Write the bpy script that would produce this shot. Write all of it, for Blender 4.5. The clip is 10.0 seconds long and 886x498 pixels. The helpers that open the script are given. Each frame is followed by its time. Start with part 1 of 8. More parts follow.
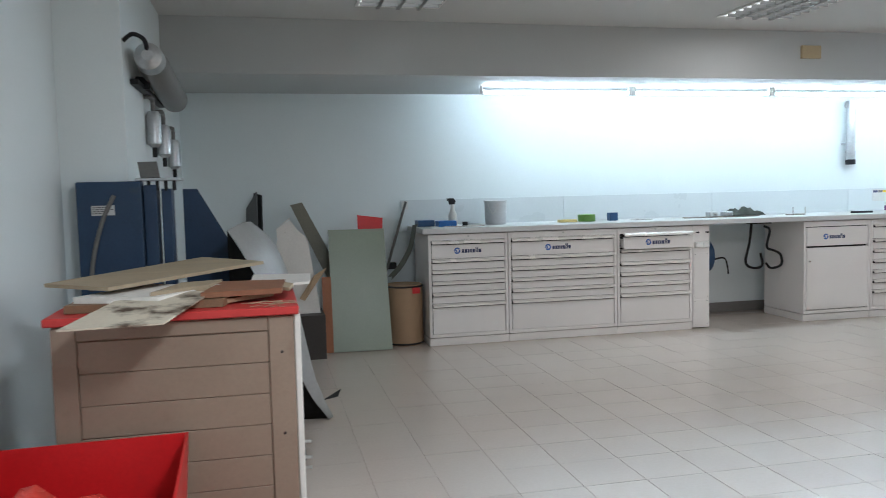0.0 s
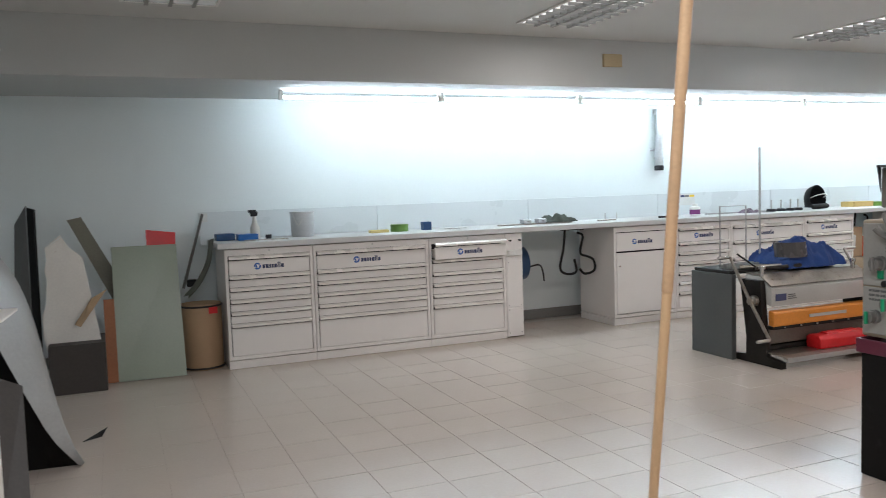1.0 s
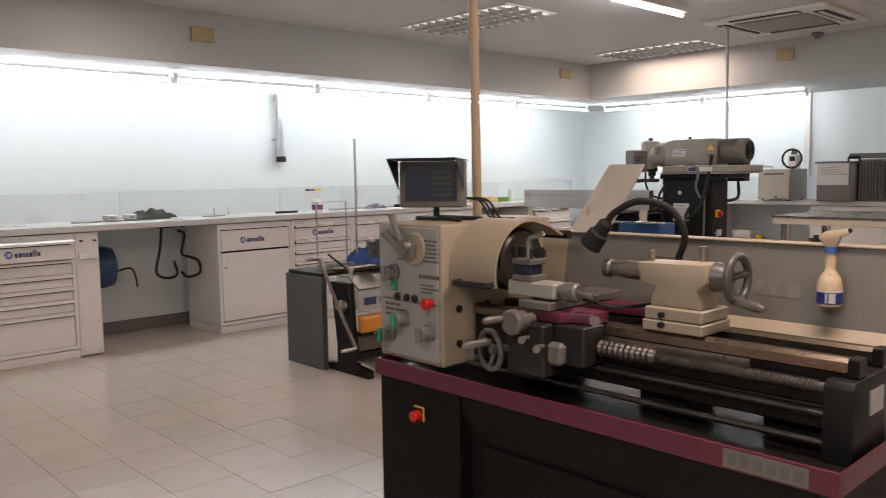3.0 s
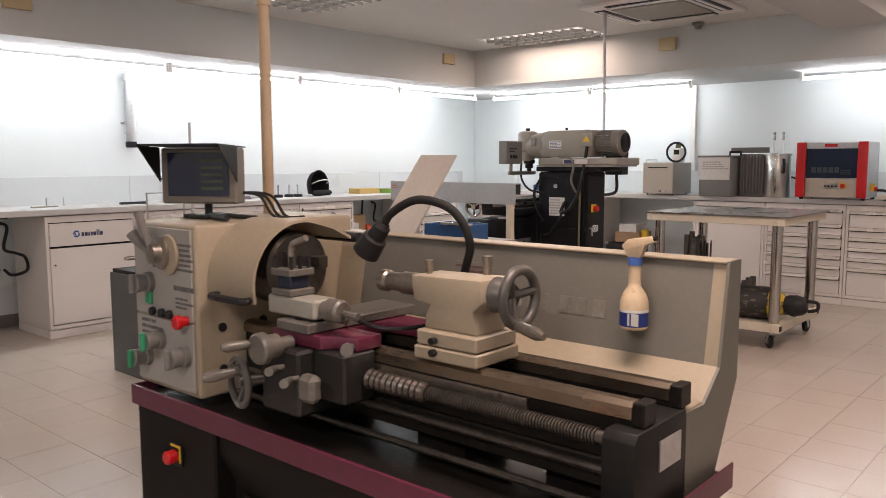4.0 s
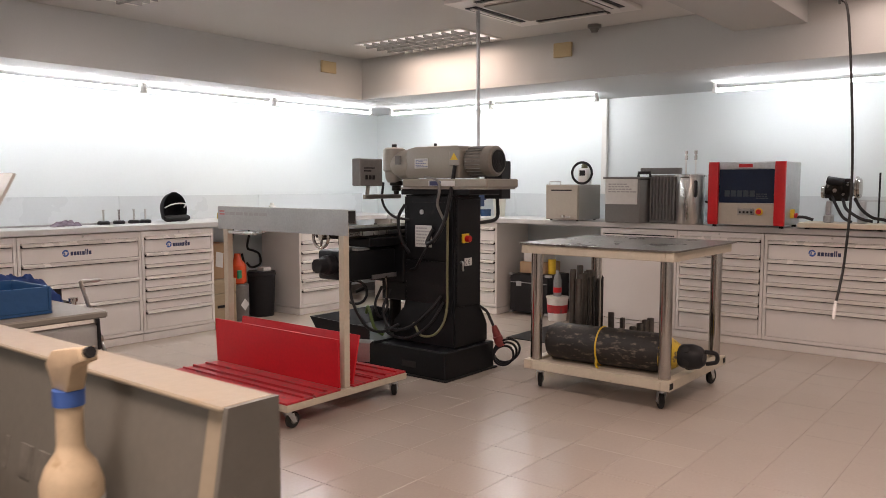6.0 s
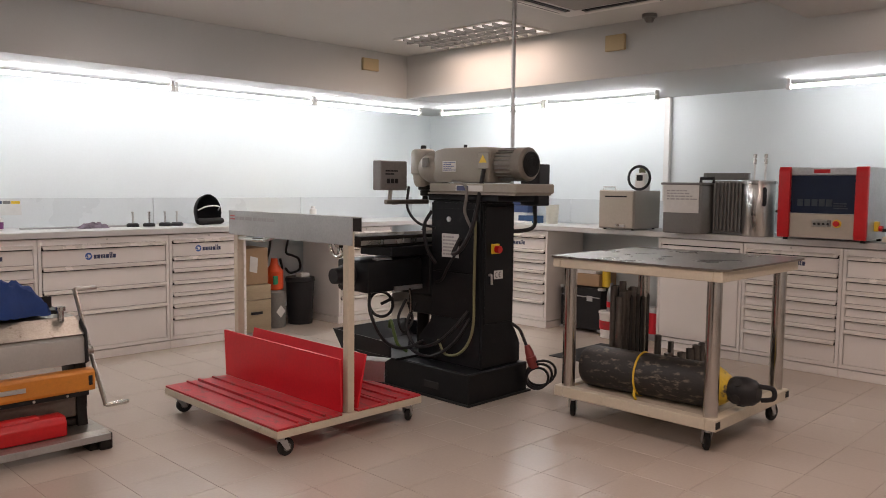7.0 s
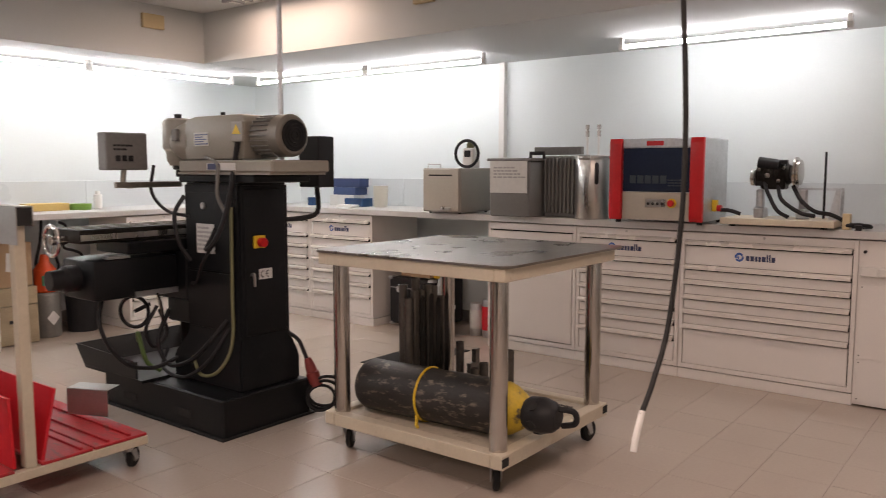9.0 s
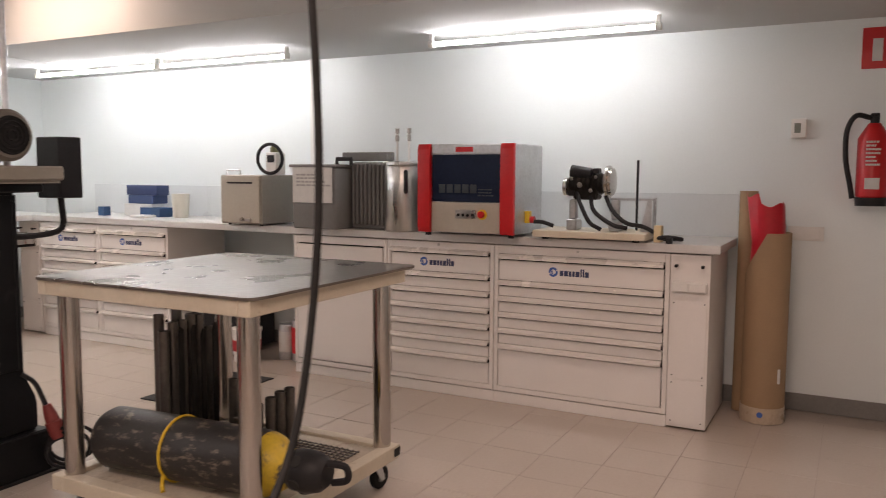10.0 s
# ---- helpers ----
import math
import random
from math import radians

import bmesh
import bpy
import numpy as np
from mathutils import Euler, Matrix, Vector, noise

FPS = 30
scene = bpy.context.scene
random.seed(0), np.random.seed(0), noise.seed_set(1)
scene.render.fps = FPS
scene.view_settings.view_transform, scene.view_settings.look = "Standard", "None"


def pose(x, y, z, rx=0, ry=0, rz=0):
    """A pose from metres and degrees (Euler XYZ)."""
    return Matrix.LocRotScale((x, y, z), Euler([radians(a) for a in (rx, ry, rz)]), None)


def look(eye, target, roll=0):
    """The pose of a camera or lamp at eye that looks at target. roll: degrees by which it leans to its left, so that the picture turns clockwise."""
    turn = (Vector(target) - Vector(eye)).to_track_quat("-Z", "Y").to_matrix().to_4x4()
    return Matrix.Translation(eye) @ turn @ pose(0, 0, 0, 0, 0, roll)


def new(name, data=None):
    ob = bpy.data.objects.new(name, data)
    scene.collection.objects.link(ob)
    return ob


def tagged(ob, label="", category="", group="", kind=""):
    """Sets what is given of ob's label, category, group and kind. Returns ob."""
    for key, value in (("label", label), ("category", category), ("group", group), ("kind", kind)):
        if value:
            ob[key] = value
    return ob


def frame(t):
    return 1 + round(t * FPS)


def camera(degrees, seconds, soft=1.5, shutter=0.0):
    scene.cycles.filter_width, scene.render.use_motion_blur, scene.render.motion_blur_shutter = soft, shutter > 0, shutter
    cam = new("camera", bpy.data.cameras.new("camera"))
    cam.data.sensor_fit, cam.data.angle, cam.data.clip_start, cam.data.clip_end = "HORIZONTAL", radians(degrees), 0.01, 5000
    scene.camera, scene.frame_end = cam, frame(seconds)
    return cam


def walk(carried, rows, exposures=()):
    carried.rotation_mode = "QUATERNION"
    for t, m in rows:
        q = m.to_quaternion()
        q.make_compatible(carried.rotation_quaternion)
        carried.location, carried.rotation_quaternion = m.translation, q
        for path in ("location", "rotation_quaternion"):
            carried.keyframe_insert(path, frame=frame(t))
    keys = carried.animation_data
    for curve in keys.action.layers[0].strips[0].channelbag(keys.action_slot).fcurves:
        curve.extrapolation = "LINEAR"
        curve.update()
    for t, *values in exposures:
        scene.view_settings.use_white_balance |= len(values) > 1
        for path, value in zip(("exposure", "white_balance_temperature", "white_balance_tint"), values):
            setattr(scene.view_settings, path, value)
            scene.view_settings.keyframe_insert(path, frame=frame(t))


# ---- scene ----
cam = camera(58.6, 10.0, soft=0.8, shutter=0.2)
PATH = [
    (0, (0.072, 0.101, 1.320), (0.513, 2.046, 1.171), -1.3),
    (0.5, (0.394, 0.211, 1.334), (0.969, 2.121, 1.182), -0.4),
    (1, (0.644, 0.251, 1.364), (1.406, 2.094, 1.213), -1.9),
    (1.5, (0.916, 0.271, 1.358), (1.763, 2.078, 1.228), -0.9),
    (2, (1.208, 0.363, 1.335), (2.235, 2.074, 1.196), 0.0),
    (2.5, (1.508, 0.400, 1.345), (2.727, 1.977, 1.183), -0.8),
    (4, (2.486, 0.398, 1.346), (3.990, 1.698, 1.129), -0.1),
    (4.5, (2.828, 0.351, 1.339), (4.329, 1.656, 1.129), -0.6),
    (5, (3.121, 0.320, 1.345), (4.624, 1.627, 1.163), -0.3),
    (5.5, (3.482, 0.373, 1.345), (5.060, 1.591, 1.177), -0.4),
    (7, (4.440, 0.434, 1.366), (5.860, 1.834, 1.207), 0.6),
    (7.5, (4.728, 0.478, 1.352), (6.055, 1.964, 1.183), -0.5),
    (8, (5.012, 0.479, 1.368), (6.319, 1.982, 1.187), -0.6),
    (8.5, (5.332, 0.518, 1.355), (6.763, 1.902, 1.163), 0.4),
    (9, (5.633, 0.518, 1.346), (7.211, 1.730, 1.142), 0.0),
    (9.5, (5.949, 0.495, 1.345), (7.621, 1.575, 1.148), -0.6),
    (10, (6.276, 0.487, 1.365), (8.040, 1.409, 1.173), 0.3),
]
EXPOSURES = [(0.0, 0.45, 5450, 5), (1.0, 0.42, 5800, 8), (2.5, 0.05, 6450, 15), (4.5, 0.28, 6750, 21), (7.5, -0.06, 6800, 21), (10.0, 0.15, 7100, 24)]
walk(cam, [(t, look(eye, target, roll)) for t, eye, target, roll in PATH], EXPOSURES)

# world: a dim closed room, no daylight
world = bpy.data.worlds.new("world")
scene.world = world
world.use_nodes = True
world.node_tree.nodes["Background"].inputs[0].default_value = (0.6, 0.7, 0.8, 1)
world.node_tree.nodes["Background"].inputs[1].default_value = 0.01

TUBE_POWER = 45.0        # emission strength of the bare wall tubes
LAMP_WATTS = 62.0       # each ceiling luminaire


# ---- tools ----
def B():
    return bmesh.new()


def finish(bm, name, mat, smooth=32):
    bm.normal_update()
    me = bpy.data.meshes.new(name)
    bm.to_mesh(me)
    bm.free()
    if smooth:
        me.shade_smooth()
        me.set_sharp_from_angle(angle=radians(smooth))
    mats = mat if isinstance(mat, (list, tuple)) else [mat]
    for m in mats:
        me.materials.append(m)
    return me


def part(name, bm, mat, parent=None, label="", smooth=32):
    """Links a bmesh as one mesh object, under a thing or a part."""
    ob = new(name, finish(bm, name, mat, smooth))
    ob.parent = parent
    if label:
        ob["label"] = label
    return ob


def thing(name, label, category, m=None, group=""):
    ob = new(name)
    ob.empty_display_size = 0.1
    if m is not None:
        ob.matrix_world = m
    return tagged(ob, label, category, group)


def solo(name, bm, mat, label, category, group="", kind="", smooth=32):
    return tagged(part(name, bm, mat, None, "", smooth), label, category, group, kind)


def box(bm, x0, x1, y0, y1, z0, z1, r=0.0, seg=1, m=None):
    """A cuboid, with bevelled edges when r is given."""
    vs = [bm.verts.new(p) for p in ((x0, y0, z0), (x1, y0, z0), (x1, y1, z0), (x0, y1, z0),
                                    (x0, y0, z1), (x1, y0, z1), (x1, y1, z1), (x0, y1, z1))]
    fs = [bm.faces.new([vs[i] for i in q]) for q in ((3, 2, 1, 0), (4, 5, 6, 7), (0, 1, 5, 4), (1, 2, 6, 5), (2, 3, 7, 6), (3, 0, 4, 7))]
    if m is not None:
        bmesh.ops.transform(bm, matrix=m, verts=vs)
    if r > 0:
        es = list({e for f in fs for e in f.edges})
        bmesh.ops.bevel(bm, geom=es, offset=r, segments=seg, affect="EDGES", profile=0.5)
    return vs


def prism(bm, pts, axis, a0, a1, r=0.0):
    """A polygon of (u, v) pairs pushed along axis. x: (y, z); y: (x, z); z: (x, y)."""
    def at(u, v, a):
        return {"x": (a, u, v), "y": (u, a, v), "z": (u, v, a)}[axis]
    lo = [bm.verts.new(at(u, v, a0)) for u, v in pts]
    hi = [bm.verts.new(at(u, v, a1)) for u, v in pts]
    n = len(pts)
    fs = [bm.faces.new(lo), bm.faces.new(hi[::-1])]
    for i in range(n):
        j = (i + 1) % n
        fs.append(bm.faces.new((lo[j], lo[i], hi[i], hi[j])))
    bmesh.ops.recalc_face_normals(bm, faces=fs)
    if r > 0:
        bmesh.ops.bevel(bm, geom=list({e for f in fs for e in f.edges}), offset=r, segments=2, affect="EDGES", profile=0.5)
    return lo + hi


def lathe(bm, p0, p1, prof, seg=20):
    """A turned body along p0-p1; prof holds (share of the way, radius) pairs."""
    p0, p1 = Vector(p0), Vector(p1)
    q = (p1 - p0).to_track_quat("Z", "Y")
    rings = []
    for s, r in prof:
        c = p0.lerp(p1, s)
        rings.append([bm.verts.new(c + q @ Vector((r * math.cos(a), r * math.sin(a), 0)))
                      for a in (2 * math.pi * k / seg for k in range(seg))])
    for a, b in zip(rings, rings[1:]):
        for k in range(seg):
            bm.faces.new((a[k], a[(k + 1) % seg], b[(k + 1) % seg], b[k]))
    bm.faces.new(rings[0][::-1])
    bm.faces.new(rings[-1])


def cyl(bm, p0, p1, r, r1=None, seg=16, edge=0.0):
    r1 = r if r1 is None else r1
    L = (Vector(p1) - Vector(p0)).length
    if edge > 0:
        e = edge / L
        lathe(bm, p0, p1, [(0, r - edge), (e, r), (1 - e, r1), (1, r1 - edge)], seg)
    else:
        lathe(bm, p0, p1, [(0, r), (1, r1)], seg)


def smooth_path(pts, n=6):
    """A rounded line through the points (Catmull-Rom)."""
    P = [Vector(p) for p in pts]
    P = [P[0] * 2 - P[1]] + P + [P[-1] * 2 - P[-2]]
    out = []
    for i in range(1, len(P) - 2):
        a, b, c, d = P[i - 1:i + 3]
        for k in range(n):
            t = k / n
            out.append(0.5 * (2 * b + (c - a) * t + (2 * a - 5 * b + 4 * c - d) * t * t + (3 * b - a - 3 * c + d) * t ** 3))
    return out + [P[-2]]


def sweep(bm, pts, r, seg=8, n=6, flat=False):
    """A round bar or cable along the points."""
    path = [Vector(p) for p in pts] if flat else smooth_path(pts, n)
    rings, up = [], None
    for i, p in enumerate(path):
        d = (path[min(i + 1, len(path) - 1)] - path[max(i - 1, 0)]).normalized()
        if up is None:
            up = d.orthogonal().normalized()
        up = (up - d * up.dot(d)).normalized()
        side = d.cross(up)
        rad = r(i / (len(path) - 1)) if callable(r) else r
        rings.append([bm.verts.new(p + rad * (math.cos(a) * up + math.sin(a) * side)) for a in (2 * math.pi * k / seg for k in range(seg))])
    for a, b in zip(rings, rings[1:]):
        for k in range(seg):
            bm.faces.new((a[k], a[(k + 1) % seg], b[(k + 1) % seg], b[k]))
    bm.faces.new(rings[0][::-1])
    bm.faces.new(rings[-1])


def ring(bm, c, axis, R, r, seg=28, sub=8):
    """A torus round c, its axis given as a vector."""
    q = Vector(axis).to_track_quat("Z", "Y")
    c = Vector(c)
    rows = []
    for i in range(seg):
        a = 2 * math.pi * i / seg
        rows.append([bm.verts.new(c + q @ Vector(((R + r * math.cos(b)) * math.cos(a), (R + r * math.cos(b)) * math.sin(a), r * math.sin(b))))
                     for b in (2 * math.pi * k / sub for k in range(sub))])
    for i in range(seg):
        a, b = rows[i], rows[(i + 1) % seg]
        for k in range(sub):
            bm.faces.new((a[k], b[k], b[(k + 1) % sub], a[(k + 1) % sub]))


def sheet(bm, pts, thick=0.004):
    """A flat plate: a polygon in space given some thickness."""
    P = [Vector(p) for p in pts]
    n = (P[1] - P[0]).cross(P[-1] - P[0]).normalized() * thick
    lo, hi = [bm.verts.new(p) for p in P], [bm.verts.new(p + n) for p in P]
    fs = [bm.faces.new(lo[::-1]), bm.faces.new(hi)]
    for i in range(len(P)):
        j = (i + 1) % len(P)
        fs.append(bm.faces.new((lo[i], lo[j], hi[j], hi[i])))
    bmesh.ops.recalc_face_normals(bm, faces=fs)


def strip(bm, A, C, thick):
    """A bowed sheet between two edge curves of as many points."""
    rows = [[bm.verts.new(Vector(p) + Vector(o)) for p in (a, tuple(0.5 * (Vector(a) + Vector(c)) + Vector((0.02, -0.02, 0.02))), c)] for o in ((0, 0, 0), thick) for a, c in zip(A, C)]
    n = len(A)
    for k in range(n - 1):
        for q in (0, 1):
            bm.faces.new((rows[k][q], rows[k][q + 1], rows[k + 1][q + 1], rows[k + 1][q]))
            bm.faces.new((rows[n + k][q], rows[n + k + 1][q], rows[n + k + 1][q + 1], rows[n + k][q + 1]))
        for q in (0, 2):
            bm.faces.new((rows[k][q], rows[k + 1][q], rows[n + k + 1][q], rows[n + k][q]))
    for k in (0, n - 1):
        for q in (0, 1):
            bm.faces.new((rows[k][q], rows[k][q + 1], rows[n + k][q + 1], rows[n + k][q]))
    bmesh.ops.recalc_face_normals(bm, faces=list(bm.faces))


def arc(ps, n=14):
    """A smooth curve through a few points."""
    P = [Vector(p) for p in ps]
    P = [2 * P[0] - P[1]] + P + [2 * P[-1] - P[-2]]
    out = []
    for k in range(n + 1):
        u = k / n * (len(P) - 3)
        i = min(int(u), len(P) - 4)
        t = u - i
        a, c, d, e = P[i:i + 4]
        out.append(0.5 * (2 * c + (d - a) * t + (2 * a - 5 * c + 4 * d - e) * t * t + (3 * c - a - 3 * d + e) * t ** 3))
    return out


# ---- materials ----
def surf(name, col, rough=0.5, metal=0.0, var=0.08, big=1.5, fine=60.0, bump=0.02, dirt=None, dirt_at=0.62, coat=0.0, spread=0.12, piece=0.0, stretch=(1, 1, 1), room=False):
    """Paint, metal, wood or stone: two sizes of mottling, fine relief, patches of dirt or wear."""
    m = bpy.data.materials.new(name)
    m.use_nodes = True
    nt = m.node_tree
    N, L = nt.nodes, nt.links
    bsdf = N["Principled BSDF"]
    co = N.new("ShaderNodeTexCoord")
    mp = N.new("ShaderNodeMapping")
    mp.inputs["Scale"].default_value = stretch
    L.new(N.new("ShaderNodeNewGeometry").outputs["Position"] if room else co.outputs["Object"], mp.inputs["Vector"])

    def noisy(scale, detail=4.0):
        n = N.new("ShaderNodeTexNoise")
        n.inputs["Scale"].default_value, n.inputs["Detail"].default_value, n.inputs["Roughness"].default_value = scale, detail, 0.6
        L.new(mp.outputs[0], n.inputs["Vector"])
        return n
    a, b = noisy(big), noisy(fine, 3.0)
    dark = tuple(c * (1 - 2.2 * var) for c in col)
    lite = tuple(min(1, c * (1 + 1.6 * var)) for c in col)

    def mix(f, u, v):
        k = N.new("ShaderNodeMix")
        k.data_type = "RGBA"
        for sock, val in ((0, f), (6, u), (7, v)):
            if isinstance(val, tuple):
                k.inputs[sock].default_value = (*val[:3], 1)
            elif isinstance(val, float):
                k.inputs[sock].default_value = val
            else:
                L.new(val, k.inputs[sock])
        return k.outputs[2]
    blend = N.new("ShaderNodeMath")
    blend.operation = "MULTIPLY_ADD"
    L.new(b.outputs[0], blend.inputs[0])
    blend.inputs[1].default_value = 0.4
    half = N.new("ShaderNodeMath")
    half.operation = "MULTIPLY"
    half.inputs[1].default_value = 0.6
    L.new(a.outputs[0], half.inputs[0])
    L.new(half.outputs[0], blend.inputs[2])
    tone = N.new("ShaderNodeMapRange")
    tone.inputs[1].default_value, tone.inputs[2].default_value = 0.3, 0.7
    L.new(blend.outputs[0], tone.inputs[0])
    out = mix(tone.outputs[0], dark, lite)
    if piece:
        info = N.new("ShaderNodeObjectInfo")
        span = N.new("ShaderNodeMapRange")
        span.inputs[3].default_value, span.inputs[4].default_value = 1 - piece, 1 + piece
        L.new(info.outputs["Random"], span.inputs[0])
        sc = N.new("ShaderNodeVectorMath")
        sc.operation = "SCALE"
        L.new(out, sc.inputs[0])
        L.new(span.outputs[0], sc.inputs["Scale"])
        out = sc.outputs[0]
    if dirt is not None:
        d = noisy(big * 3.1, 8.0)
        edge = N.new("ShaderNodeMapRange")
        edge.inputs[1].default_value, edge.inputs[2].default_value = dirt_at, dirt_at + 0.12
        L.new(d.outputs[0], edge.inputs[0])
        out = mix(edge.outputs[0], out, dirt)
    L.new(out, bsdf.inputs["Base Color"])
    rr = N.new("ShaderNodeMapRange")
    rr.inputs[3].default_value, rr.inputs[4].default_value = max(0.03, rough - spread), min(1, rough + spread)
    L.new(a.outputs[0], rr.inputs[0])
    L.new(rr.outputs[0], bsdf.inputs["Roughness"])
    bsdf.inputs["Metallic"].default_value = metal
    bsdf.inputs["Coat Weight"].default_value = coat
    if bump:
        bp = N.new("ShaderNodeBump")
        bp.inputs["Strength"].default_value, bp.inputs["Distance"].default_value = min(1, bump * 10), 0.003
        L.new(b.outputs[0], bp.inputs["Height"])
        L.new(bp.outputs[0], bsdf.inputs["Normal"])
    return m


def glow(name, col, strength):
    m = bpy.data.materials.new(name)
    m.use_nodes = True
    b = m.node_tree.nodes["Principled BSDF"]
    b.inputs["Base Color"].default_value = (0.8, 0.8, 0.8, 1)
    b.inputs["Emission Color"].default_value = (*col, 1)
    b.inputs["Emission Strength"].default_value = strength
    return m


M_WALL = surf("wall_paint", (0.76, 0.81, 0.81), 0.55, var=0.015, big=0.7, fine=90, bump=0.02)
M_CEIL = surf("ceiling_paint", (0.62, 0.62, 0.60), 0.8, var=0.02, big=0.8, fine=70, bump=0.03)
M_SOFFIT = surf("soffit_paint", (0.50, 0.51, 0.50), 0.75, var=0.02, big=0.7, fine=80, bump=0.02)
M_GROUT = surf("grout", (0.33, 0.285, 0.25), 0.85, var=0.12, big=2, fine=120)
M_TILE = surf("floor_tile", (0.50, 0.435, 0.38), 0.19, var=0.03, big=0.8, fine=60, bump=0.003, piece=0.025, spread=0.025, room=True)
M_BASE = surf("skirting_tile", (0.20, 0.19, 0.18), 0.4, var=0.08)
M_CAB = surf("cabinet_enamel", (0.80, 0.77, 0.74), 0.38, var=0.02, big=2, fine=150, bump=0.006, spread=0.06)
M_RAIL = surf("drawer_rail", (0.82, 0.79, 0.75), 0.25, metal=0.15, var=0.02, big=3, fine=140, bump=0.0)
# near-black stand-in for the shade inside gaps, slots and open ends
M_SHADOW = surf("painted_shade", (0.03, 0.03, 0.03), 0.8, var=0.1)
M_TOP = surf("worktop_laminate", (0.50, 0.50, 0.49), 0.35, var=0.03, big=2.5, fine=120, bump=0.006, dirt=(0.40, 0.40, 0.39), dirt_at=0.66)
M_BAND = surf("edge_band_plastic", (0.58, 0.58, 0.57), 0.4, var=0.03)
M_UPST = surf("upstand_panel", (0.62, 0.66, 0.67), 0.3, var=0.02)
M_WHITE = surf("white_plastic", (0.75, 0.74, 0.71), 0.4, var=0.02, fine=90, bump=0.004)
M_CREAMP = surf("cream_plastic", (0.62, 0.50, 0.30), 0.5, var=0.05)
M_GALV = surf("galvanised_steel", (0.55, 0.56, 0.57), 0.35, metal=0.85, var=0.1, big=8, fine=60)
M_STEEL = surf("brushed_steel", (0.55, 0.54, 0.52), 0.28, metal=1.0, var=0.08, big=5, fine=120, stretch=(1, 1, 0.1))
M_CHROME = surf("chromed_steel", (0.50, 0.47, 0.44), 0.17, metal=1.0, var=0.04, big=9, fine=60, bump=0.0, spread=0.05)
M_BLACK = surf("black_plastic", (0.022, 0.022, 0.024), 0.42, var=0.12, fine=120)
M_RUBBER = surf("black_rubber", (0.02, 0.02, 0.02), 0.65, var=0.15)
M_LOGO_BLUE = surf("blue_print", (0.05, 0.13, 0.42), 0.5, var=0.03, bump=0.0)
M_LOGO_DARK = surf("dark_print", (0.04, 0.05, 0.12), 0.5, var=0.03, bump=0.0)
M_TUBE = glow("lit_tube", (0.90, 0.98, 1.0), TUBE_POWER)
def matte(level, *mats):
    """Dull, dusty paint: less sheen than a clean plastic."""
    for m in mats:
        m.node_tree.nodes["Principled BSDF"].inputs["Specular IOR Level"].default_value = level


matte(0.2, M_RUBBER, M_SHADOW, M_BLACK)
M_LOUVRE = surf("louvre_aluminium", (0.26, 0.26, 0.25), 0.4, metal=0.3, var=0.04)


# ---- room ----
XW, XW2, YJ, YN, XE, YS, ZC, ZS = -0.93, -0.605, 4.49, 7.36, 11.22, -2.6, 2.62, 2.21
YF, XF = 6.177, 9.737          # faces of the two soffits


def structure(name, bm, mat, label, smooth=0):
    return solo(name, bm, mat, label, name.split("_")[0], kind="structure", smooth=smooth)


b = B()
box(b, XW - 0.2, XE + 0.2, YS - 0.2, YN + 0.2, -0.2, -0.0025)
floor_ob = structure("floor", b, M_GROUT, "grey-beige ceramic tiled workshop floor with dark joints")
b = B()
box(b, XW - 0.2, XE + 0.2, YN, YN + 0.2, 0, ZC)
structure("wall_north", b, M_WALL, "pale blue-white painted wall above the workbench")
b = B()
box(b, XW - 0.2, XW, YS, YJ, 0, ZC)
box(b, XW - 0.2, XW2, YJ, YN, 0, ZC)
structure("wall_west", b, M_WALL, "white painted wall with a projecting pier")
b = B()
box(b, XE, XE + 0.2, YS - 0.2, YN, 0, ZC)
structure("wall_east", b, M_WALL, "pale painted wall behind the second workbench")
b = B()
box(b, XW - 0.2, XE, YS - 0.2, YS, 0, ZC)
structure("wall_south", b, M_WALL, "plain painted wall closing the workshop")
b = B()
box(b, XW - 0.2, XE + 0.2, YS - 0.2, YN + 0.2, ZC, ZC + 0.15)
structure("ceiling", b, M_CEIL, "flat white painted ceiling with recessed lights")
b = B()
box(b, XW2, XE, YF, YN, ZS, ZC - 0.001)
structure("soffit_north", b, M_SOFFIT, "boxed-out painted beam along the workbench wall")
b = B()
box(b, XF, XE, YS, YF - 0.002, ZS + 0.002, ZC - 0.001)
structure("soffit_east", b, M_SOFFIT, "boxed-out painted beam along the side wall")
b = B()
box(b, XW2, XE, YN - 0.012, YN, 0, 0.1, 0.002)
structure("baseboard_north", b, M_BASE, "dark grey tile skirting")
b = B()
box(b, XE - 0.012, XE, YS, YN - 0.013, 0, 0.1, 0.002)
structure("baseboard_east", b, M_BASE, "dark grey tile skirting")
b = B()
box(b, XE - 0.05, XE, 4.135, 4.19, 1.0, ZS, 0.004)
solo("cable_trunking", b, M_WHITE, "narrow white cable trunking running up the wall", "trunking")


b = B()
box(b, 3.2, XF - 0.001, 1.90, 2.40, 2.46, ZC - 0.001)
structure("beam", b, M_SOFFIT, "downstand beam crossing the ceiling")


# ceiling luminaires: recessed boxes with a louvre grid
M_LENS = glow("luminaire_inside", (1.0, 0.93, 0.84), 0.9)
M_OFF = surf("luminaire_reflector", (0.62, 0.60, 0.56), 0.25, metal=0.6, var=0.04)


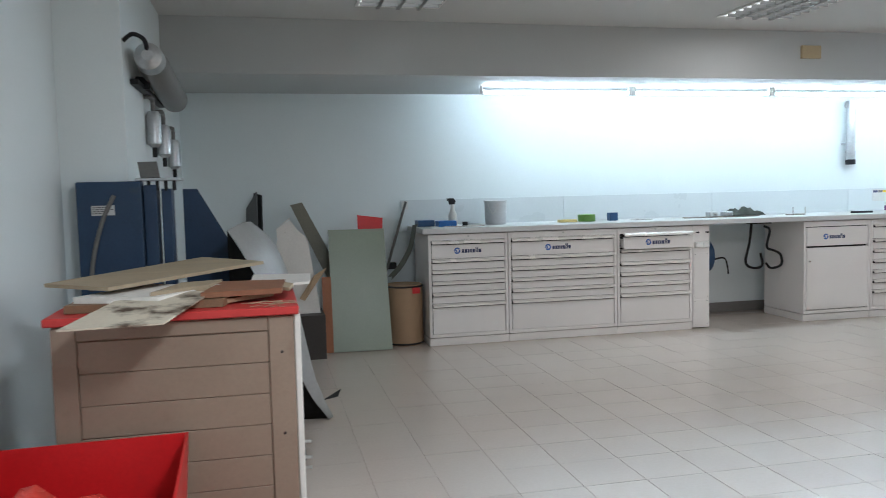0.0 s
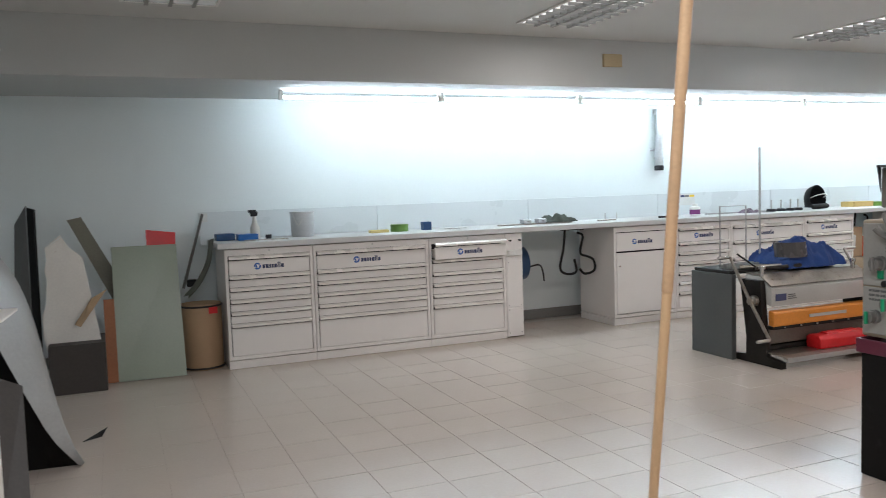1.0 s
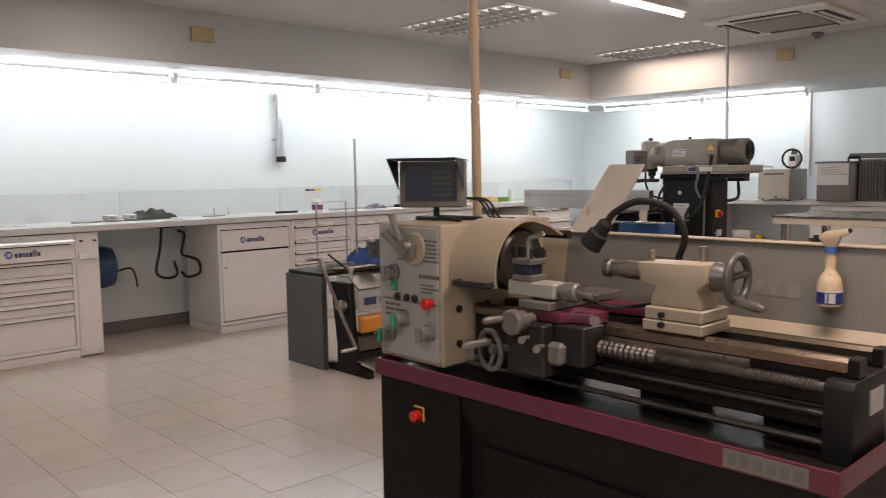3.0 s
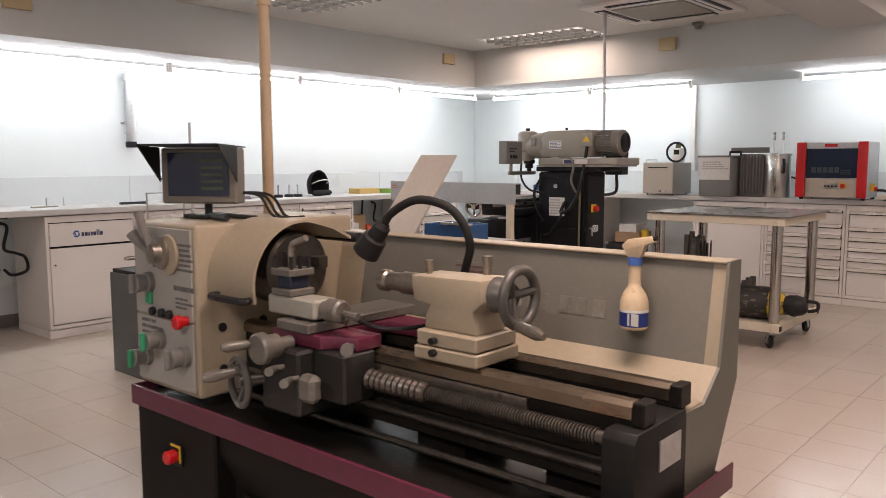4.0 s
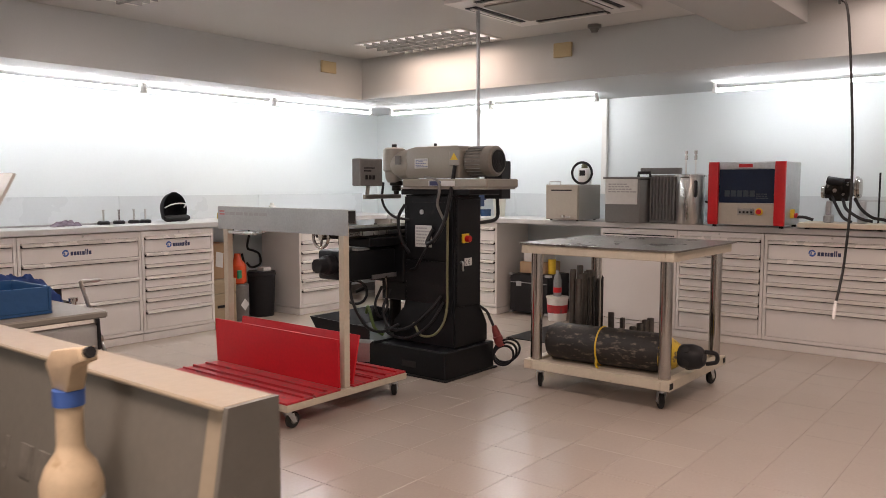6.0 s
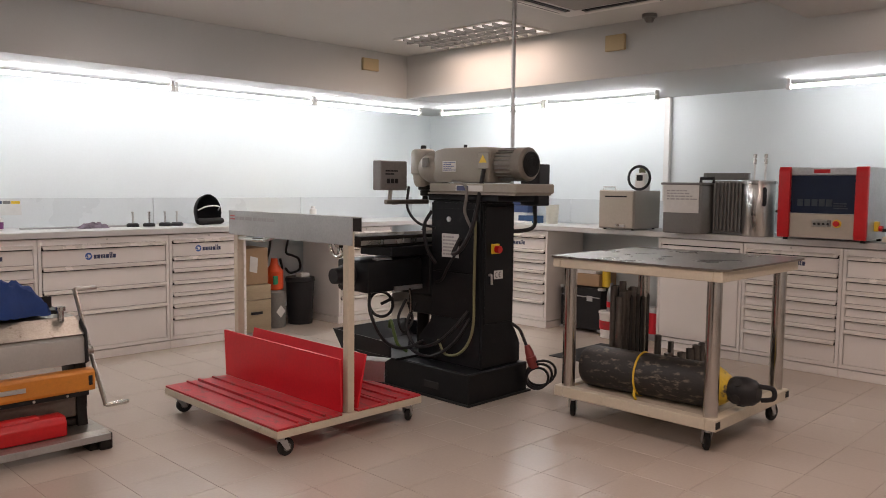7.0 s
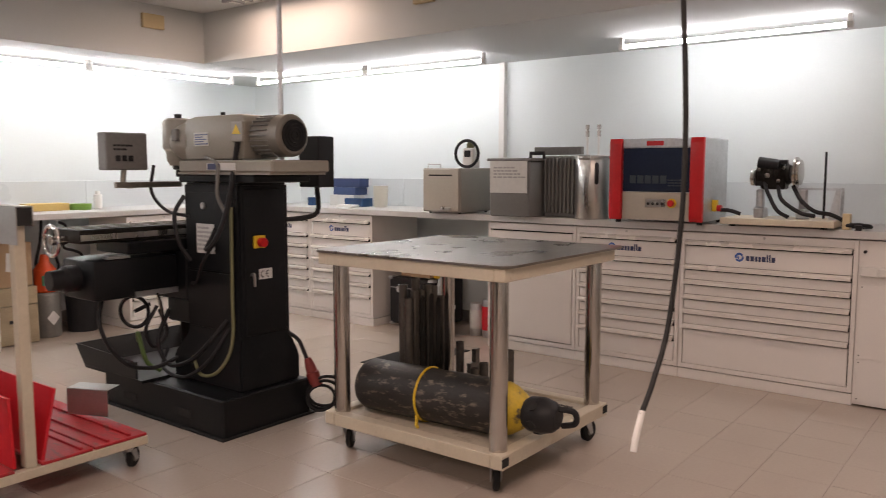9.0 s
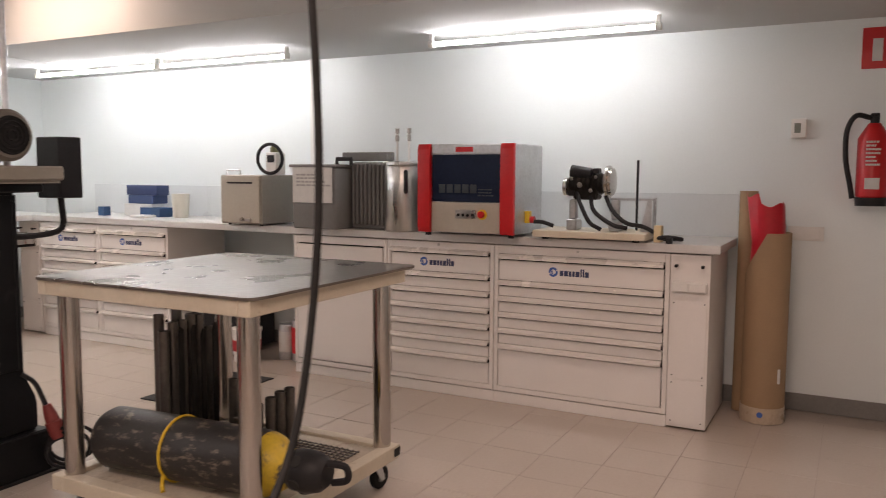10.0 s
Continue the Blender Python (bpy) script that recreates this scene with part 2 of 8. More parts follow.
def luminaire(x0, x1, y0, y1, lit=True):
    w, d = x1 - x0, y1 - y0
    t = thing("ceiling_light", "recessed ceiling light with an aluminium louvre grid", "ceiling light", pose(x0 + w / 2, y0 + d / 2, ZC), "recessed lights of the ceiling")
    b = B()
    for a in (-1, 1):
        box(b, a * w / 2 - 0.012, a * w / 2 + 0.012, -d / 2 - 0.012, d / 2 + 0.012, -0.012, 0, 0.002)
        box(b, -w / 2 + 0.013, w / 2 - 0.013, a * d / 2 - 0.012, a * d / 2 + 0.012, -0.011, 0, 0.002)
    part("frame", b, M_WHITE, t)
    b = B()
    box(b, -w / 2 + 0.013, w / 2 - 0.013, -d / 2 + 0.013, d / 2 - 0.013, -0.003, -0.001)
    part("diffuser", b, M_LENS if lit else M_OFF, t)
    b = B()
    for k in range(1, 4):
        x = -w / 2 + w * k / 4
        box(b, x - 0.012, x + 0.012, -d / 2 + 0.013, d / 2 - 0.013, -0.03, -0.004)
    part("long_louvre", b, M_LOUVRE, t)
    n = int(d / 0.1)
    for k in range(1, n):
        b = B()
        y = -d / 2 + d * k / n
        box(b, -w / 2 + 0.013, w / 2 - 0.013, y - 0.004, y + 0.004, -0.028, -0.005)
        part("cross_louvre", b, M_LOUVRE, t)
    return t


for x, y in ((0.76, 4.50), (3.58, 4.50), (6.37, 4.48), (9.05, 4.39)):
    luminaire(x, x + 0.58, y, y + 1.2)
for x, y in ((0.76, 0.4), (3.58, 0.4), (6.37, 0.4), (9.05, 0.4)):
    luminaire(x, x + 0.58, y, y + 1.2)


def lamp(x, y, w, d, watts, col):
    li = bpy.data.lights.new("luminaire_light", "AREA")
    li.shape, li.size, li.size_y, li.energy, li.color = "RECTANGLE", w, d, watts, col
    ob = new("luminaire_light", li)
    ob.matrix_world = pose(x, y, ZC - 0.035)
    return ob


for x, y, k, col in ((1.05, 1.0, 0.8, (1.0, 0.95, 0.90)), (3.87, 1.0, 0.6, (1.0, 0.82, 0.70)), (6.66, 1.0, 0.55, (1.0, 0.80, 0.68)), (9.34, 1.0, 0.16, (1.0, 0.80, 0.68)),
                     (3.87, 5.1, 0.16, (1.0, 0.86, 0.75)), (6.66, 5.08, 0.06, (1.0, 0.82, 0.70)), (9.34, 4.99, 0.25, (1.0, 0.78, 0.62))):
    lamp(x, y, 0.5, 1.1, LAMP_WATTS * k, col)


# bare fluorescent tubes under the soffits
def wall_tube(p0, p1):
    p0, p1 = Vector(p0), Vector(p1)
    d = (p1 - p0).normalized()
    t = thing("fluorescent_tube", "bare lit fluorescent tube on white end holders under the soffit", "tube light", Matrix.Translation(p0), "tubes above the benches")
    L = (p1 - p0).length
    b = B()
    cyl(b, d * 0.035, d * (L - 0.035), 0.014, seg=12)
    part("tube", b, M_TUBE, t)
    for s in (0.02, L - 0.02):
        b = B()
        c = d * s
        box(b, c.x - 0.018, c.x + 0.018, c.y - 0.018, c.y + 0.018, -0.022, 0.02, 0.004)
        box(b, c.x - 0.012, c.x + 0.012, c.y - 0.012, c.y + 0.012, 0.02, ZS - p0.z, 0.002)
        part("end_holder", b, M_WHITE, t)
    return t


ZT = 2.15
for k in range(6):
    wall_tube((1.92 + 1.42 * k, 6.71, ZT), (1.92 + 1.42 * (k + 1), 6.71, ZT))
for y0, y1 in ((6.6, 5.18), (5.18, 3.95), (2.87, 1.45)):
    wall_tube((10.63, y0, ZT), (10.63, y1, ZT))


# ---- workbenches ----
DEEP = 0.60


def logo(parent, x, z, y=-0.004, s=1.0):
    """The maker's mark: a blue swirl and a dark bar, unlettered."""
    b = B()
    for a0, a1, r0, r1 in ((0.5, 3.4, 0.012, 0.022), (3.7, 6.6, 0.012, 0.022), (2.2, 4.6, 0.003, 0.010)):
        n = 8
        lo = [b.verts.new((x + r0 * s * math.cos(a0 + (a1 - a0) * k / n), y, z + r0 * s * math.sin(a0 + (a1 - a0) * k / n))) for k in range(n + 1)]
        hi = [b.verts.new((x + r1 * s * math.cos(a0 + (a1 - a0) * k / n), y, z + r1 * s * math.sin(a0 + (a1 - a0) * k / n))) for k in range(n + 1)]
        for k in range(n):
            b.faces.new((lo[k], lo[k + 1], hi[k + 1], hi[k]))
    part("emblem", b, M_LOGO_BLUE, parent, "blue swirl emblem", 0)
    b = B()
    x += 0.032 * s
    for k, (w, h) in enumerate(((0.016, 0.024), (0.018, 0.024), (0.012, 0.024), (0.012, 0.024), (0.018, 0.024), (0.007, 0.036), (0.007, 0.036), (0.017, 0.024))):
        box(b, x, x + w * s, y, y + 0.001, z - 0.016 * s, z + (h - 0.016) * s)
        x += (w + 0.004) * s
    part("mark", b, M_LOGO_DARK, parent, "dark printed bars", 0)


def carcass(t, w, base=0.07, top=0.945, deep=DEEP):
    b = B()
    fr = 0.026
    box(b, 0.0015, fr, 0, deep, base, top, 0.002)
    box(b, w - fr, w - 0.0015, 0, deep, base, top, 0.002)
    box(b, fr, w - fr, 0, deep, top - 0.049, top, 0.002)
    box(b, fr, w - fr, 0, deep, base, base + 0.03, 0.002)
    box(b, fr, w - fr, deep - 0.01, deep, base + 0.03, top - 0.049)
    part("body", b, M_CAB, t)
    # black sheet behind the fronts: the shade of the drawer gaps as colour
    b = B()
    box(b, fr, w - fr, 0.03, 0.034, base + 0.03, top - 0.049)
    part("inside_shade", b, M_SHADOW, t, "black sheet standing in for shade between the drawers")
    b = B()
    box(b, 0.0, w, 0.006, deep, 0, base - 0.006, 0.002)
    part("plinth", b, M_CAB, t)


def drawer(t, w, z0, z1, out=0.0, mark=None, fr=0.032):
    b = B()
    box(b, fr, w - fr, 0.001 - out, 0.02 - out, z0 + 0.002, z1 - 0.0385, 0.002)
    if out > 0:
        box(b, fr + 0.01, w - fr - 0.01, 0.02 - out, 0.028, z0 + 0.01, z0 + 0.09)
    d = part("drawer", b, M_CAB, t)
    b = B()
    y = -out
    prism(b, [(y - 0.027, z1 - 0.028), (y - 0.028, z1 - 0.012), (y - 0.010, z1 - 0.0005), (y + 0.016, z1 - 0.0005), (y + 0.016, z1 - 0.012), (y - 0.006, z1 - 0.014), (y - 0.022, z1 - 0.029)], "x", fr, w - fr)
    part("grip_rail", b, M_RAIL, d, "full-width aluminium grip rail", 0)
    if mark is not None:
        logo(d, mark, (z0 + z1) / 2 - 0.012, -out - 0.001, 1.25)
    return d


def cabinet(m, w, tops, bottom=0.10, mark=0, first_out=0.0, label="", deep=DEEP, group="drawer cabinets under the worktop"):
    t = thing("drawer_cabinet", label or "off-white enamelled steel drawer cabinet with grip rails", "drawer cabinet", m, group)
    carcass(t, w, deep=deep)
    zs = list(tops) + [bottom]
    for k, (a, c) in enumerate(zip(zs, zs[1:])):
        drawer(t, w, c, a, first_out if k == 0 else 0.0, w * 0.36 if k == 0 and mark else None)
    b = B()
    cyl(b, (w / 2, -0.004, 0.928), (w / 2, 0.004, 0.928), 0.008, seg=10)
    part("lock", b, M_STEEL, t, "small steel cylinder lock")
    return t


def door_cabinet(m, w, label, drawer_top=True, handed=0.06):
    t = thing("door_cabinet", label, "cabinet", m)
    carcass(t, w)
    z = 0.70 if drawer_top else 0.89
    if drawer_top:
        b = B()
        box(b, 0.032, w - 0.032, -0.002, 0.018, 0.712, 0.888, 0.003)
        d = part("drawer", b, M_CAB, t)
        logo(d, w * 0.32, 0.80, -0.004, 1.25)
    b = B()
    box(b, 0.030, w - 0.030, -0.004, 0.016, 0.108, z - 0.004, 0.003)
    d = part("door", b, M_CAB, t)
    b = B()
    cyl(b, (handed, -0.012, z - 0.13), (handed, -0.004, z - 0.13), 0.008, seg=10)
    part("lock", b, M_STEEL, d, "small steel cylinder lock")
    return t


def service_post(m, w):
    t = thing("service_panel", "off-white service panel with hooks, sockets and screwed covers", "service panel", m)
    b = B()
    box(b, 0, w, 0, DEEP, 0.012, 0.945, 0.002)
    part("body", b, M_CAB, t)
    for z0, z1 in ((0.03, 0.27), (0.28, 0.70)):
        b = B()
        box(b, 0.012, w - 0.012, -0.004, 0, z0, z1, 0.001)
        c = part("cover", b, M_CAB, t)
        for x in (0.024, w - 0.024):
            for z in (z0 + 0.015, z1 - 0.015):
                b = B()
                cyl(b, (x, -0.006, z), (x, -0.003, z), 0.0035, seg=8)
                part("screw", b, M_BLACK, c)
    b = B()
    box(b, 0.012, w - 0.012, -0.028, -0.0005, 0.745, 0.80, 0.004)
    s = part("socket_box", b, M_WHITE, t)
    for x in (0.016, w / 2 + 0.003):
        b = B()
        box(b, x, x + w / 2 - 0.02, -0.035, -0.028, 0.75, 0.796, 0.003)
        part("flap", b, M_WHITE, s)
    for x in (0.035, w - 0.035):
        b = B()
        cyl(b, (x, -0.035, 0.885), (x, 0, 0.885), 0.006, seg=10)
        cyl(b, (x, -0.04, 0.885), (x, -0.03, 0.885), 0.009, seg=10)
        part("valve", b, M_BLACK, t)
    return t


NF, EF = 6.57, 10.527


def base_panel(name, label):
    return thing(name, label, "upstand", group="upstand panels")


def north(x):
    return pose(x, NF, 0)


def east(y):
    return pose(EF, y, 0, 0, 0, -90)


SIX = (0.895, 0.74, 0.645, 0.55, 0.455, 0.36)
SEVEN = (0.905, 0.76, 0.66, 0.56, 0.46, 0.365, 0.265)
cabinet(north(1.41), 0.70, SIX, mark=1)
cabinet(north(2.112), 1.01, SIX, mark=1, label="wide off-white steel drawer cabinet with worn shiny grip rails")
cabinet(north(3.124), 0.738, (0.905, 0.76, 0.645, 0.55, 0.455, 0.36), mark=1, first_out=0.07, label="off-white steel drawer cabinet with its top drawer ajar")
service_post(north(3.864), 0.168)
door_cabinet(north(5.02), 0.735, "off-white steel cabinet with one door and a drawer")
cabinet(north(5.757), 0.69, SEVEN, mark=1)
cabinet(north(6.449), 1.01, (0.895, 0.735, 0.56, 0.39), mark=1, label="wide off-white steel cabinet with four deep drawers")
cabinet(north(7.461), 0.72, SEVEN, mark=1)
cabinet(north(9.21), 0.70, SEVEN)
service_post(east(6.76), 0.25)
cabinet(east(6.49), 0.70, SEVEN, mark=1)
cabinet(east(5.788), 0.76, SEVEN, mark=1)
door_cabinet(east(3.85), 0.74, "off-white steel cabinet with a single plain door", drawer_top=False, handed=0.05)
cabinet(east(3.108), 0.74, SEVEN, mark=1)
cabinet(east(2.366), 1.02, SIX, mark=1, label="wide off-white steel drawer cabinet with six drawers")
service_post(east(1.344), 0.205)

WN = thing("worktop", "long light grey laminate worktop on white cabinets", "worktop")
b = B()
box(b, 1.362, EF + 0.3, NF - 0.032, YN - 0.115, 0.953, 1.0, 0.004, 2)
part("top", b, M_TOP, WN)
b = B()
box(b, 1.36, EF - 0.036, NF - 0.0355, NF - 0.0325, 0.955, 0.998, 0.001)
part("edge_band", b, M_BAND, WN, "pale plastic edge band")
WE = thing("worktop", "light grey laminate worktop along the side wall", "worktop")
b = B()
box(b, EF - 0.032, 11.13, 1.092, NF - 0.04, 0.953, 1.0, 0.004, 2)
part("top", b, M_TOP, WE)
b = B()
box(b, EF - 0.0355, EF - 0.0325, 1.09, NF - 0.041, 0.955, 0.998, 0.001)
part("edge_band", b, M_BAND, WE, "pale plastic edge band")
UN = base_panel("upstand", "row of pale upstand panels behind the worktop")
for k in range(6):
    b = B()
    x0 = 1.30 + 1.588 * k
    box(b, x0, x0 + 1.585, YN - 0.112, YN - 0.1, 0.95, 1.235, 0.0015)
    part("panel", b, M_UPST, UN)
UE = base_panel("upstand", "pale glossy upstand panels along the side wall")
for k in range(4):
    b = B()
    y0 = 1.09 + 1.37 * k
    box(b, 11.135, 11.147, y0, y0 + 1.3675, 0.95, 1.25, 0.0015)
    part("panel", b, M_UPST, UE)


# ---- machine materials ----
M_CREAM = surf("machine_cream_paint", (0.35, 0.295, 0.215), 0.42, var=0.05, big=3, fine=70, bump=0.01, dirt=(0.36, 0.27, 0.17), dirt_at=0.66)
M_MGREY = surf("machine_grey_paint", (0.16, 0.152, 0.13), 0.45, var=0.06, big=2.5, fine=70, bump=0.01, dirt=(0.22, 0.19, 0.15), dirt_at=0.68)
M_MDARK = surf("machine_dark_paint", (0.017, 0.017, 0.017), 0.45, var=0.14, big=3, fine=60, bump=0.012, dirt=(0.04, 0.037, 0.034), dirt_at=0.64)
M_MPURPLE = surf("machine_purple_paint", (0.115, 0.018, 0.04), 0.4, var=0.1, big=4, dirt=(0.06, 0.018, 0.028), dirt_at=0.62)
M_WORN = surf("worn_steel", (0.36, 0.33, 0.29), 0.33, metal=0.9, var=0.14, big=7, fine=90, dirt=(0.14, 0.10, 0.07), dirt_at=0.6)
M_OILY = surf("oily_cast_iron", (0.02, 0.018, 0.016), 0.35, metal=0.3, var=0.2, big=8, fine=80)
M_WAY = surf("ground_bed_way", (0.26, 0.21, 0.16), 0.27, metal=0.9, var=0.12, big=6, fine=90, dirt=(0.22, 0.13, 0.07), dirt_at=0.55, stretch=(1, 0.3, 1))
M_PED = surf("pedestal_dark_paint", (0.009, 0.0085, 0.008), 0.58, var=0.14, big=3, fine=60, bump=0.012, dirt=(0.015, 0.0145, 0.014), dirt_at=0.62)
M_CASTW = surf("worn_grey_casting", (0.17, 0.158, 0.14), 0.42, metal=0.3, var=0.14, big=9, fine=80, dirt=(0.12, 0.10, 0.08), dirt_at=0.6)
M_RED = surf("red_enamel", (0.54, 0.010, 0.013), 0.35, var=0.07, big=3)
M_GREEN = surf("green_knob_plastic", (0.02, 0.28, 0.13), 0.35, var=0.06)
M_YELLOW = surf("yellow_paint", (0.75, 0.50, 0.03), 0.45, var=0.08)
M_ORANGE = surf("orange_enamel", (0.62, 0.23, 0.03), 0.4, var=0.08, big=3, dirt=(0.35, 0.14, 0.03), dirt_at=0.66)
M_BLUE = surf("blue_plastic", (0.012, 0.06, 0.16), 0.4, var=0.08)
M_SCREEN = surf("dark_screen_glass", (0.010, 0.018, 0.045), 0.12, var=0.1, bump=0.0)
M_PAPER = surf("printed_paper", (0.62, 0.62, 0.60), 0.7, var=0.05, fine=30)
M_PALEP = surf("pale_grey_print", (0.36, 0.36, 0.36), 0.6, var=0.05, bump=0.0)
M_GREYT = surf("grey_print", (0.12, 0.12, 0.12), 0.6, var=0.05, bump=0.0)
M_DCAST = surf("dull_cast_grey", (0.10, 0.095, 0.088), 0.4, metal=0.3, var=0.12)
M_KNOB = surf("grey_knob", (0.17, 0.165, 0.155), 0.4, var=0.1)

matte(0.15, M_PED, M_MDARK, M_OILY)


def base_thing(name, label, category, x, y, z=0.0, group=""):
    return thing(name, label, category, Matrix.Translation((x, y, z)), group)


def wp(name, bm, mat, parent, label="", smooth=32):
    """A part built in room coordinates under a thing that was only moved."""
    ob = part(name, bm, mat, parent, label, smooth)
    if parent.data is None:
        ob.matrix_parent_inverse = Matrix.Translation(-parent.location)
    return ob


def bars(bm, x, y0, y1, z0, z1, rows, axis="x", off=0.0015, seed=1, fill=0.8):
    """Rows of unreadable print, as thin bars on a face of constant x (or y)."""
    rnd = random.Random(seed)
    h = (z1 - z0) / rows
    for k in range(rows):
        z = z1 - h * (k + 0.75)
        a = y0
        end = y0 + (y1 - y0) * rnd.uniform(fill - 0.25, 1)
        while (a < end) if y1 > y0 else (a > end):
            w = rnd.uniform(0.08, 0.22) * (y1 - y0)
            c = a + w * 0.8
            lo, hi = min(a, c), max(a, c)
            if axis == "x":
                box(bm, x - off, x, lo, hi, z, z + h * 0.5)
            else:
                box(bm, lo, hi, x - off, x, z, z + h * 0.5)
            a += w


# ---- metal lathe ----
LA = base_thing("metal_lathe", "cream and grey metalworking lathe with a purple-edged tray on dark pedestals", "lathe", 4.0, 1.9)
b = B()
box(b, 3.735, 4.30, 2.36, 2.80, 0.0, 0.587, 0.006)
wp("pedestal", b, M_PED, LA, "dark grey sheet-steel pedestal")
b = B()
box(b, 3.735, 4.30, 1.12, 1.55, 0.0, 0.587, 0.006)
wp("pedestal", b, M_PED, LA, "dark grey sheet-steel pedestal")
b = B()
prism(b, [(3.80, 0.03), (3.80, 0.40), (3.75, 0.5), (3.75, 0.587), (4.28, 0.587), (4.28, 0.03)], "y", 1.552, 2.358)
wp("front_panel", b, M_PED, LA, "dark recessed panel between the pedestals")
b = B()
box(b, 3.788, 3.799, 1.60, 2.30, 0.08, 0.38, 0.003)
wp("access_cover", b, M_PED, LA)
# chip tray with its purple edge
b = B()
box(b, 3.737, 4.32, 1.075, 2.81, 0.588, 0.60)
wp("tray", b, M_OILY, LA, "black oily chip tray")
for x0, x1, y0, y1 in ((3.725, 3.736, 1.068, 2.82), (3.737, 4.33, 2.811, 2.82), (3.737, 4.33, 1.068, 1.074)):
    b = B()
    box(b, x0, x1, y0, y1, 0.565, 0.629, 0.002)
    wp("tray_edge", b, M_MPURPLE, LA, "purple painted tray edge")
b = B()
box(b, 3.726, 3.735, 2.53, 2.59, 0.415, 0.485, 0.004)
sw = wp("emergency_switch", b, M_MDARK, LA, "dark plate with a red stop button")
b = B()
box(b, 3.7245, 3.7258, 2.532, 2.54, 0.43, 0.484)
box(b, 3.7245, 3.7258, 2.5405, 2.588, 0.476, 0.484)
wp("yellow_border", b, M_YELLOW, sw, "worn yellow border", 0)
b = B()
cyl(b, (3.726, 2.56, 0.45), (3.69, 2.56, 0.45), 0.021, seg=16, edge=0.004)
wp("stop_button", b, M_RED, sw)

b = B()
box(b, 3.7228, 3.7245, 1.14, 1.36, 0.572, 0.622)
mp = wp("maker_plate", b, M_MGREY, LA, "pale maker plate on the tray edge")
b = B()
for k in range(6):
    box(b, 3.7215, 3.7227, 1.345 - 0.034 * k - 0.022, 1.345 - 0.034 * k, 0.583, 0.611)
wp("plate_print", b, M_GREYT, mp, "dark printed bars", 0)

# headstock
b = B()
box(b, 3.72, 4.34, 2.40, 2.80, 0.637, 1.165, 0.012, 3)
hs = wp("headstock", b, M_CREAM, LA, "cream painted headstock box")
b = B()
box(b, 3.712, 3.7195, 2.42, 2.785, 0.655, 0.865, 0.002)
box(b, 3.712, 3.7195, 2.42, 2.785, 0.872, 1.15, 0.002)
wp("control_panel", b, surf("panel_grey_white", (0.34, 0.335, 0.31), 0.4, var=0.04, dirt=(0.33, 0.31, 0.28), dirt_at=0.66), hs, "grey-white front control panel")
b = B()
bars(b, 3.7125, 2.66, 2.54, 1.02, 1.11, 6, seed=3, fill=1.0)
bars(b, 3.7125, 2.50, 2.41, 1.02, 1.11, 6, seed=5, fill=1.0)
wp("speed_table", b, M_GREYT, hs, "black printed speed table", 0)
b = B()
bars(b, 3.7125, 2.53, 2.41, 0.955, 0.985, 1, seed=6, fill=1.0)
bars(b, 3.7125, 2.52, 2.41, 0.905, 0.945, 3, seed=8)
bars(b, 3.7125, 2.75, 2.60, 0.80, 0.86, 3, seed=9, fill=0.6)
wp("print", b, M_GREYT, hs, "small printed bars", 0)
for y, z, r, mt, nm in ((2.62, 0.80, 0.028, M_GREEN, "green"), (2.71, 0.735, 0.028, M_GREEN, "green"), (2.465, 0.765, 0.03, M_KNOB, "grey"), (2.68, 0.975, 0.03, M_KNOB, "dark grey")):
    b = B()
    lathe(b, (3.712, y, z), (3.655, y, z), [(0, r * 1.1), (0.3, r * 1.1), (0.35, r * 0.85), (0.95, r), (1, r * 0.9)], 18)
    kb = wp("selector_knob", b, M_KNOB, hs, "round selector knob")
    b = B()
    box(b, 3.640, 3.656, y - 0.007, y + 0.007, z - r, z + r, 0.003)
    wp("grip", b, mt, hs, nm + " grip bar")
b = B()
box(b, 3.70, 3.712, 2.665, 2.70, 0.905, 0.955, 0.004)
wp("selector_tag", b, M_GREEN, hs, "green lever tag")
for y, mt in ((2.66, M_BLACK), (2.60, M_BLACK), (2.55, M_BLACK)):
    b = B()
    cyl(b, (3.712, y, 0.885), (3.695, y, 0.885), 0.014, seg=14, edge=0.003)
    wp("push_button", b, mt, hs)
b = B()
lathe(b, (3.712, 2.455, 0.875), (3.67, 2.455, 0.875), [(0, 0.015), (0.5, 0.015), (0.55, 0.022), (0.9, 0.022), (1, 0.017)], 18)
wp("stop_button", b, M_RED, hs, "red mushroom stop button")
b = B()
lathe(b, (3.712, 2.575, 1.075), (3.66, 2.575, 1.075), [(0, 0.05), (0.4, 0.05), (0.5, 0.032), (1, 0.03)], 20)
wp("lever_hub", b, M_WORN, hs)
b = B()
sweep(b, [(3.67, 2.575, 1.08), (3.655, 2.60, 1.15), (3.65, 2.615, 1.20)], lambda s: 0.009 + 0.006 * s, 10)
wp("gear_lever", b, M_KNOB, hs, "grey speed lever")
b = B()
sweep(b, [(3.67, 2.585, 1.08), (3.655, 2.635, 1.11), (3.645, 2.655, 1.135)], lambda s: 0.011 + 0.008 * s, 10)
wp("gear_lever", b, M_KNOB, hs, "short grey speed lever")
b = B()
cyl(b, (3.712, 2.545, 1.07), (3.700, 2.545, 1.07), 0.062, seg=24, edge=0.003)
wp("lever_disc", b, M_CREAM, hs, "cream disc behind the levers")
b = B()
for x in (3.80, 3.95):
    for z in (0.72, 0.85, 1.0):
        cyl(b, (x, 2.401, z), (x, 2.392, z), 0.014, seg=10)
wp("bolt_heads", b, M_BLACK, hs)
b = B()
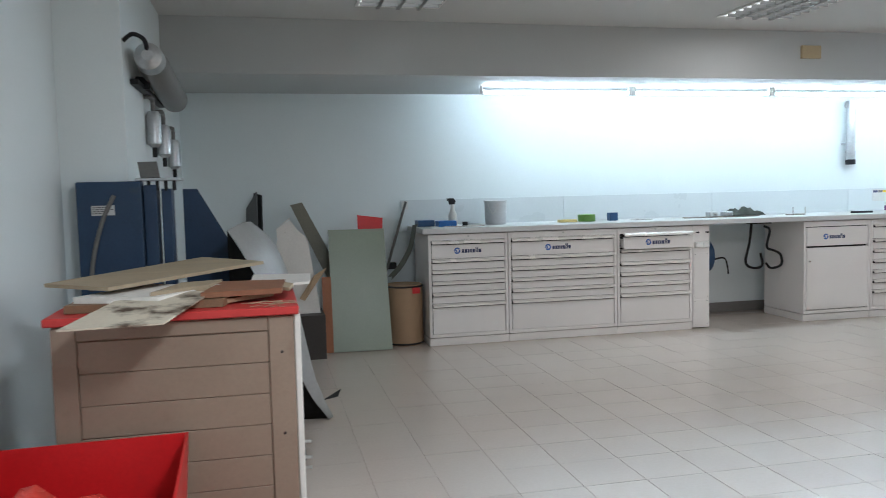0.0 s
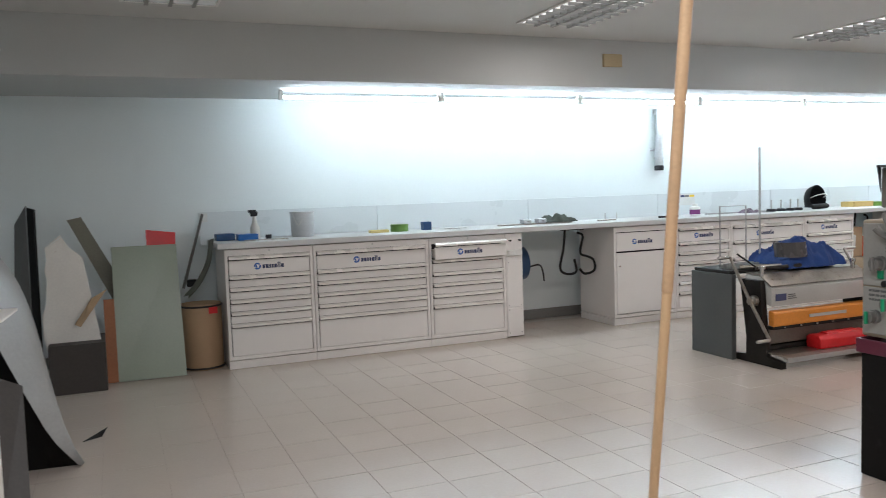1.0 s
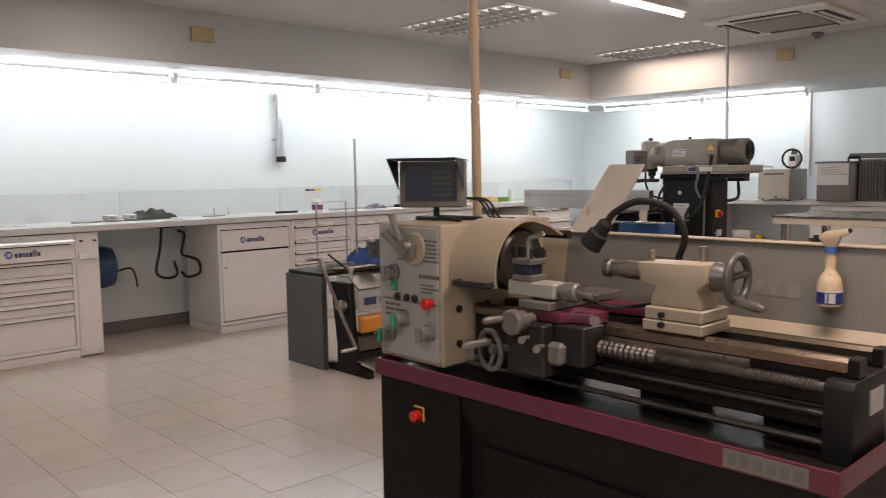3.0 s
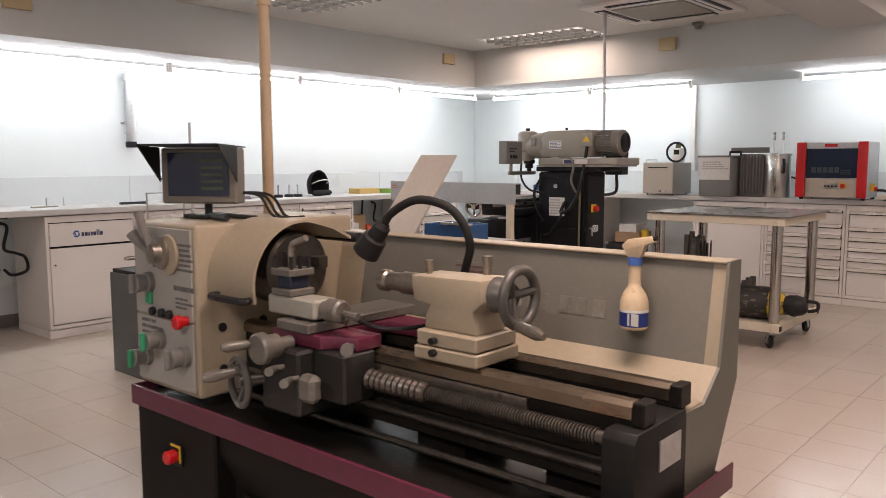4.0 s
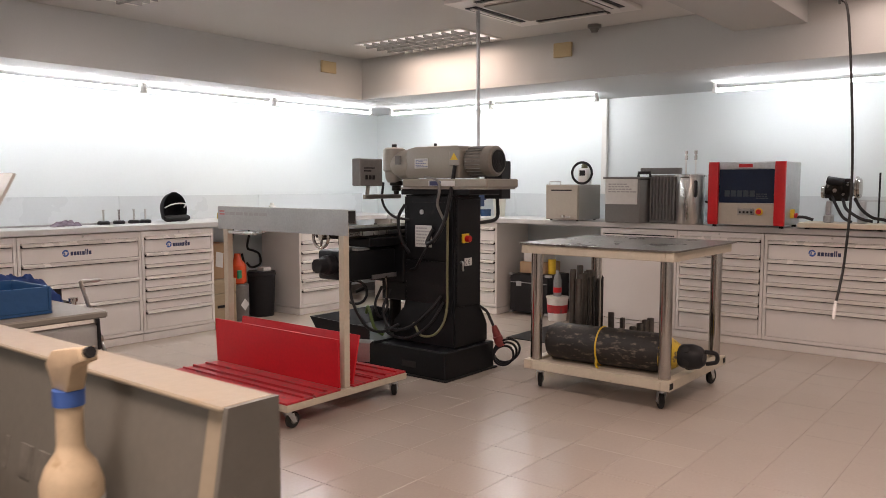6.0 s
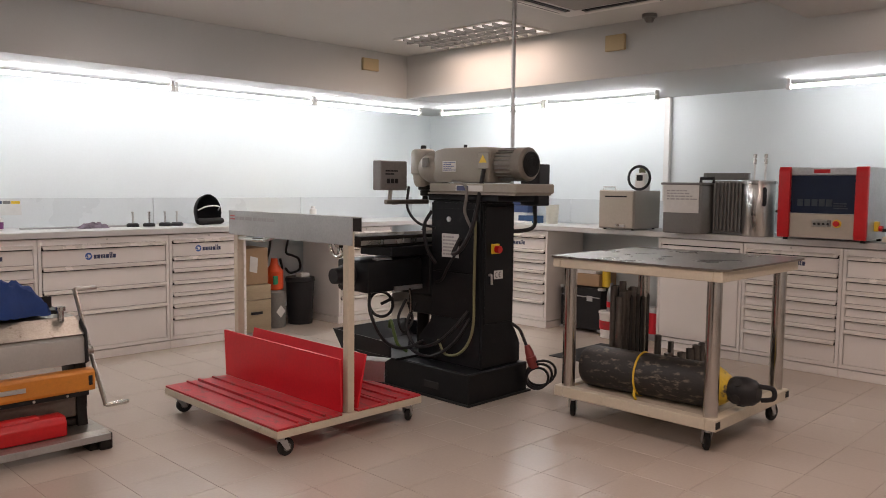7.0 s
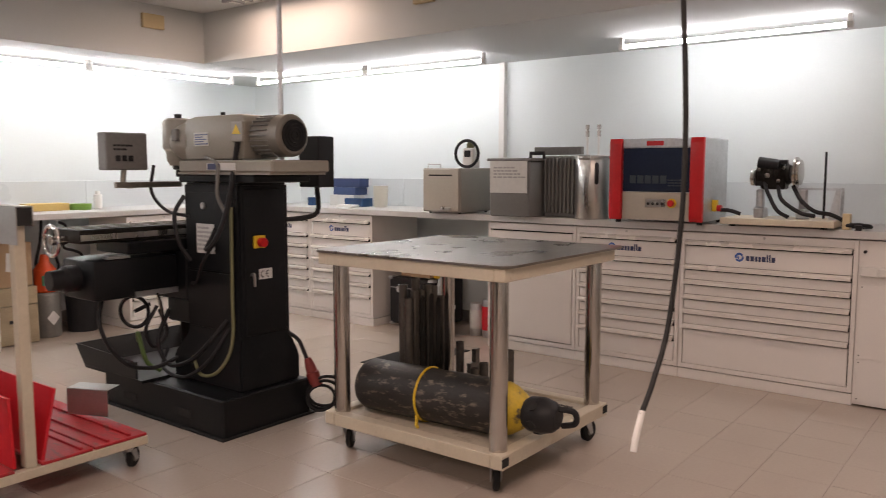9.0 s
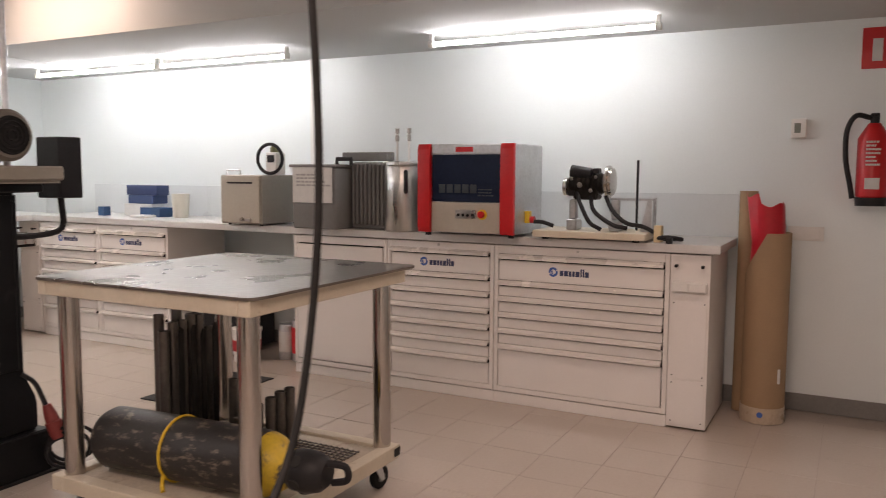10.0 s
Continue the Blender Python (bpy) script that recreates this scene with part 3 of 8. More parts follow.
sweep(b, [(3.86, 2.45, 1.176), (3.90, 2.62, 1.176)], 0.01, 8)
sweep(b, [(3.95, 2.42, 1.174), (3.97, 2.70, 1.174)], 0.008, 8)
wp("wrench", b, M_BLACK, hs, "dark hand tools laid on top")

# chuck, guard
M_LEADC = surf("oily_chuck_steel", (0.10, 0.09, 0.08), 0.35, metal=0.8, var=0.2, big=9)
b = B()
lathe(b, (4.045, 2.422, 1.0), (4.045, 2.24, 1.0), [(0, 0.07), (0.25, 0.07), (0.3, 0.115), (0.95, 0.115), (1, 0.105)], 28)
ck = wp("chuck", b, M_LEADC, LA, "worn three-jaw steel chuck")
for a in (0.3, 2.4, 4.5):
    b = B()
    c = Vector((4.045 + 0.06 * math.cos(a), 2.235, 1.0 + 0.06 * math.sin(a)))
    box(b, c.x - 0.018, c.x + 0.018, 2.195, 2.242, c.z - 0.018, c.z + 0.018, 0.003)
    wp("jaw", b, M_LEADC, ck)
b = B()
n, R = 24, 0.185
cx, cz = 4.03, 0.965
pts = [(cx + R * math.cos(a), cz + R * math.sin(a)) for a in (math.pi * (1.08 - 0.66 * k / n) for k in range(n + 1))] + [(cx + 0.12, cz + 0.158), (cx + 0.20, cz + 0.118)]
pin = [(cx + (R - 0.008) * math.cos(a), cz + (R - 0.008) * math.sin(a)) for a in (math.pi * (1.08 - 0.66 * k / n) for k in range(n + 1))] + [(cx + 0.118, cz + 0.150), (cx + 0.197, cz + 0.110)]
prism(b, pts + pin[::-1], "y", 2.20, 2.422)
gd = wp("chuck_guard", b, M_CREAM, LA, "cream curved chuck guard", 40)
b = B()
sweep(b, [(3.85, 2.37, 0.93), (3.82, 2.37, 0.93), (3.82, 2.22, 0.93), (3.85, 2.22, 0.93)], 0.011, 10, 3)
wp("guard_handle", b, M_BLACK, gd, "black bar handle")
b = B()
cyl(b, (cx + 0.205, 2.18, cz + 0.118), (cx + 0.205, 2.38, cz + 0.118), 0.016, seg=14)
wp("hinge", b, M_BLACK, gd)

# bed with two ways, gap below
b = B()
box(b, 3.965, 4.20, 1.10, 2.42, 0.637, 0.70, 0.004)
for x in (3.97, 4.143):
    box(b, x, x + 0.04, 1.075, 2.42, 0.70, 0.795, 0.004)
for y in (1.35, 1.65, 1.95, 2.2):
    box(b, 4.011, 4.142, y, y + 0.03, 0.70, 0.78)
bed = wp("bed", b, M_OILY, LA, "oily black cast-iron bed")
for x in (3.965, 4.138):
    b = B()
    prism(b, [(x, 0.796), (x + 0.05, 0.796), (x + 0.05, 0.822), (x + 0.036, 0.832), (x + 0.014, 0.832), (x, 0.822)], "y", 1.095, 2.42)
    wp("bed_way", b, M_WAY, bed, "worn ground steel bed way")
b = B()
box(b, 3.962, 3.9695, 1.35, 1.85, 0.765, 0.792)
wp("rack_strip", b, M_WORN, bed)
# end bracket
b = B()
prism(b, [(3.915, 0.5705), (3.915, 0.765), (3.93, 0.782), (4.155, 0.782), (4.155, 0.5705)], "y", 1.06, 1.135, 0.004)
wp("end_bracket", b, M_MDARK, LA, "dark grey end bracket for the screws")
for x in (3.965, 4.138):
    b = B()
    box(b, x - 0.002, x + 0.052, 1.066, 1.094, 0.783, 0.834, 0.003)
    wp("way_stop", b, M_OILY, bed, "dark stop block")
b = B()
box(b, 4.02, 4.12, 1.056, 1.0595, 0.68, 0.745)
wp("rating_plate", b, M_GALV, LA, "small metal rating plate")
# lead screw, feed rod, control rod
M_LEAD = surf("oily_dark_steel", (0.13, 0.115, 0.10), 0.35, metal=0.8, var=0.2, big=12)
b = B()
prof = [(0, 0.018), (0.18, 0.018)]
k = 0
while 0.19 + k * 0.012 < 0.97:
    s = 0.19 + k * 0.012
    prof += [(s, 0.019), (s + 0.004, 0.019), (s + 0.0055, 0.0145), (s + 0.0105, 0.0145)]
    k += 1
lathe(b, (3.935, 1.80, 0.757), (3.935, 1.13, 0.757), prof + [(1, 0.015)], 14)
wp("lead_screw", b, M_LEAD, LA, "threaded steel lead screw")
b = B()
lathe(b, (3.935, 1.82, 0.757), (3.935, 1.62, 0.757), [(0, 0.028)] + [(k / 20, 0.028 - 0.004 * (k % 2)) for k in range(1, 20)] + [(1, 0.022)], 14)
wp("screw_cover", b, M_LEAD, LA, "coiled screw cover")
for z, r in ((0.69, 0.010), (0.612, 0.010)):
    b = B()
    cyl(b, (3.935, 2.42, z), (3.935, 1.13, z), r, seg=10)
    wp("feed_rod", b, M_LEAD, LA, "oily steel feed rod")
# carriage
b = B()
prism(b, [(3.85, 2.12), (4.21, 2.12), (4.21, 1.76), (4.13, 1.76), (4.12, 1.95), (3.99, 1.96), (3.985, 1.83), (3.90, 1.83), (3.88, 1.90), (3.85, 1.92)], "z", 0.833, 0.868, 0.004)
sad = wp("saddle", b, M_MPURPLE, LA, "purple painted saddle")
b = B()
box(b, 3.80, 3.963, 1.95, 2.11, 0.655, 0.831, 0.008)
box(b, 3.85, 3.963, 1.83, 1.95, 0.70, 0.831, 0.006)
apr = wp("apron", b, surf("apron_grey_paint", (0.018, 0.017, 0.016), 0.5, var=0.12, dirt=(0.06, 0.055, 0.05), dirt_at=0.6), LA, "dark grey apron")
b = B()
ring(b, (3.745, 2.13, 0.735), (1, -0.25, 0), 0.064, 0.0095, 32, 10)
for a in (0.6, 2.7, 4.8):
    sweep(b, [(3.765, 2.125, 0.735), (3.745 + 0.015 * math.cos(a), 2.13 + 0.062 * math.cos(a), 0.735 + 0.062 * math.sin(a))], 0.008, 8, 2)
cyl(b, (3.82, 2.10, 0.735), (3.745, 2.13, 0.735), 0.014, seg=14)
hw = wp("apron_wheel", b, M_DCAST, apr, "worn grey apron handwheel")
b = B()
lathe(b, (3.745, 2.125, 0.765), (3.655, 2.165, 0.755), [(0, 0.008), (0.2, 0.013), (0.8, 0.016), (1, 0.01)], 12)
wp("crank_grip", b, M_CASTW, apr)
b = B()
lathe(b, (3.84, 2.03, 0.84), (3.73, 2.03, 0.84), [(0, 0.02), (0.4, 0.02), (0.42, 0.032), (0.75, 0.032), (0.78, 0.042), (0.95, 0.042), (1, 0.036)], 22)
cw = wp("cross_slide_wheel", b, M_CASTW, sad, "steel cross-slide wheel with dial")
b = B()
lathe(b, (3.735, 2.06, 0.85), (3.66, 2.08, 0.848), [(0, 0.008), (0.15, 0.012), (0.8, 0.014), (1, 0.008)], 12)
wp("crank_grip", b, M_CASTW, sad)
b = B()
box(b, 3.76, 3.80, 1.85, 1.91, 0.72, 0.79, 0.012)
wp("half_nut_lever", b, M_CASTW, apr, "grey lever")
for y, z in ((1.93, 0.785), (1.87, 0.765)):
    b = B()
    sweep(b, [(3.80, y + 0.08, z), (3.77, y + 0.08, z), (3.73, y + 0.05, z + 0.005)], lambda s: 0.007 + 0.005 * s, 10)
    wp("feed_lever", b, M_CASTW, apr)
b = B()
sweep(b, [(3.85, 1.80, 0.86), (3.80, 1.76, 0.875), (3.77, 1.73, 0.878)], lambda s: 0.008 + 0.008 * s, 10)
wp("clamp_lever", b, M_CASTW, sad)
b = B()
box(b, 3.84, 4.25, 1.955, 2.09, 0.869, 0.897, 0.004)
xs = wp("cross_slide", b, M_CASTW, LA, "steel cross slide")
b = B()
cyl(b, (3.91, 2.03, 0.8972), (3.91, 2.03, 0.904), 0.045, seg=24)
wp("swivel_base", b, M_OILY, xs)
b = B()
box(b, 3.865, 3.945, 1.96, 2.16, 0.9025, 0.955, 0.006)
cp = wp("compound_slide", b, surf("pale_grey_slide_paint", (0.36, 0.345, 0.30), 0.42, var=0.06, dirt=(0.22, 0.19, 0.15), dirt_at=0.62), LA, "pale painted compound slide")
b = B()
lathe(b, (3.90, 1.96, 0.93), (3.90, 1.885, 0.93), [(0, 0.022), (0.3, 0.022), (0.32, 0.032), (0.9, 0.032), (1, 0.026)], 22)
sweep(b, [(3.90, 1.89, 0.93), (3.895, 1.85, 0.927), (3.90, 1.83, 0.925)], lambda s: 0.007 + 0.005 * s, 8)
wp("dial_crank", b, M_CASTW, cp)
b = B()
box(b, 3.86, 3.945, 2.05, 2.135, 0.956, 0.975, 0.003)
tp = wp("tool_post", b, M_CASTW, LA, "grey steel tool post")
b = B()
box(b, 3.872, 3.933, 2.062, 2.123, 0.9755, 1.0095, 0.002)
wp("core", b, surf("dark_blue_steel", (0.03, 0.04, 0.07), 0.4, metal=0.4, var=0.1), tp, "dark blue core")
b = B()
box(b, 3.86, 3.945, 2.05, 2.135, 1.01, 1.03, 0.003)
wp("clamp_plate", b, M_CASTW, tp, "grey clamping plate")
for x in (3.872, 3.902, 3.932):
    for y in (2.06, 2.125):
        b = B()
        cyl(b, (x, y, 1.03), (x, y, 1.065), 0.006, seg=8)
        wp("clamp_screw", b, M_BLACK, tp)
b = B()
sweep(b, [(3.90, 2.092, 1.03), (3.90, 2.092, 1.085), (3.90, 2.075, 1.10), (3.90, 2.03, 1.115)], lambda s: 0.011 - 0.002 * s, 10)
wp("clamp_handle", b, M_WORN, tp)
b = B()
sweep(b, [(4.0, 2.0, 0.91), (3.96, 1.90, 0.90), (3.98, 1.80, 0.885), (4.1, 1.72, 0.89)], 0.006, 8)
wp("coolant_hose", b, M_BLACK, sad)
# tailstock
b = B()
box(b, 3.957, 4.13, 1.49, 1.69, 0.833, 0.866, 0.004)
box(b, 3.962, 4.125, 1.495, 1.685, 0.868, 0.905, 0.004)
prism(b, [(1.68, 0.905), (1.675, 0.94), (1.66, 0.965), (1.715, 0.972), (1.725, 1.035), (1.50, 1.04), (1.495, 0.985), (1.525, 0.96), (1.51, 0.905)], "x", 3.985, 4.10, 0.006)
ts = wp("tailstock", b, M_CREAM, LA, "cream painted tailstock")
b = B()
lathe(b, (4.045, 1.723, 1.0), (4.045, 1.90, 1.0), [(0, 0.03), (0.45, 0.03), (0.46, 0.026), (0.75, 0.024), (0.78, 0.03), (0.9, 0.03), (1, 0.008)], 18)
wp("quill", b, M_WORN, ts, "steel quill with a live centre")
b = B()
lathe(b, (4.045, 1.497, 1.0), (4.045, 1.45, 1.0), [(0, 0.045), (0.5, 0.04), (1, 0.03)], 20)
wp("wheel_hub", b, M_DCAST, ts, "grey cast hub")
for a in (0.2, 2.3, 4.4):
    b = B()
    sweep(b, [(4.045, 1.455, 1.0), (4.045 + 0.062 * math.cos(a), 1.43, 1.0 + 0.062 * math.sin(a))], 0.011, 8, 2)
    wp("spoke", b, M_DCAST, ts)
b = B()
ring(b, (4.045, 1.43, 1.0), (0, 1, 0), 0.066, 0.0125, 36, 12)
tw = wp("tailstock_wheel", b, M_DCAST, ts, "grey cast tailstock handwheel")
b = B()
lathe(b, (4.02, 1.425, 0.94), (3.99, 1.325, 0.93), [(0, 0.009), (0.1, 0.013), (0.75, 0.015), (1, 0.008)], 14)
wp("crank_grip", b, M_WORN, ts)
b = B()
for z in (0.855, 0.885):
    cyl(b, (3.957, 1.62, z), (3.942, 1.62, z), 0.009, seg=10)
wp("adjusting_screws", b, M_BLACK, ts)
b = B()
cyl(b, (4.09, 1.56, 1.02), (4.09, 1.56, 1.085), 0.009, 0.014, seg=12)
wp("lock_lever", b, M_WORN, ts)
b = B()
cyl(b, (4.03, 1.70, 1.03), (4.03, 1.70, 1.07), 0.007, 0.012, seg=10)
wp("oil_cup", b, M_WORN, ts)
# splash guard: sloping face, cream lower plate, boxed end
GT, GM, GB = (4.335, 1.106), (4.292, 0.865), (4.205, 0.797)


def slope(y0, y1, a, c, off=0.0):
    b = B()
    prism(b, [(a[0] - off, a[1]), (c[0] - off, c[1]), (c[0] - off + 0.004, c[1] - 0.001), (a[0] - off + 0.004, a[1])], "y", y0, y1)
    return b


sg = wp("splash_guard", slope(1.135, 2.33, GT, GM), M_MGREY, LA, "grey sheet-steel splash guard", 0)
wp("lower_plate", slope(1.135, 2.33, GM, GB), M_CREAM, sg, "cream lower splash plate", 0)
for y0, y1 in ((1.101, 1.1345), (2.3305, 2.452)):
    wp("edge_strip", slope(y0, y1, GT, GM, 0.001), M_CREAM, sg, "cream edge strip", 0)
    wp("edge_strip", slope(y0, y1, GM, GB, 0.001), M_CREAM, sg, "cream edge strip", 0)
b = B()
box(b, 4.325, 4.397, 1.101, 2.452, 1.1065, 1.113, 0.002)
wp("top_lip", b, M_CREAM, sg, "cream folded top lip", 0)
b = B()
box(b, 4.390, 4.396, 1.101, 2.452, 0.83, 1.106)
wp("back_sheet", b, M_MGREY, sg, "", 0)
b = B()
prism(b, [(4.328, 1.113), (4.397, 1.113), (4.397, 0.82), (4.27, 0.603), (4.105, 0.603), (4.105, 0.80), (4.20, 0.797), (4.287, 0.865)], "y", 1.093, 1.1005)
wp("end_flange", b, M_MGREY, sg, "grey boxed end plate", 0)
b = B()
box(b, 4.105, 4.205, 1.1005, 1.16, 0.796, 0.802, 0.002)
wp("drip_lip", b, M_CREAM, sg, "", 0)
M_FAINT = surf("worn_raised_print", (0.19, 0.18, 0.155), 0.45, var=0.2, big=14)
for k, w in enumerate((0.034, 0.03, 0.03, 0.012, 0.036, 0.034, 0.036)):
    b = B()
    y = 1.76 - 0.052 * k
    prism(b, [(4.3118, 0.985), (4.3038, 0.94), (4.3056, 0.94), (4.3136, 0.985)], "y", y - w, y)
    wp("worn_letter", b, M_FAINT, sg, "worn raised bar of lettering, unreadable", 0)
b = B()
prism(b, [(4.3235, 1.05), (4.3119, 0.985), (4.3137, 0.985), (4.3253, 1.05)], "y", 1.80, 1.95)
lbl = wp("warning_label", b, M_MGREY, sg)
b = B()
for k in range(4):
    z = 1.04 - 0.014 * k
    x = 4.335 - 0.1784 * (1.106 - z)
    prism(b, [(x - 0.0028, z), (x - 0.0040, z - 0.006), (x - 0.003, z - 0.006), (x - 0.0018, z)], "y", 1.82, 1.93 - 0.02 * (k % 3))
wp("label_print", b, surf("faded_red_print", (0.12, 0.06, 0.055), 0.6, var=0.1), sg, "faded red print", 0)
# gooseneck lamp
b = B()
sweep(b, [(4.12, 1.74, 0.80), (4.10, 1.72, 1.03), (4.07, 1.675, 1.14), (4.04, 1.71, 1.225), (4.01, 1.80, 1.25), (3.995, 1.88, 1.215), (3.99, 1.915, 1.175)], 0.0115, 12, 8)
gl = wp("gooseneck", b, M_RUBBER, LA, "black gooseneck work lamp")
b = B()
lathe(b, (3.992, 1.908, 1.185), (3.985, 1.975, 1.10), [(0, 0.014), (0.12, 0.024), (0.45, 0.026), (0.5, 0.034), (1, 0.039)], 20)
wp("lamp_head", b, M_RUBBER, gl, "black lamp head")
b = B()
lathe(b, (4.12, 1.74, 0.60), (4.12, 1.74, 0.89), [(0, 0.04), (0.8, 0.04), (0.6, 0.03), (1, 0.02)], 18)
wp("lamp_base", b, M_BLACK, gl)
# readout monitor on its post
b = B()
cyl(b, (3.96, 2.70, 1.166), (3.96, 2.70, 1.26), 0.013, seg=12)
box(b, 3.90, 4.02, 2.64, 2.76, 1.166, 1.18, 0.003)
mo = wp("readout_post", b, M_BLACK, LA, "black post of the readout")
MQ = pose(3.93, 2.69, 1.305, 0, 0, -58)
b = B()
box(b, -0.13, 0.13, -0.02, 0.05, -0.09, 0.09, 0.006, m=MQ)
rd = wp("readout_case", b, surf("readout_brown_grey", (0.16, 0.145, 0.12), 0.45, var=0.06), LA, "brown-grey digital readout case")
b = B()
box(b, -0.105, 0.105, -0.024, -0.0205, -0.065, 0.075, 0.001, m=MQ)
scr = wp("screen", b, M_SCREEN, rd, "dark screen with faint text")
b = B()
for k in range(5):
    box(b, 0.01, 0.085, -0.0255, -0.0243, -0.045 + 0.022 * k, -0.035 + 0.022 * k, m=MQ)
wp("screen_rows", b, surf("dim_screen_green", (0.05, 0.07, 0.035), 0.4, var=0.1), rd, "dim olive text rows", 0)
b = B()
for x0 in (-0.134, 0.131):
    vs = [MQ @ Vector(p) for p in ((x0, -0.02, 0.092), (x0, -0.16, 0.098), (x0, -0.02, -0.02))]
    sheet(b, vs, 0.003)
sheet(b, [MQ @ Vector(p) for p in ((-0.134, 0.05, 0.092), (-0.134, -0.16, 0.098), (0.134, -0.16, 0.098), (0.134, 0.05, 0.092))], 0.003)
wp("hood", b, M_MDARK, rd, "dark sheet-metal sun hood", 0)
for dx in (0, 0.02, 0.045):
    b = B()
    sweep(b, [(4.0, 2.62, 1.25), (4.06 + dx, 2.56, 1.24), (4.10 + dx, 2.53, 1.17), (4.2, 2.5, 1.165)], 0.005, 6)
    wp("cable", b, M_BLACK, mo)

# the bed group sits on risers, 3 cm above the tray
for y in (1.2, 1.6, 2.1):
    b = B()
    box(b, 3.96, 4.14, y, y + 0.16, 0.6005, 0.672)
    wp("bed_riser", b, M_OILY, LA, "dark bed riser")
for ob in LA.children:
    kind = ob.name.split(".")[0]
    if kind in ("bed", "end_bracket", "rating_plate", "lead_screw", "screw_cover", "feed_rod", "saddle", "tailstock", "apron", "chuck", "chuck_guard", "cross_slide", "compound_slide", "tool_post"):
        for o in (ob, *ob.children_recursive):
            o.data.transform(Matrix.Translation((-0.055, 0.03, 0.03)))
    if kind == "headstock":
        for o in (ob, *ob.children_recursive):
            o.data.transform(Matrix.Translation((0.035, 2.455, 0)) @ Matrix.Scale(0.9, 4, (0, 1, 0)) @ Matrix.Translation((0, -2.40, 0)))

# spray bottle hooked over the guard
SB = base_thing("spray_bottle", "dusty spray bottle with blue label hanging on the splash guard", "spray bottle", 4.315, 1.305, 0.885)
b = B()
lathe(b, (4.315, 1.305, 0.885), (4.315, 1.305, 1.075), [(0, 0.036), (0.03, 0.042), (0.42, 0.042), (0.55, 0.034), (0.66, 0.02), (0.72, 0.018), (1, 0.018)], 24)
wp("bottle", b, surf("dusty_cream_plastic", (0.60, 0.47, 0.31), 0.55, var=0.08, big=10, dirt=(0.42, 0.29, 0.16), dirt_at=0.58), SB)
b = B()
lathe(b, (4.315, 1.305, 0.895), (4.315, 1.305, 0.945), [(0, 0.0425), (1, 0.0425)], 24)
lb = wp("label", b, surf("deep_blue_label", (0.018, 0.04, 0.20), 0.45, var=0.05), SB, "dark blue and white label")
b = B()
for y0, y1, z0, z1 in ((1.27, 1.292, 0.9, 0.935), (1.298, 1.304, 0.9, 0.935)):
    box(b, 4.272, 4.276, y0, y1, z0, z1)
lathe(b, (4.315, 1.305, 0.937), (4.315, 1.305, 0.945), [(0, 0.0432), (1, 0.0432)], 24)
wp("label_print", b, M_PAPER, lb, "white bars", 0)
b = B()
cyl(b, (4.315, 1.305, 1.075), (4.315, 1.305, 1.097), 0.021, seg=18)
wp("collar", b, M_LOGO_BLUE, SB, "dark blue screw collar")
b = B()
prism(b, [(1.285, 1.097), (1.325, 1.097), (1.335, 1.115), (1.345, 1.13), (1.325, 1.15), (1.25, 1.163), (1.243, 1.145), (1.27, 1.135)], "x", 4.302, 4.328, 0.003)
wp("trigger_head", b, surf("dusty_trigger", (0.58, 0.45, 0.30), 0.6, var=0.08), SB)
b = B()
cyl(b, (4.315, 1.25, 1.155), (4.315, 1.238, 1.158), 0.008, seg=10)
wp("nozzle", b, M_BLACK, SB)

for o in SB.children_recursive:
    o.data.transform(Matrix.Translation((4.262, 1.305, 0.935)) @ Matrix.Scale(0.84, 4) @ Matrix.Translation((-4.315, -1.305, -0.885)))

# things lying behind the guard top: a plate and a blue tray
b = B()
sheet(b, [(4.49, 2.44, 1.10), (4.47, 2.24, 1.10), (4.569, 2.133, 1.37), (4.586, 2.311, 1.372)], 0.006)
sh = solo("metal_plate", b, surf("greased_sheet", (0.52, 0.48, 0.43), 0.35, metal=0.4, var=0.06, dirt=(0.42, 0.22, 0.11), dirt_at=0.6, big=2), "grey sheet plate with brown grease leaning upright behind the lathe", "plate", smooth=0)
b = B()
box(b, 4.41, 4.66, 1.95, 2.48, 1.075, 1.089, 0.003)
for y in (2.0, 2.43):
    box(b, 4.374, 4.41, y - 0.015, y + 0.015, 1.05, 1.088)
wp("rear_shelf", b, M_MGREY, LA, "grey sheet-steel shelf behind the splash guard")
TB = base_thing("parts_tray", "open blue plastic parts tray", "tray", 4.52, 2.02, 1.09)
b = B()
box(b, 4.44, 4.57, 2.0, 2.17, 1.0905, 1.096)
for x0, x1, y0, y1 in ((4.44, 4.446, 2.0, 2.17), (4.564, 4.57, 2.0, 2.17), (4.447, 4.563, 2.0, 2.006), (4.447, 4.563, 2.164, 2.17)):
    box(b, x0, x1, y0, y1, 1.096, 1.145, 0.001)
wp("tray_body", b, M_BLUE, TB)
b = B()
box(b, 4.43, 4.45, 1.97, 2.09, 1.146, 1.153, 0.001)
wp("steel_rule", b, M_STEEL, TB)


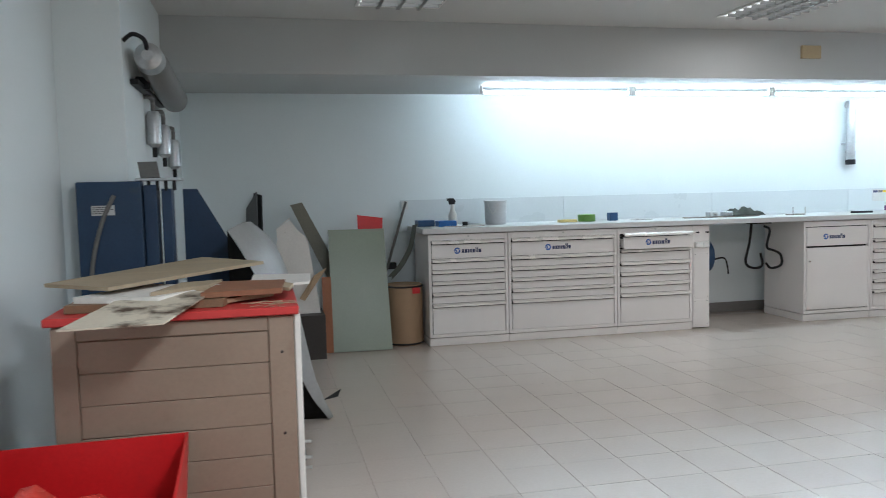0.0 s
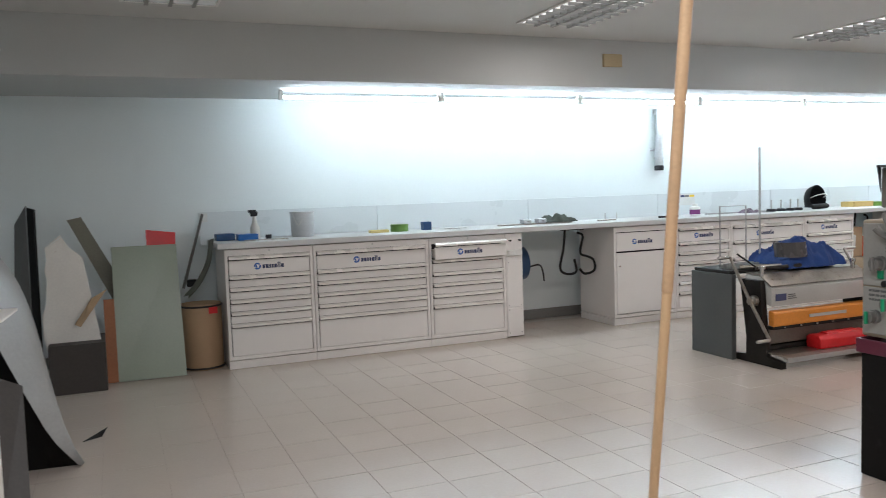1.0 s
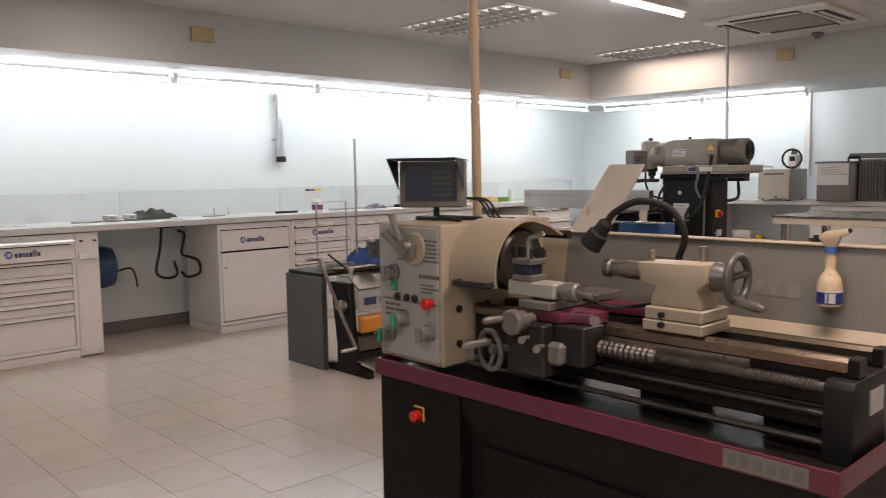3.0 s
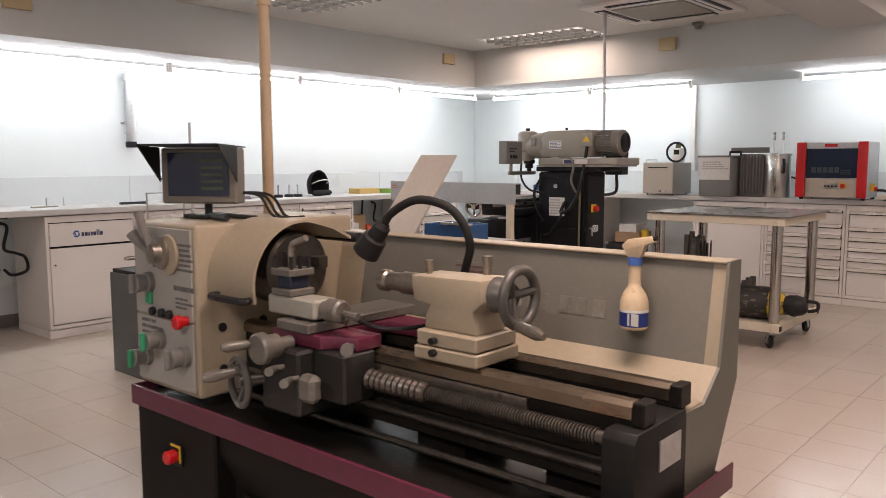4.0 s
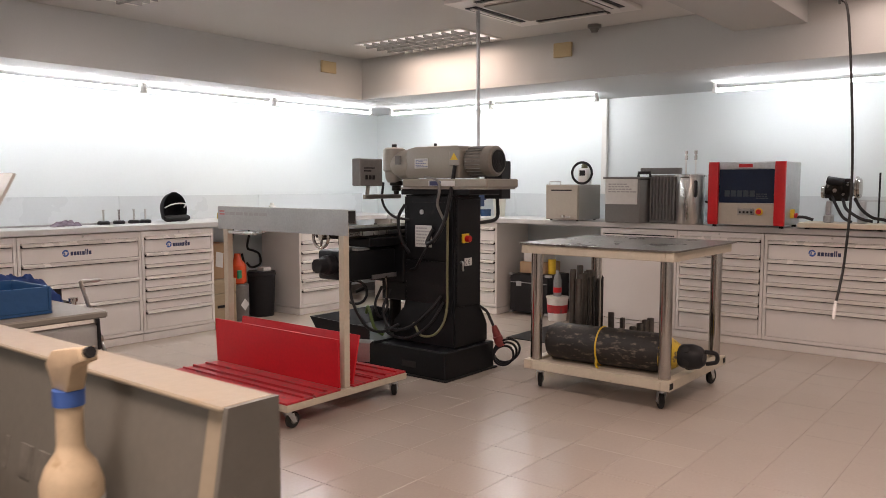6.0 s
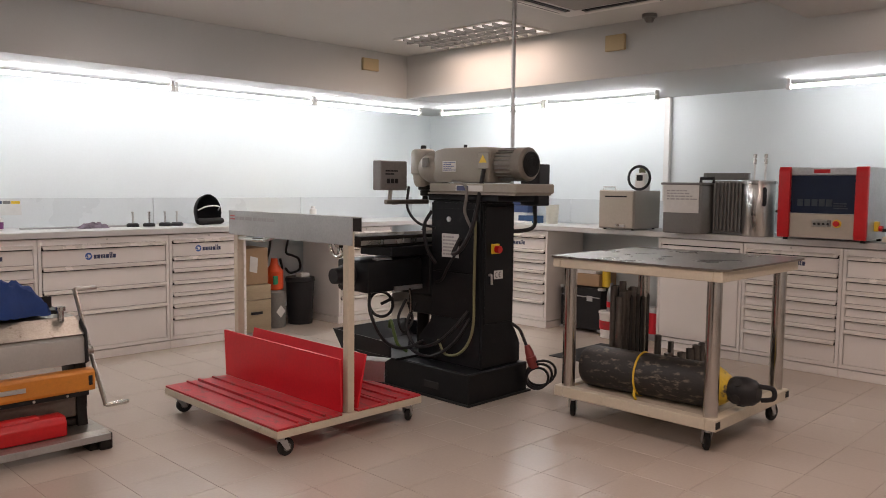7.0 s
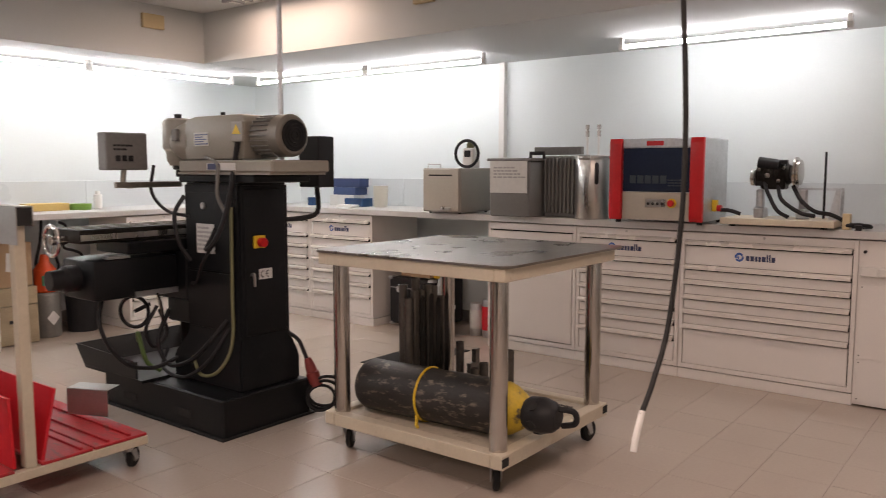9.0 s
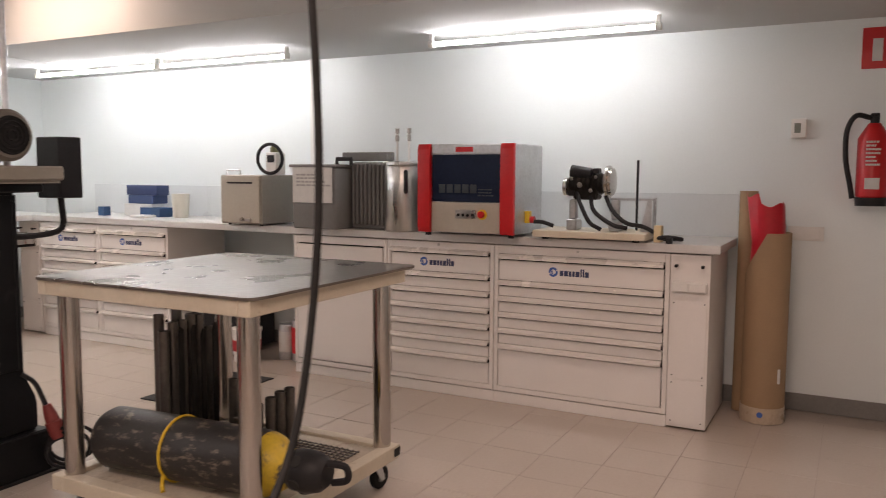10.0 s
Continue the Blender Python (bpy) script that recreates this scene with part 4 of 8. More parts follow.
# ---- milling machine ----
M_MILL = surf("mill_dark_paint", (0.010, 0.011, 0.0125), 0.36, var=0.14, big=3, fine=60, bump=0.012, dirt=(0.02, 0.021, 0.022), dirt_at=0.64)
M_MILLC = surf("mill_beige_paint", (0.29, 0.27, 0.23), 0.4, var=0.05, big=3, fine=70, bump=0.008, dirt=(0.32, 0.28, 0.22), dirt_at=0.68)
matte(0.2, M_MILL)
MI = base_thing("milling_machine", "dark grey knee milling machine with a beige head and motor", "milling machine", 8.35, 4.1)
b = B()
box(b, 7.98, 8.56, 3.69, 4.78, 0.0, 0.20, 0.008)
bs = wp("base", b, M_MILL, MI, "dark cast base with lifting slots")
# slots are not cut: black plates on the base paint their inner shade
for y in (3.95, 4.45):
    b = B()
    box(b, 7.974, 7.981, y, y + 0.13, 0.06, 0.105, 0.003)
    wp("lifting_slot", b, M_SHADOW, bs)
b = B()
box(b, 7.96, 8.58, 3.67, 4.80, 0.0, 0.012, 0.002)
wp("rubber_mat", b, M_RUBBER, bs)
# coolant trough at the working side
b = B()
prism(b, [(4.30, 0.20), (4.36, 0.201), (4.88, 0.201), (4.98, 0.33), (4.965, 0.33), (4.87, 0.215), (4.30, 0.215)], "x", 7.92, 8.62)
for x in (7.92, 8.612):
    prism(b, [(4.35, 0.216), (4.87, 0.216), (4.965, 0.33), (4.35, 0.31)], "x", x, x + 0.008)
wp("coolant_trough", b, M_MILL, MI, "dark sheet coolant trough", 0)
# column
b = B()
lo = [(8.12, 3.72), (8.52, 3.72), (8.52, 4.30), (8.12, 4.30)]
hi = [(8.16, 3.76), (8.49, 3.76), (8.49, 4.22), (8.16, 4.22)]
levels = [(lo, 0.201), ([(x, y) for x, y in lo], 0.34), (hi, 0.46), (hi, 1.27)]
rings = [[b.verts.new((x, y, z)) for x, y in pts] for pts, z in levels]
for a, c in zip(rings, rings[1:]):
    for k in range(4):
        b.faces.new((a[k], a[(k + 1) % 4], c[(k + 1) % 4], c[k]))
b.faces.new(rings[0][::-1])
b.faces.new(rings[-1])
bmesh.ops.bevel(b, geom=list(b.edges), offset=0.012, segments=2, affect="EDGES")
co = wp("column", b, M_MILL, MI, "dark machine column")
b = B()
box(b, 8.153, 8.159, 3.80, 4.19, 0.50, 0.80, 0.002)
box(b, 8.153, 8.159, 3.80, 4.19, 0.81, 1.22, 0.002)
wp("side_cover", b, M_MILL, co)
b = B()
box(b, 8.19, 8.46, 3.752, 3.7585, 0.48, 1.24, 0.003)
cd = wp("cabinet_door", b, M_MILL, MI, "dark electrical cabinet door")
b = B()
box(b, 8.24, 8.31, 3.735, 3.7515, 0.935, 1.0, 0.003)
ms = wp("main_switch", b, M_YELLOW, cd, "yellow main switch plate")
b = B()
cyl(b, (8.275, 3.735, 0.965), (8.275, 3.70, 0.965), 0.024, seg=16, edge=0.003)
wp("switch_knob", b, M_RED, cd, "red rotary knob")
b = B()
box(b, 8.275, 8.36, 3.7485, 3.7515, 0.77, 0.825)
ce = wp("ce_plate", b, M_PAPER, cd, "white plate with a printed mark")
b = B()
for cx in (8.30, 8.333):
    for k in range(7):
        a = math.pi * (0.5 + k / 6)
        x, z = cx + 0.014 * math.cos(a), 0.797 + 0.016 * math.sin(a)
        box(b, x - 0.003, x + 0.003, 3.7465, 3.7485, z - 0.003, z + 0.003)
box(b, 8.32, 8.333, 3.7465, 3.7485, 0.795, 0.80)
wp("ce_letters", b, M_GREYT, cd, "dark letters", 0)
b = B()
sweep(b, [(8.225, 3.75, 0.80), (8.225, 3.73, 0.80), (8.227, 3.727, 0.74)], 0.008, 8)
wp("door_handle", b, M_STEEL, cd)
b = B()
box(b, 8.149, 8.1525, 3.95, 4.10, 0.90, 1.055)
dg = wp("diagram_plate", b, M_PAPER, co, "white plate with a line diagram")
b = B()
bars(b, 8.1488, 4.09, 3.96, 0.91, 1.045, 6, seed=21, off=0.001, fill=0.8)
wp("diagram_lines", b, M_PALEP, co, "", 0)
b = B()
cyl(b, (8.153, 4.04, 1.15), (8.146, 4.04, 1.15), 0.018, seg=14)
wp("round_badge", b, M_GALV, co)
# ram and head
b = B()
box(b, 8.15, 8.52, 3.62, 4.24, 1.272, 1.312, 0.006)
wp("turret", b, M_MILL, MI, "dark turret plate")
b = B()
box(b, 8.12, 8.50, 3.45, 4.20, 1.325, 1.385, 0.008)
box(b, 8.13, 8.49, 3.47, 4.22, 1.313, 1.325)
rm = wp("ram_tray", b, M_MILLC, MI, "beige ram with a motor shelf")
b = B()
prism(b, [(3.72, 1.39), (4.20, 1.39), (4.22, 1.45), (4.20, 1.60), (4.12, 1.615), (3.74, 1.615), (3.70, 1.58)], "x", 8.17, 8.40, 0.012)
hd = wp("head_housing", b, M_MILLC, MI, "beige gear housing")
b = B()
cyl(b, (8.28, 4.02, 1.615), (8.28, 4.02, 1.64), 0.012, seg=10)
wp("eye_plug", b, M_BLACK, hd)
b = B()
box(b, 8.1655, 8.169, 4.0, 4.12, 1.46, 1.53)
pl = wp("rating_plate", b, M_PAPER, hd, "pale rating plate")
b = B()
bars(b, 8.1652, 4.11, 4.01, 1.465, 1.525, 5, seed=22, off=0.001)
wp("plate_print", b, surf("faint_blue_print", (0.12, 0.16, 0.30), 0.6, var=0.05), hd, "", 0)
b = B()
box(b, 8.1165, 8.1195, 3.72, 3.95, 1.335, 1.372)
mk = wp("maker_strip", b, M_PAPER, rm, "white maker strip")
b = B()
box(b, 8.114, 8.116, 3.84, 3.94, 1.338, 1.369)
wp("maker_block", b, M_LOGO_DARK, rm, "dark printed block", 0)
b = B()
box(b, 8.155, 8.169, 3.705, 3.80, 1.475, 1.58, 0.006)
jb = wp("terminal_box", b, M_MILLC, hd, "beige terminal box")
b = B()
sheet(b, [(8.153, 3.785, 1.515), (8.153, 3.72, 1.515), (8.153, 3.7525, 1.565)], 0.0015)
wp("warning_triangle", b, M_YELLOW, hd, "yellow warning triangle", 0)
b = B()
lathe(b, (8.28, 3.70, 1.505), (8.28, 3.47, 1.505), [(0, 0.085), (0.05, 0.096), (0.62, 0.096), (0.64, 0.104), (0.93, 0.104), (1, 0.09)], 32)
mt = wp("motor", b, surf("motor_brown_grey", (0.17, 0.155, 0.13), 0.45, var=0.06), MI, "beige electric motor with a fan cowl")
for k in range(24):
    a = 2 * math.pi * k / 24
    b = B()
    c = Vector((8.28 + 0.099 * math.cos(a), 0, 1.505 + 0.099 * math.sin(a)))
    box(b, -0.002, 0.002, 3.56, 3.69, -0.006, 0.006, m=Matrix.Translation(c) @ Matrix.Rotation(-a + math.pi / 2, 4, "Y"))
    wp("cooling_fin", b, M_KNOB, mt)
b = B()
cyl(b, (8.28, 3.4698, 1.505), (8.28, 3.466, 1.505), 0.078, seg=28)
fg = wp("fan_grille", b, M_MDARK, mt, "dark fan grille")
for r in (0.02, 0.038, 0.056, 0.074):
    b = B()
    ring(b, (8.28, 3.464, 1.505), (0, 1, 0), r, 0.003, 24, 6)
    wp("grille_ring", b, M_MDARK, mt)
b = B()
lathe(b, (8.27, 4.41, 1.36), (8.27, 4.41, 1.62), [(0, 0.05), (0.1, 0.066), (0.3, 0.072), (0.36, 0.086), (0.9, 0.086), (0.96, 0.078), (1, 0.06)], 28)
sh2 = wp("spindle_head", b, M_MILLC, MI, "upright beige spindle head")
b = B()
lathe(b, (8.27, 4.18, 1.49), (8.27, 4.39, 1.49), [(0, 0.09), (0.1, 0.108), (0.5, 0.112), (0.75, 0.10), (1, 0.075)], 28)
kn2 = wp("knuckle", b, M_MILLC, sh2, "rounded swivel knuckle")
b = B()
box(b, 8.145, 8.165, 4.245, 4.295, 1.49, 1.555, 0.004)
wp("scale_window", b, M_KNOB, sh2, "small grey scale plate")
b = B()
cyl(b, (8.27, 4.41, 1.62), (8.27, 4.41, 1.645), 0.02, seg=14, edge=0.003)
wp("cap", b, M_BLACK, sh2, "black cap")
b = B()
lathe(b, (8.28, 4.40, 1.37), (8.28, 4.40, 1.27), [(0, 0.05), (0.3, 0.05), (0.35, 0.035), (0.7, 0.035), (0.75, 0.02), (1, 0.02)], 18)
wp("spindle", b, M_OILY, MI, "dark steel spindle nose")
b = B()
box(b, 7.80, 8.18, 4.26, 4.285, 1.245, 1.275, 0.003)
wp("arm", b, M_WORN, MI, "flat steel support arm")
b = B()
box(b, 7.75, 7.98, 4.26, 4.34, 1.335, 1.525, 0.006)
rb = wp("readout_box", b, M_KNOB, MI, "beige readout box seen from behind")
for k in range(3):
    b = B()
    box(b, 7.80 + 0.035 * k, 7.825 + 0.035 * k, 4.253, 4.2595, 1.38, 1.41, 0.002)
    wp("connector", b, M_BLACK, rb)
b = B()
bars(b, 4.2595, 7.79, 7.89, 1.43, 1.47, 2, axis="y", seed=23)
wp("print", b, M_BLACK, rb, "small printed bars", 0)
b = B()
sweep(b, [(7.86, 4.29, 1.34), (7.86, 4.29, 1.26), (7.95, 4.285, 1.26)], 0.014, 8, 4)
wp("box_bracket", b, M_WORN, rb)
# second readout box behind
b = B()
box(b, 8.66, 8.78, 3.70, 3.86, 1.24, 1.52, 0.005)
wp("control_box", b, M_BLACK, MI, "black control box at the rear")
b = B()
sweep(b, [(8.72, 3.78, 1.24), (8.72, 3.78, 1.10), (8.60, 3.80, 1.07), (8.48, 3.82, 1.07)], 0.014, 8, 4)
wp("control_arm", b, M_BLACK, MI)
# knee and table
b = B()
box(b, 8.17, 8.47, 4.232, 4.62, 0.62, 0.90, 0.01)
box(b, 8.22, 8.42, 4.232, 4.50, 0.48, 0.62, 0.008)
kn = wp("knee", b, M_MILL, MI, "dark knee casting")
b = B()
cyl(b, (8.32, 4.45, 0.201), (8.32, 4.45, 0.50), 0.045, seg=16)
wp("knee_screw", b, M_OILY, MI)
b = B()
box(b, 7.86, 8.60, 4.28, 4.60, 0.90, 0.965, 0.006)
wp("saddle", b, M_MILL, MI)
b = B()
box(b, 7.62, 8.95, 4.30, 4.58, 0.97, 1.04, 0.004)
tb = wp("work_table", b, M_OILY, MI, "dark slotted work table")
b = B()
box(b, 7.62, 8.95, 4.294, 4.2995, 0.985, 1.015, 0.001)
wp("scale_strip", b, M_STEEL, tb)
for y in (4.36, 4.44, 4.52):
    b = B()
    box(b, 7.63, 8.94, y - 0.008, y + 0.008, 1.0402, 1.0445)
    wp("slot_edge", b, M_WORN, tb)
b = B()
ring(b, (7.545, 4.44, 0.985), (1, 0, 0), 0.075, 0.011, 28, 8)
cyl(b, (7.62, 4.44, 0.985), (7.54, 4.44, 0.985), 0.022, seg=14)
for a in (0.5, 2.6, 4.7):
    sweep(b, [(7.56, 4.44, 0.985), (7.545, 4.44 + 0.07 * math.cos(a), 0.985 + 0.07 * math.sin(a))], 0.008, 8, 2)
wp("table_wheel", b, M_CHROME, MI, "bright table handwheel")
b = B()
box(b, 7.68, 8.165, 4.30, 4.62, 0.67, 0.88, 0.02, 2)
fb = wp("feed_gearbox", b, M_MILL, MI, "dark power-feed box")
b = B()
lathe(b, (7.70, 4.48, 0.78), (7.54, 4.48, 0.78), [(0, 0.07), (0.5, 0.07), (0.6, 0.055), (1, 0.05)], 22)
wp("feed_motor", b, M_BLACK, fb)
b = B()
box(b, 7.76, 7.88, 4.30, 4.35, 0.881, 0.895)
wp("bright_plate", b, M_GALV, fb)
b = B()
box(b, 7.90, 8.15, 4.285, 4.2985, 0.67, 0.70)
wp("bright_plate", b, M_GALV, fb)
b = B()
ring(b, (8.12, 4.68, 0.52), (1, 0.5, 0), 0.09, 0.011, 28, 8)
sweep(b, [(8.12, 4.68, 0.52), (8.2, 4.64, 0.56)], 0.012, 8, 2)
wp("knee_wheel", b, M_BLACK, MI, "dark knee handwheel")
b = B()
sweep(b, [(8.06, 4.30, 0.52), (8.03, 4.27, 0.62), (8.0, 4.25, 0.68)], 0.009, 8)
wp("knee_crank", b, M_CHROME, MI)
# cables and hoses
CAB = [
    ("coolant_hose", 0.011, M_BLACK, [(7.80, 4.42, 0.72), (7.70, 4.30, 0.55), (7.78, 4.25, 0.36), (7.95, 4.25, 0.29), (8.08, 4.2, 0.33)]),
    ("power_cable", 0.012, M_BLACK, [(8.15, 3.86, 0.56), (8.08, 3.92, 0.45), (8.05, 4.05, 0.34), (8.03, 4.22, 0.30), (8.04, 4.32, 0.42), (8.1, 4.30, 0.58)]),
    ("power_cable", 0.010, M_BLACK, [(8.15, 3.84, 0.52), (8.06, 3.90, 0.36), (8.03, 4.08, 0.25), (8.04, 4.28, 0.27), (8.12, 4.36, 0.35)]),
    ("coolant_hose", 0.009, surf("olive_hose", (0.16, 0.16, 0.08), 0.5, var=0.1), [(8.146, 3.80, 1.15), (8.14, 3.80, 0.75), (8.13, 3.80, 0.45), (8.07, 3.84, 0.31), (8.05, 3.96, 0.28), (8.07, 4.05, 0.36)]),
    ("motor_cable", 0.014, M_BLACK, [(8.155, 3.745, 1.475), (8.13, 3.76, 1.30), (8.10, 3.79, 1.10), (8.08, 3.86, 0.97), (8.10, 3.95, 0.93), (8.14, 3.96, 0.98), (8.145, 3.93, 1.03)]),
    ("cable", 0.009, M_BLACK, [(8.14, 3.95, 0.95), (8.10, 3.99, 0.85), (8.13, 4.08, 0.75), (8.15, 4.15, 0.73)]),
    ("cable", 0.010, M_KNOB, [(8.16, 4.02, 1.40), (8.12, 3.87, 1.37), (8.10, 3.84, 1.30), (8.12, 3.87, 1.20), (8.15, 3.84, 1.10)]),
    ("cable", 0.009, M_BLACK, [(8.05, 4.32, 1.36), (8.02, 4.30, 1.22), (8.08, 4.26, 1.12), (8.15, 4.16, 1.09)]),
    ("cable", 0.012, M_BLACK, [(8.15, 4.20, 1.20), (8.10, 4.22, 1.10), (8.11, 4.2, 0.95), (8.15, 4.16, 0.85)]),
    ("hose_loop", 0.010, M_BLACK, [(8.05, 4.34, 0.60), (7.98, 4.34, 0.48), (8.02, 4.33, 0.38), (8.10, 4.33, 0.45), (8.06, 4.33, 0.58)]),
    ("coolant_hose", 0.012, surf("green_hose", (0.10, 0.17, 0.05), 0.45, var=0.1), [(8.0, 4.45, 0.40), (7.97, 4.4, 0.45), (7.99, 4.36, 0.3), (8.06, 4.34, 0.24)]),
]
for nm, r, mtl, pts in CAB:
    b = B()
    sweep(b, pts, r, 8, 7)
    wp(nm, b, mtl, MI)
b = B()
sweep(b, [(8.47, 3.756, 0.46), (8.50, 3.715, 0.42), (8.515, 3.69, 0.36), (8.52, 3.66, 0.30)], 0.011, 8)
pc = wp("plug_cable", b, M_BLACK, MI)
b = B()
lathe(b, (8.52, 3.665, 0.32), (8.545, 3.62, 0.17), [(0, 0.018), (0.3, 0.028), (0.5, 0.03), (0.52, 0.036), (1, 0.034)], 16)
wp("power_plug", b, surf("dull_red_plug", (0.25, 0.04, 0.035), 0.5, var=0.1), pc, "dull red power plug")
for k in range(3):
    b = B()
    ring(b, (8.555 + 0.02 * k, 3.60, 0.10 + 0.015 * k), (0.8, 1, 0.2 + 0.15 * k), 0.075 + 0.012 * k, 0.009, 24, 6)
    wp("cable_coil", b, M_BLACK, pc)
b = B()
cyl(b, (8.455, 3.765, 1.315), (8.48, 3.79, ZC), 0.014, seg=12)
cyl(b, (8.462, 3.772, 1.85), (8.463, 3.773, 1.90), 0.018, seg=12)
solo("power_drop", b, M_GALV, "thin grey conduit dropping from the ceiling to the milling machine", "conduit")


# ---- carts ----
M_CREAMF = surf("cream_frame_paint", (0.58, 0.52, 0.41), 0.45, var=0.05, big=4, dirt=(0.40, 0.33, 0.23), dirt_at=0.66)
M_PLATE = surf("scratched_steel_plate", (0.23, 0.20, 0.175), 0.29, metal=0.8, var=0.13, big=3, fine=50, dirt=(0.27, 0.24, 0.215), dirt_at=0.56)
M_REDP = surf("red_painted_board", (0.60, 0.010, 0.020), 0.42, var=0.06, big=3, fine=50)
M_REDW = surf("worn_red_board", (0.48, 0.025, 0.032), 0.5, var=0.14, big=4, fine=50, dirt=(0.24, 0.055, 0.05), dirt_at=0.53, stretch=(2.5, 0.8, 1))
M_ALU = surf("aluminium_sheet", (0.44, 0.44, 0.43), 0.40, metal=0.75, var=0.08, big=3, fine=80, dirt=(0.30, 0.29, 0.27), dirt_at=0.62)


def castor(parent, x, y, ztop, r=0.05, turn=0.0):
    """A swivel castor: fork and plate, wheel, hub."""
    m = Matrix.Translation((x, y, 0)) @ Matrix.Rotation(turn, 4, "Z")
    b = B()
    box(b, -0.04, 0.04, -0.035, 0.035, ztop - 0.006, ztop - 0.0005, m=m)
    cyl(b, m @ Vector((0, 0, ztop - 0.03)), m @ Vector((0, 0, ztop - 0.006)), 0.02, seg=12)
    for s in (-1, 1):
        vs = [m @ Vector(p) for p in ((-0.02, s * 0.022, ztop - 0.025), (0.025, s * 0.022, ztop - 0.025), (0.045, s * 0.022, r - 0.012), (0.02, s * 0.022, r - 0.012))]
        sheet(b, vs, 0.003)
    c = wp("castor", b, M_GALV, parent, "swivel castor")
    b = B()
    lathe(b, m @ Vector((0.03, -0.014, r)), m @ Vector((0.03, 0.014, r)), [(0, r - 0.008), (0.2, r), (0.8, r), (1, r - 0.008)], 20)
    wp("wheel", b, M_RUBBER, c, "black rubber wheel")
    b = B()
    cyl(b, m @ Vector((0.03, -0.0175, r)), m @ Vector((0.03, 0.0175, r)), 0.022, seg=14)
    wp("hub", b, M_KNOB, c)


def ring_frame(parent, x0, x1, y0, y1, z0, z1, w=0.05, mat=None):
    for a, c, d, e in ((x0, x1, y0, y0 + w), (x0, x1, y1 - w, y1)):
        b = B()
        box(b, a, c, d, e, z0, z1, 0.003)
        wp("frame_rail", b, mat, parent)
    for a, c in ((x0, x0 + w), (x1 - w, x1)):
        b = B()
        box(b, a, c, y0 + w + 0.001, y1 - w - 0.001, z0, z1 - 0.001, 0.003)
        wp("frame_rail", b, mat, parent)


# steel plate trolley
TX0, TX1, TY0, TY1 = 8.20, 9.14, 2.19, 3.20
WT = base_thing("welding_trolley", "cream-framed trolley with a scratched steel plate top on chromed posts", "trolley", 8.67, 2.7)
ring_frame(WT, TX0, TX1, TY0, TY1, 0.135, 0.195, 0.06, M_CREAMF)
b = B()
box(b, TX0 + 0.061, TX1 - 0.061, TY0 + 0.061, TY1 - 0.061, 0.165, 0.18)
wp("lower_deck", b, surf("dusty_deck_board", (0.48, 0.42, 0.33), 0.6, var=0.1, big=3, dirt=(0.28, 0.22, 0.16), dirt_at=0.58), WT, "dusty cream lower deck")
# rails are solid; black patches paint the shade inside their open ends
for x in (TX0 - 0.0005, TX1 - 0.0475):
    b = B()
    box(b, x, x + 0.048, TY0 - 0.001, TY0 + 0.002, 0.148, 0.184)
    wp("tube_end", b, M_SHADOW, WT, "black patch painted as shade in the square tube's open end")
for x in (TX0 + 0.06, TX1 - 0.05):
    for y in (TY0 + 0.06, TY1 - 0.06):
        b = B()
        cyl(b, (x, y, 0.19), (x, y, 0.905), 0.038, seg=24)
        wp("post", b, M_CHROME, WT, "chromed steel post")
for x in (TX0 + 0.08, TX1 - 0.08):
    for y in (TY0 + 0.08, TY1 - 0.08):
        castor(WT, x, y, 0.135, 0.052, random.uniform(-1, 1))
ring_frame(WT, TX0 - 0.01, TX1 + 0.03, TY0 - 0.01, TY1 + 0.02, 0.90, 0.955, 0.05, M_CREAMF)
b = B()
pts = []
for cx, cy, a0 in ((TX1 + 0.11, TY1 + 0.05, 0), (TX0 - 0.02, TY1 + 0.05, 1), (TX0 - 0.02, TY0 - 0.03, 2), (TX1 + 0.11, TY0 - 0.03, 3)):
    sx, sy = ((1, 1), (-1, 1), (-1, -1), (1, -1))[a0]
    for k in range(5):
        a = math.pi / 2 * (a0 + k / 4)
        pts.append((cx - sx * 0.05 + 0.05 * math.cos(a), cy - sy * 0.05 + 0.05 * math.sin(a)))
prism(b, pts, "z", 0.956, 0.966)
wp("top_plate", b, M_PLATE, WT, "scratched dark steel top plate")

# gas cylinder lying on the deck
GC = base_thing("gas_cylinder", "black worn gas cylinder with yellow bands lying on the trolley", "gas cylinder", 8.40, 2.62, 0.18)
M_CYL = surf("worn_black_cylinder", (0.022, 0.02, 0.019), 0.5, var=0.2, big=6, fine=40, bump=0.03, dirt=(0.17, 0.14, 0.105), dirt_at=0.55, stretch=(1.4, 0.9, 2.2))
cy0, cy1 = Vector((8.40, 3.12, 0.305)), Vector((8.46, 2.28, 0.305))
b = B()
lathe(b, cy0, cy1, [(0, 0.075), (0.02, 0.105), (0.06, 0.122), (0.9, 0.122), (0.96, 0.11), (1, 0.08)], 32)
gcb = wp("cylinder_body", b, M_CYL, GC)
b = B()
lathe(b, cy0.lerp(cy1, 0.93), cy0.lerp(cy1, 1.06), [(0, 0.119), (0.3, 0.108), (0.8, 0.075), (1, 0.05)], 28)
wp("shoulder", b, surf("worn_yellow_paint", (0.62, 0.43, 0.03), 0.45, var=0.12, dirt=(0.05, 0.045, 0.04), dirt_at=0.56, big=6), GC, "worn yellow painted shoulder")
b = B()
ring(b, cy0.lerp(cy1, 0.45), cy1 - cy0, 0.124, 0.006, 32, 8)
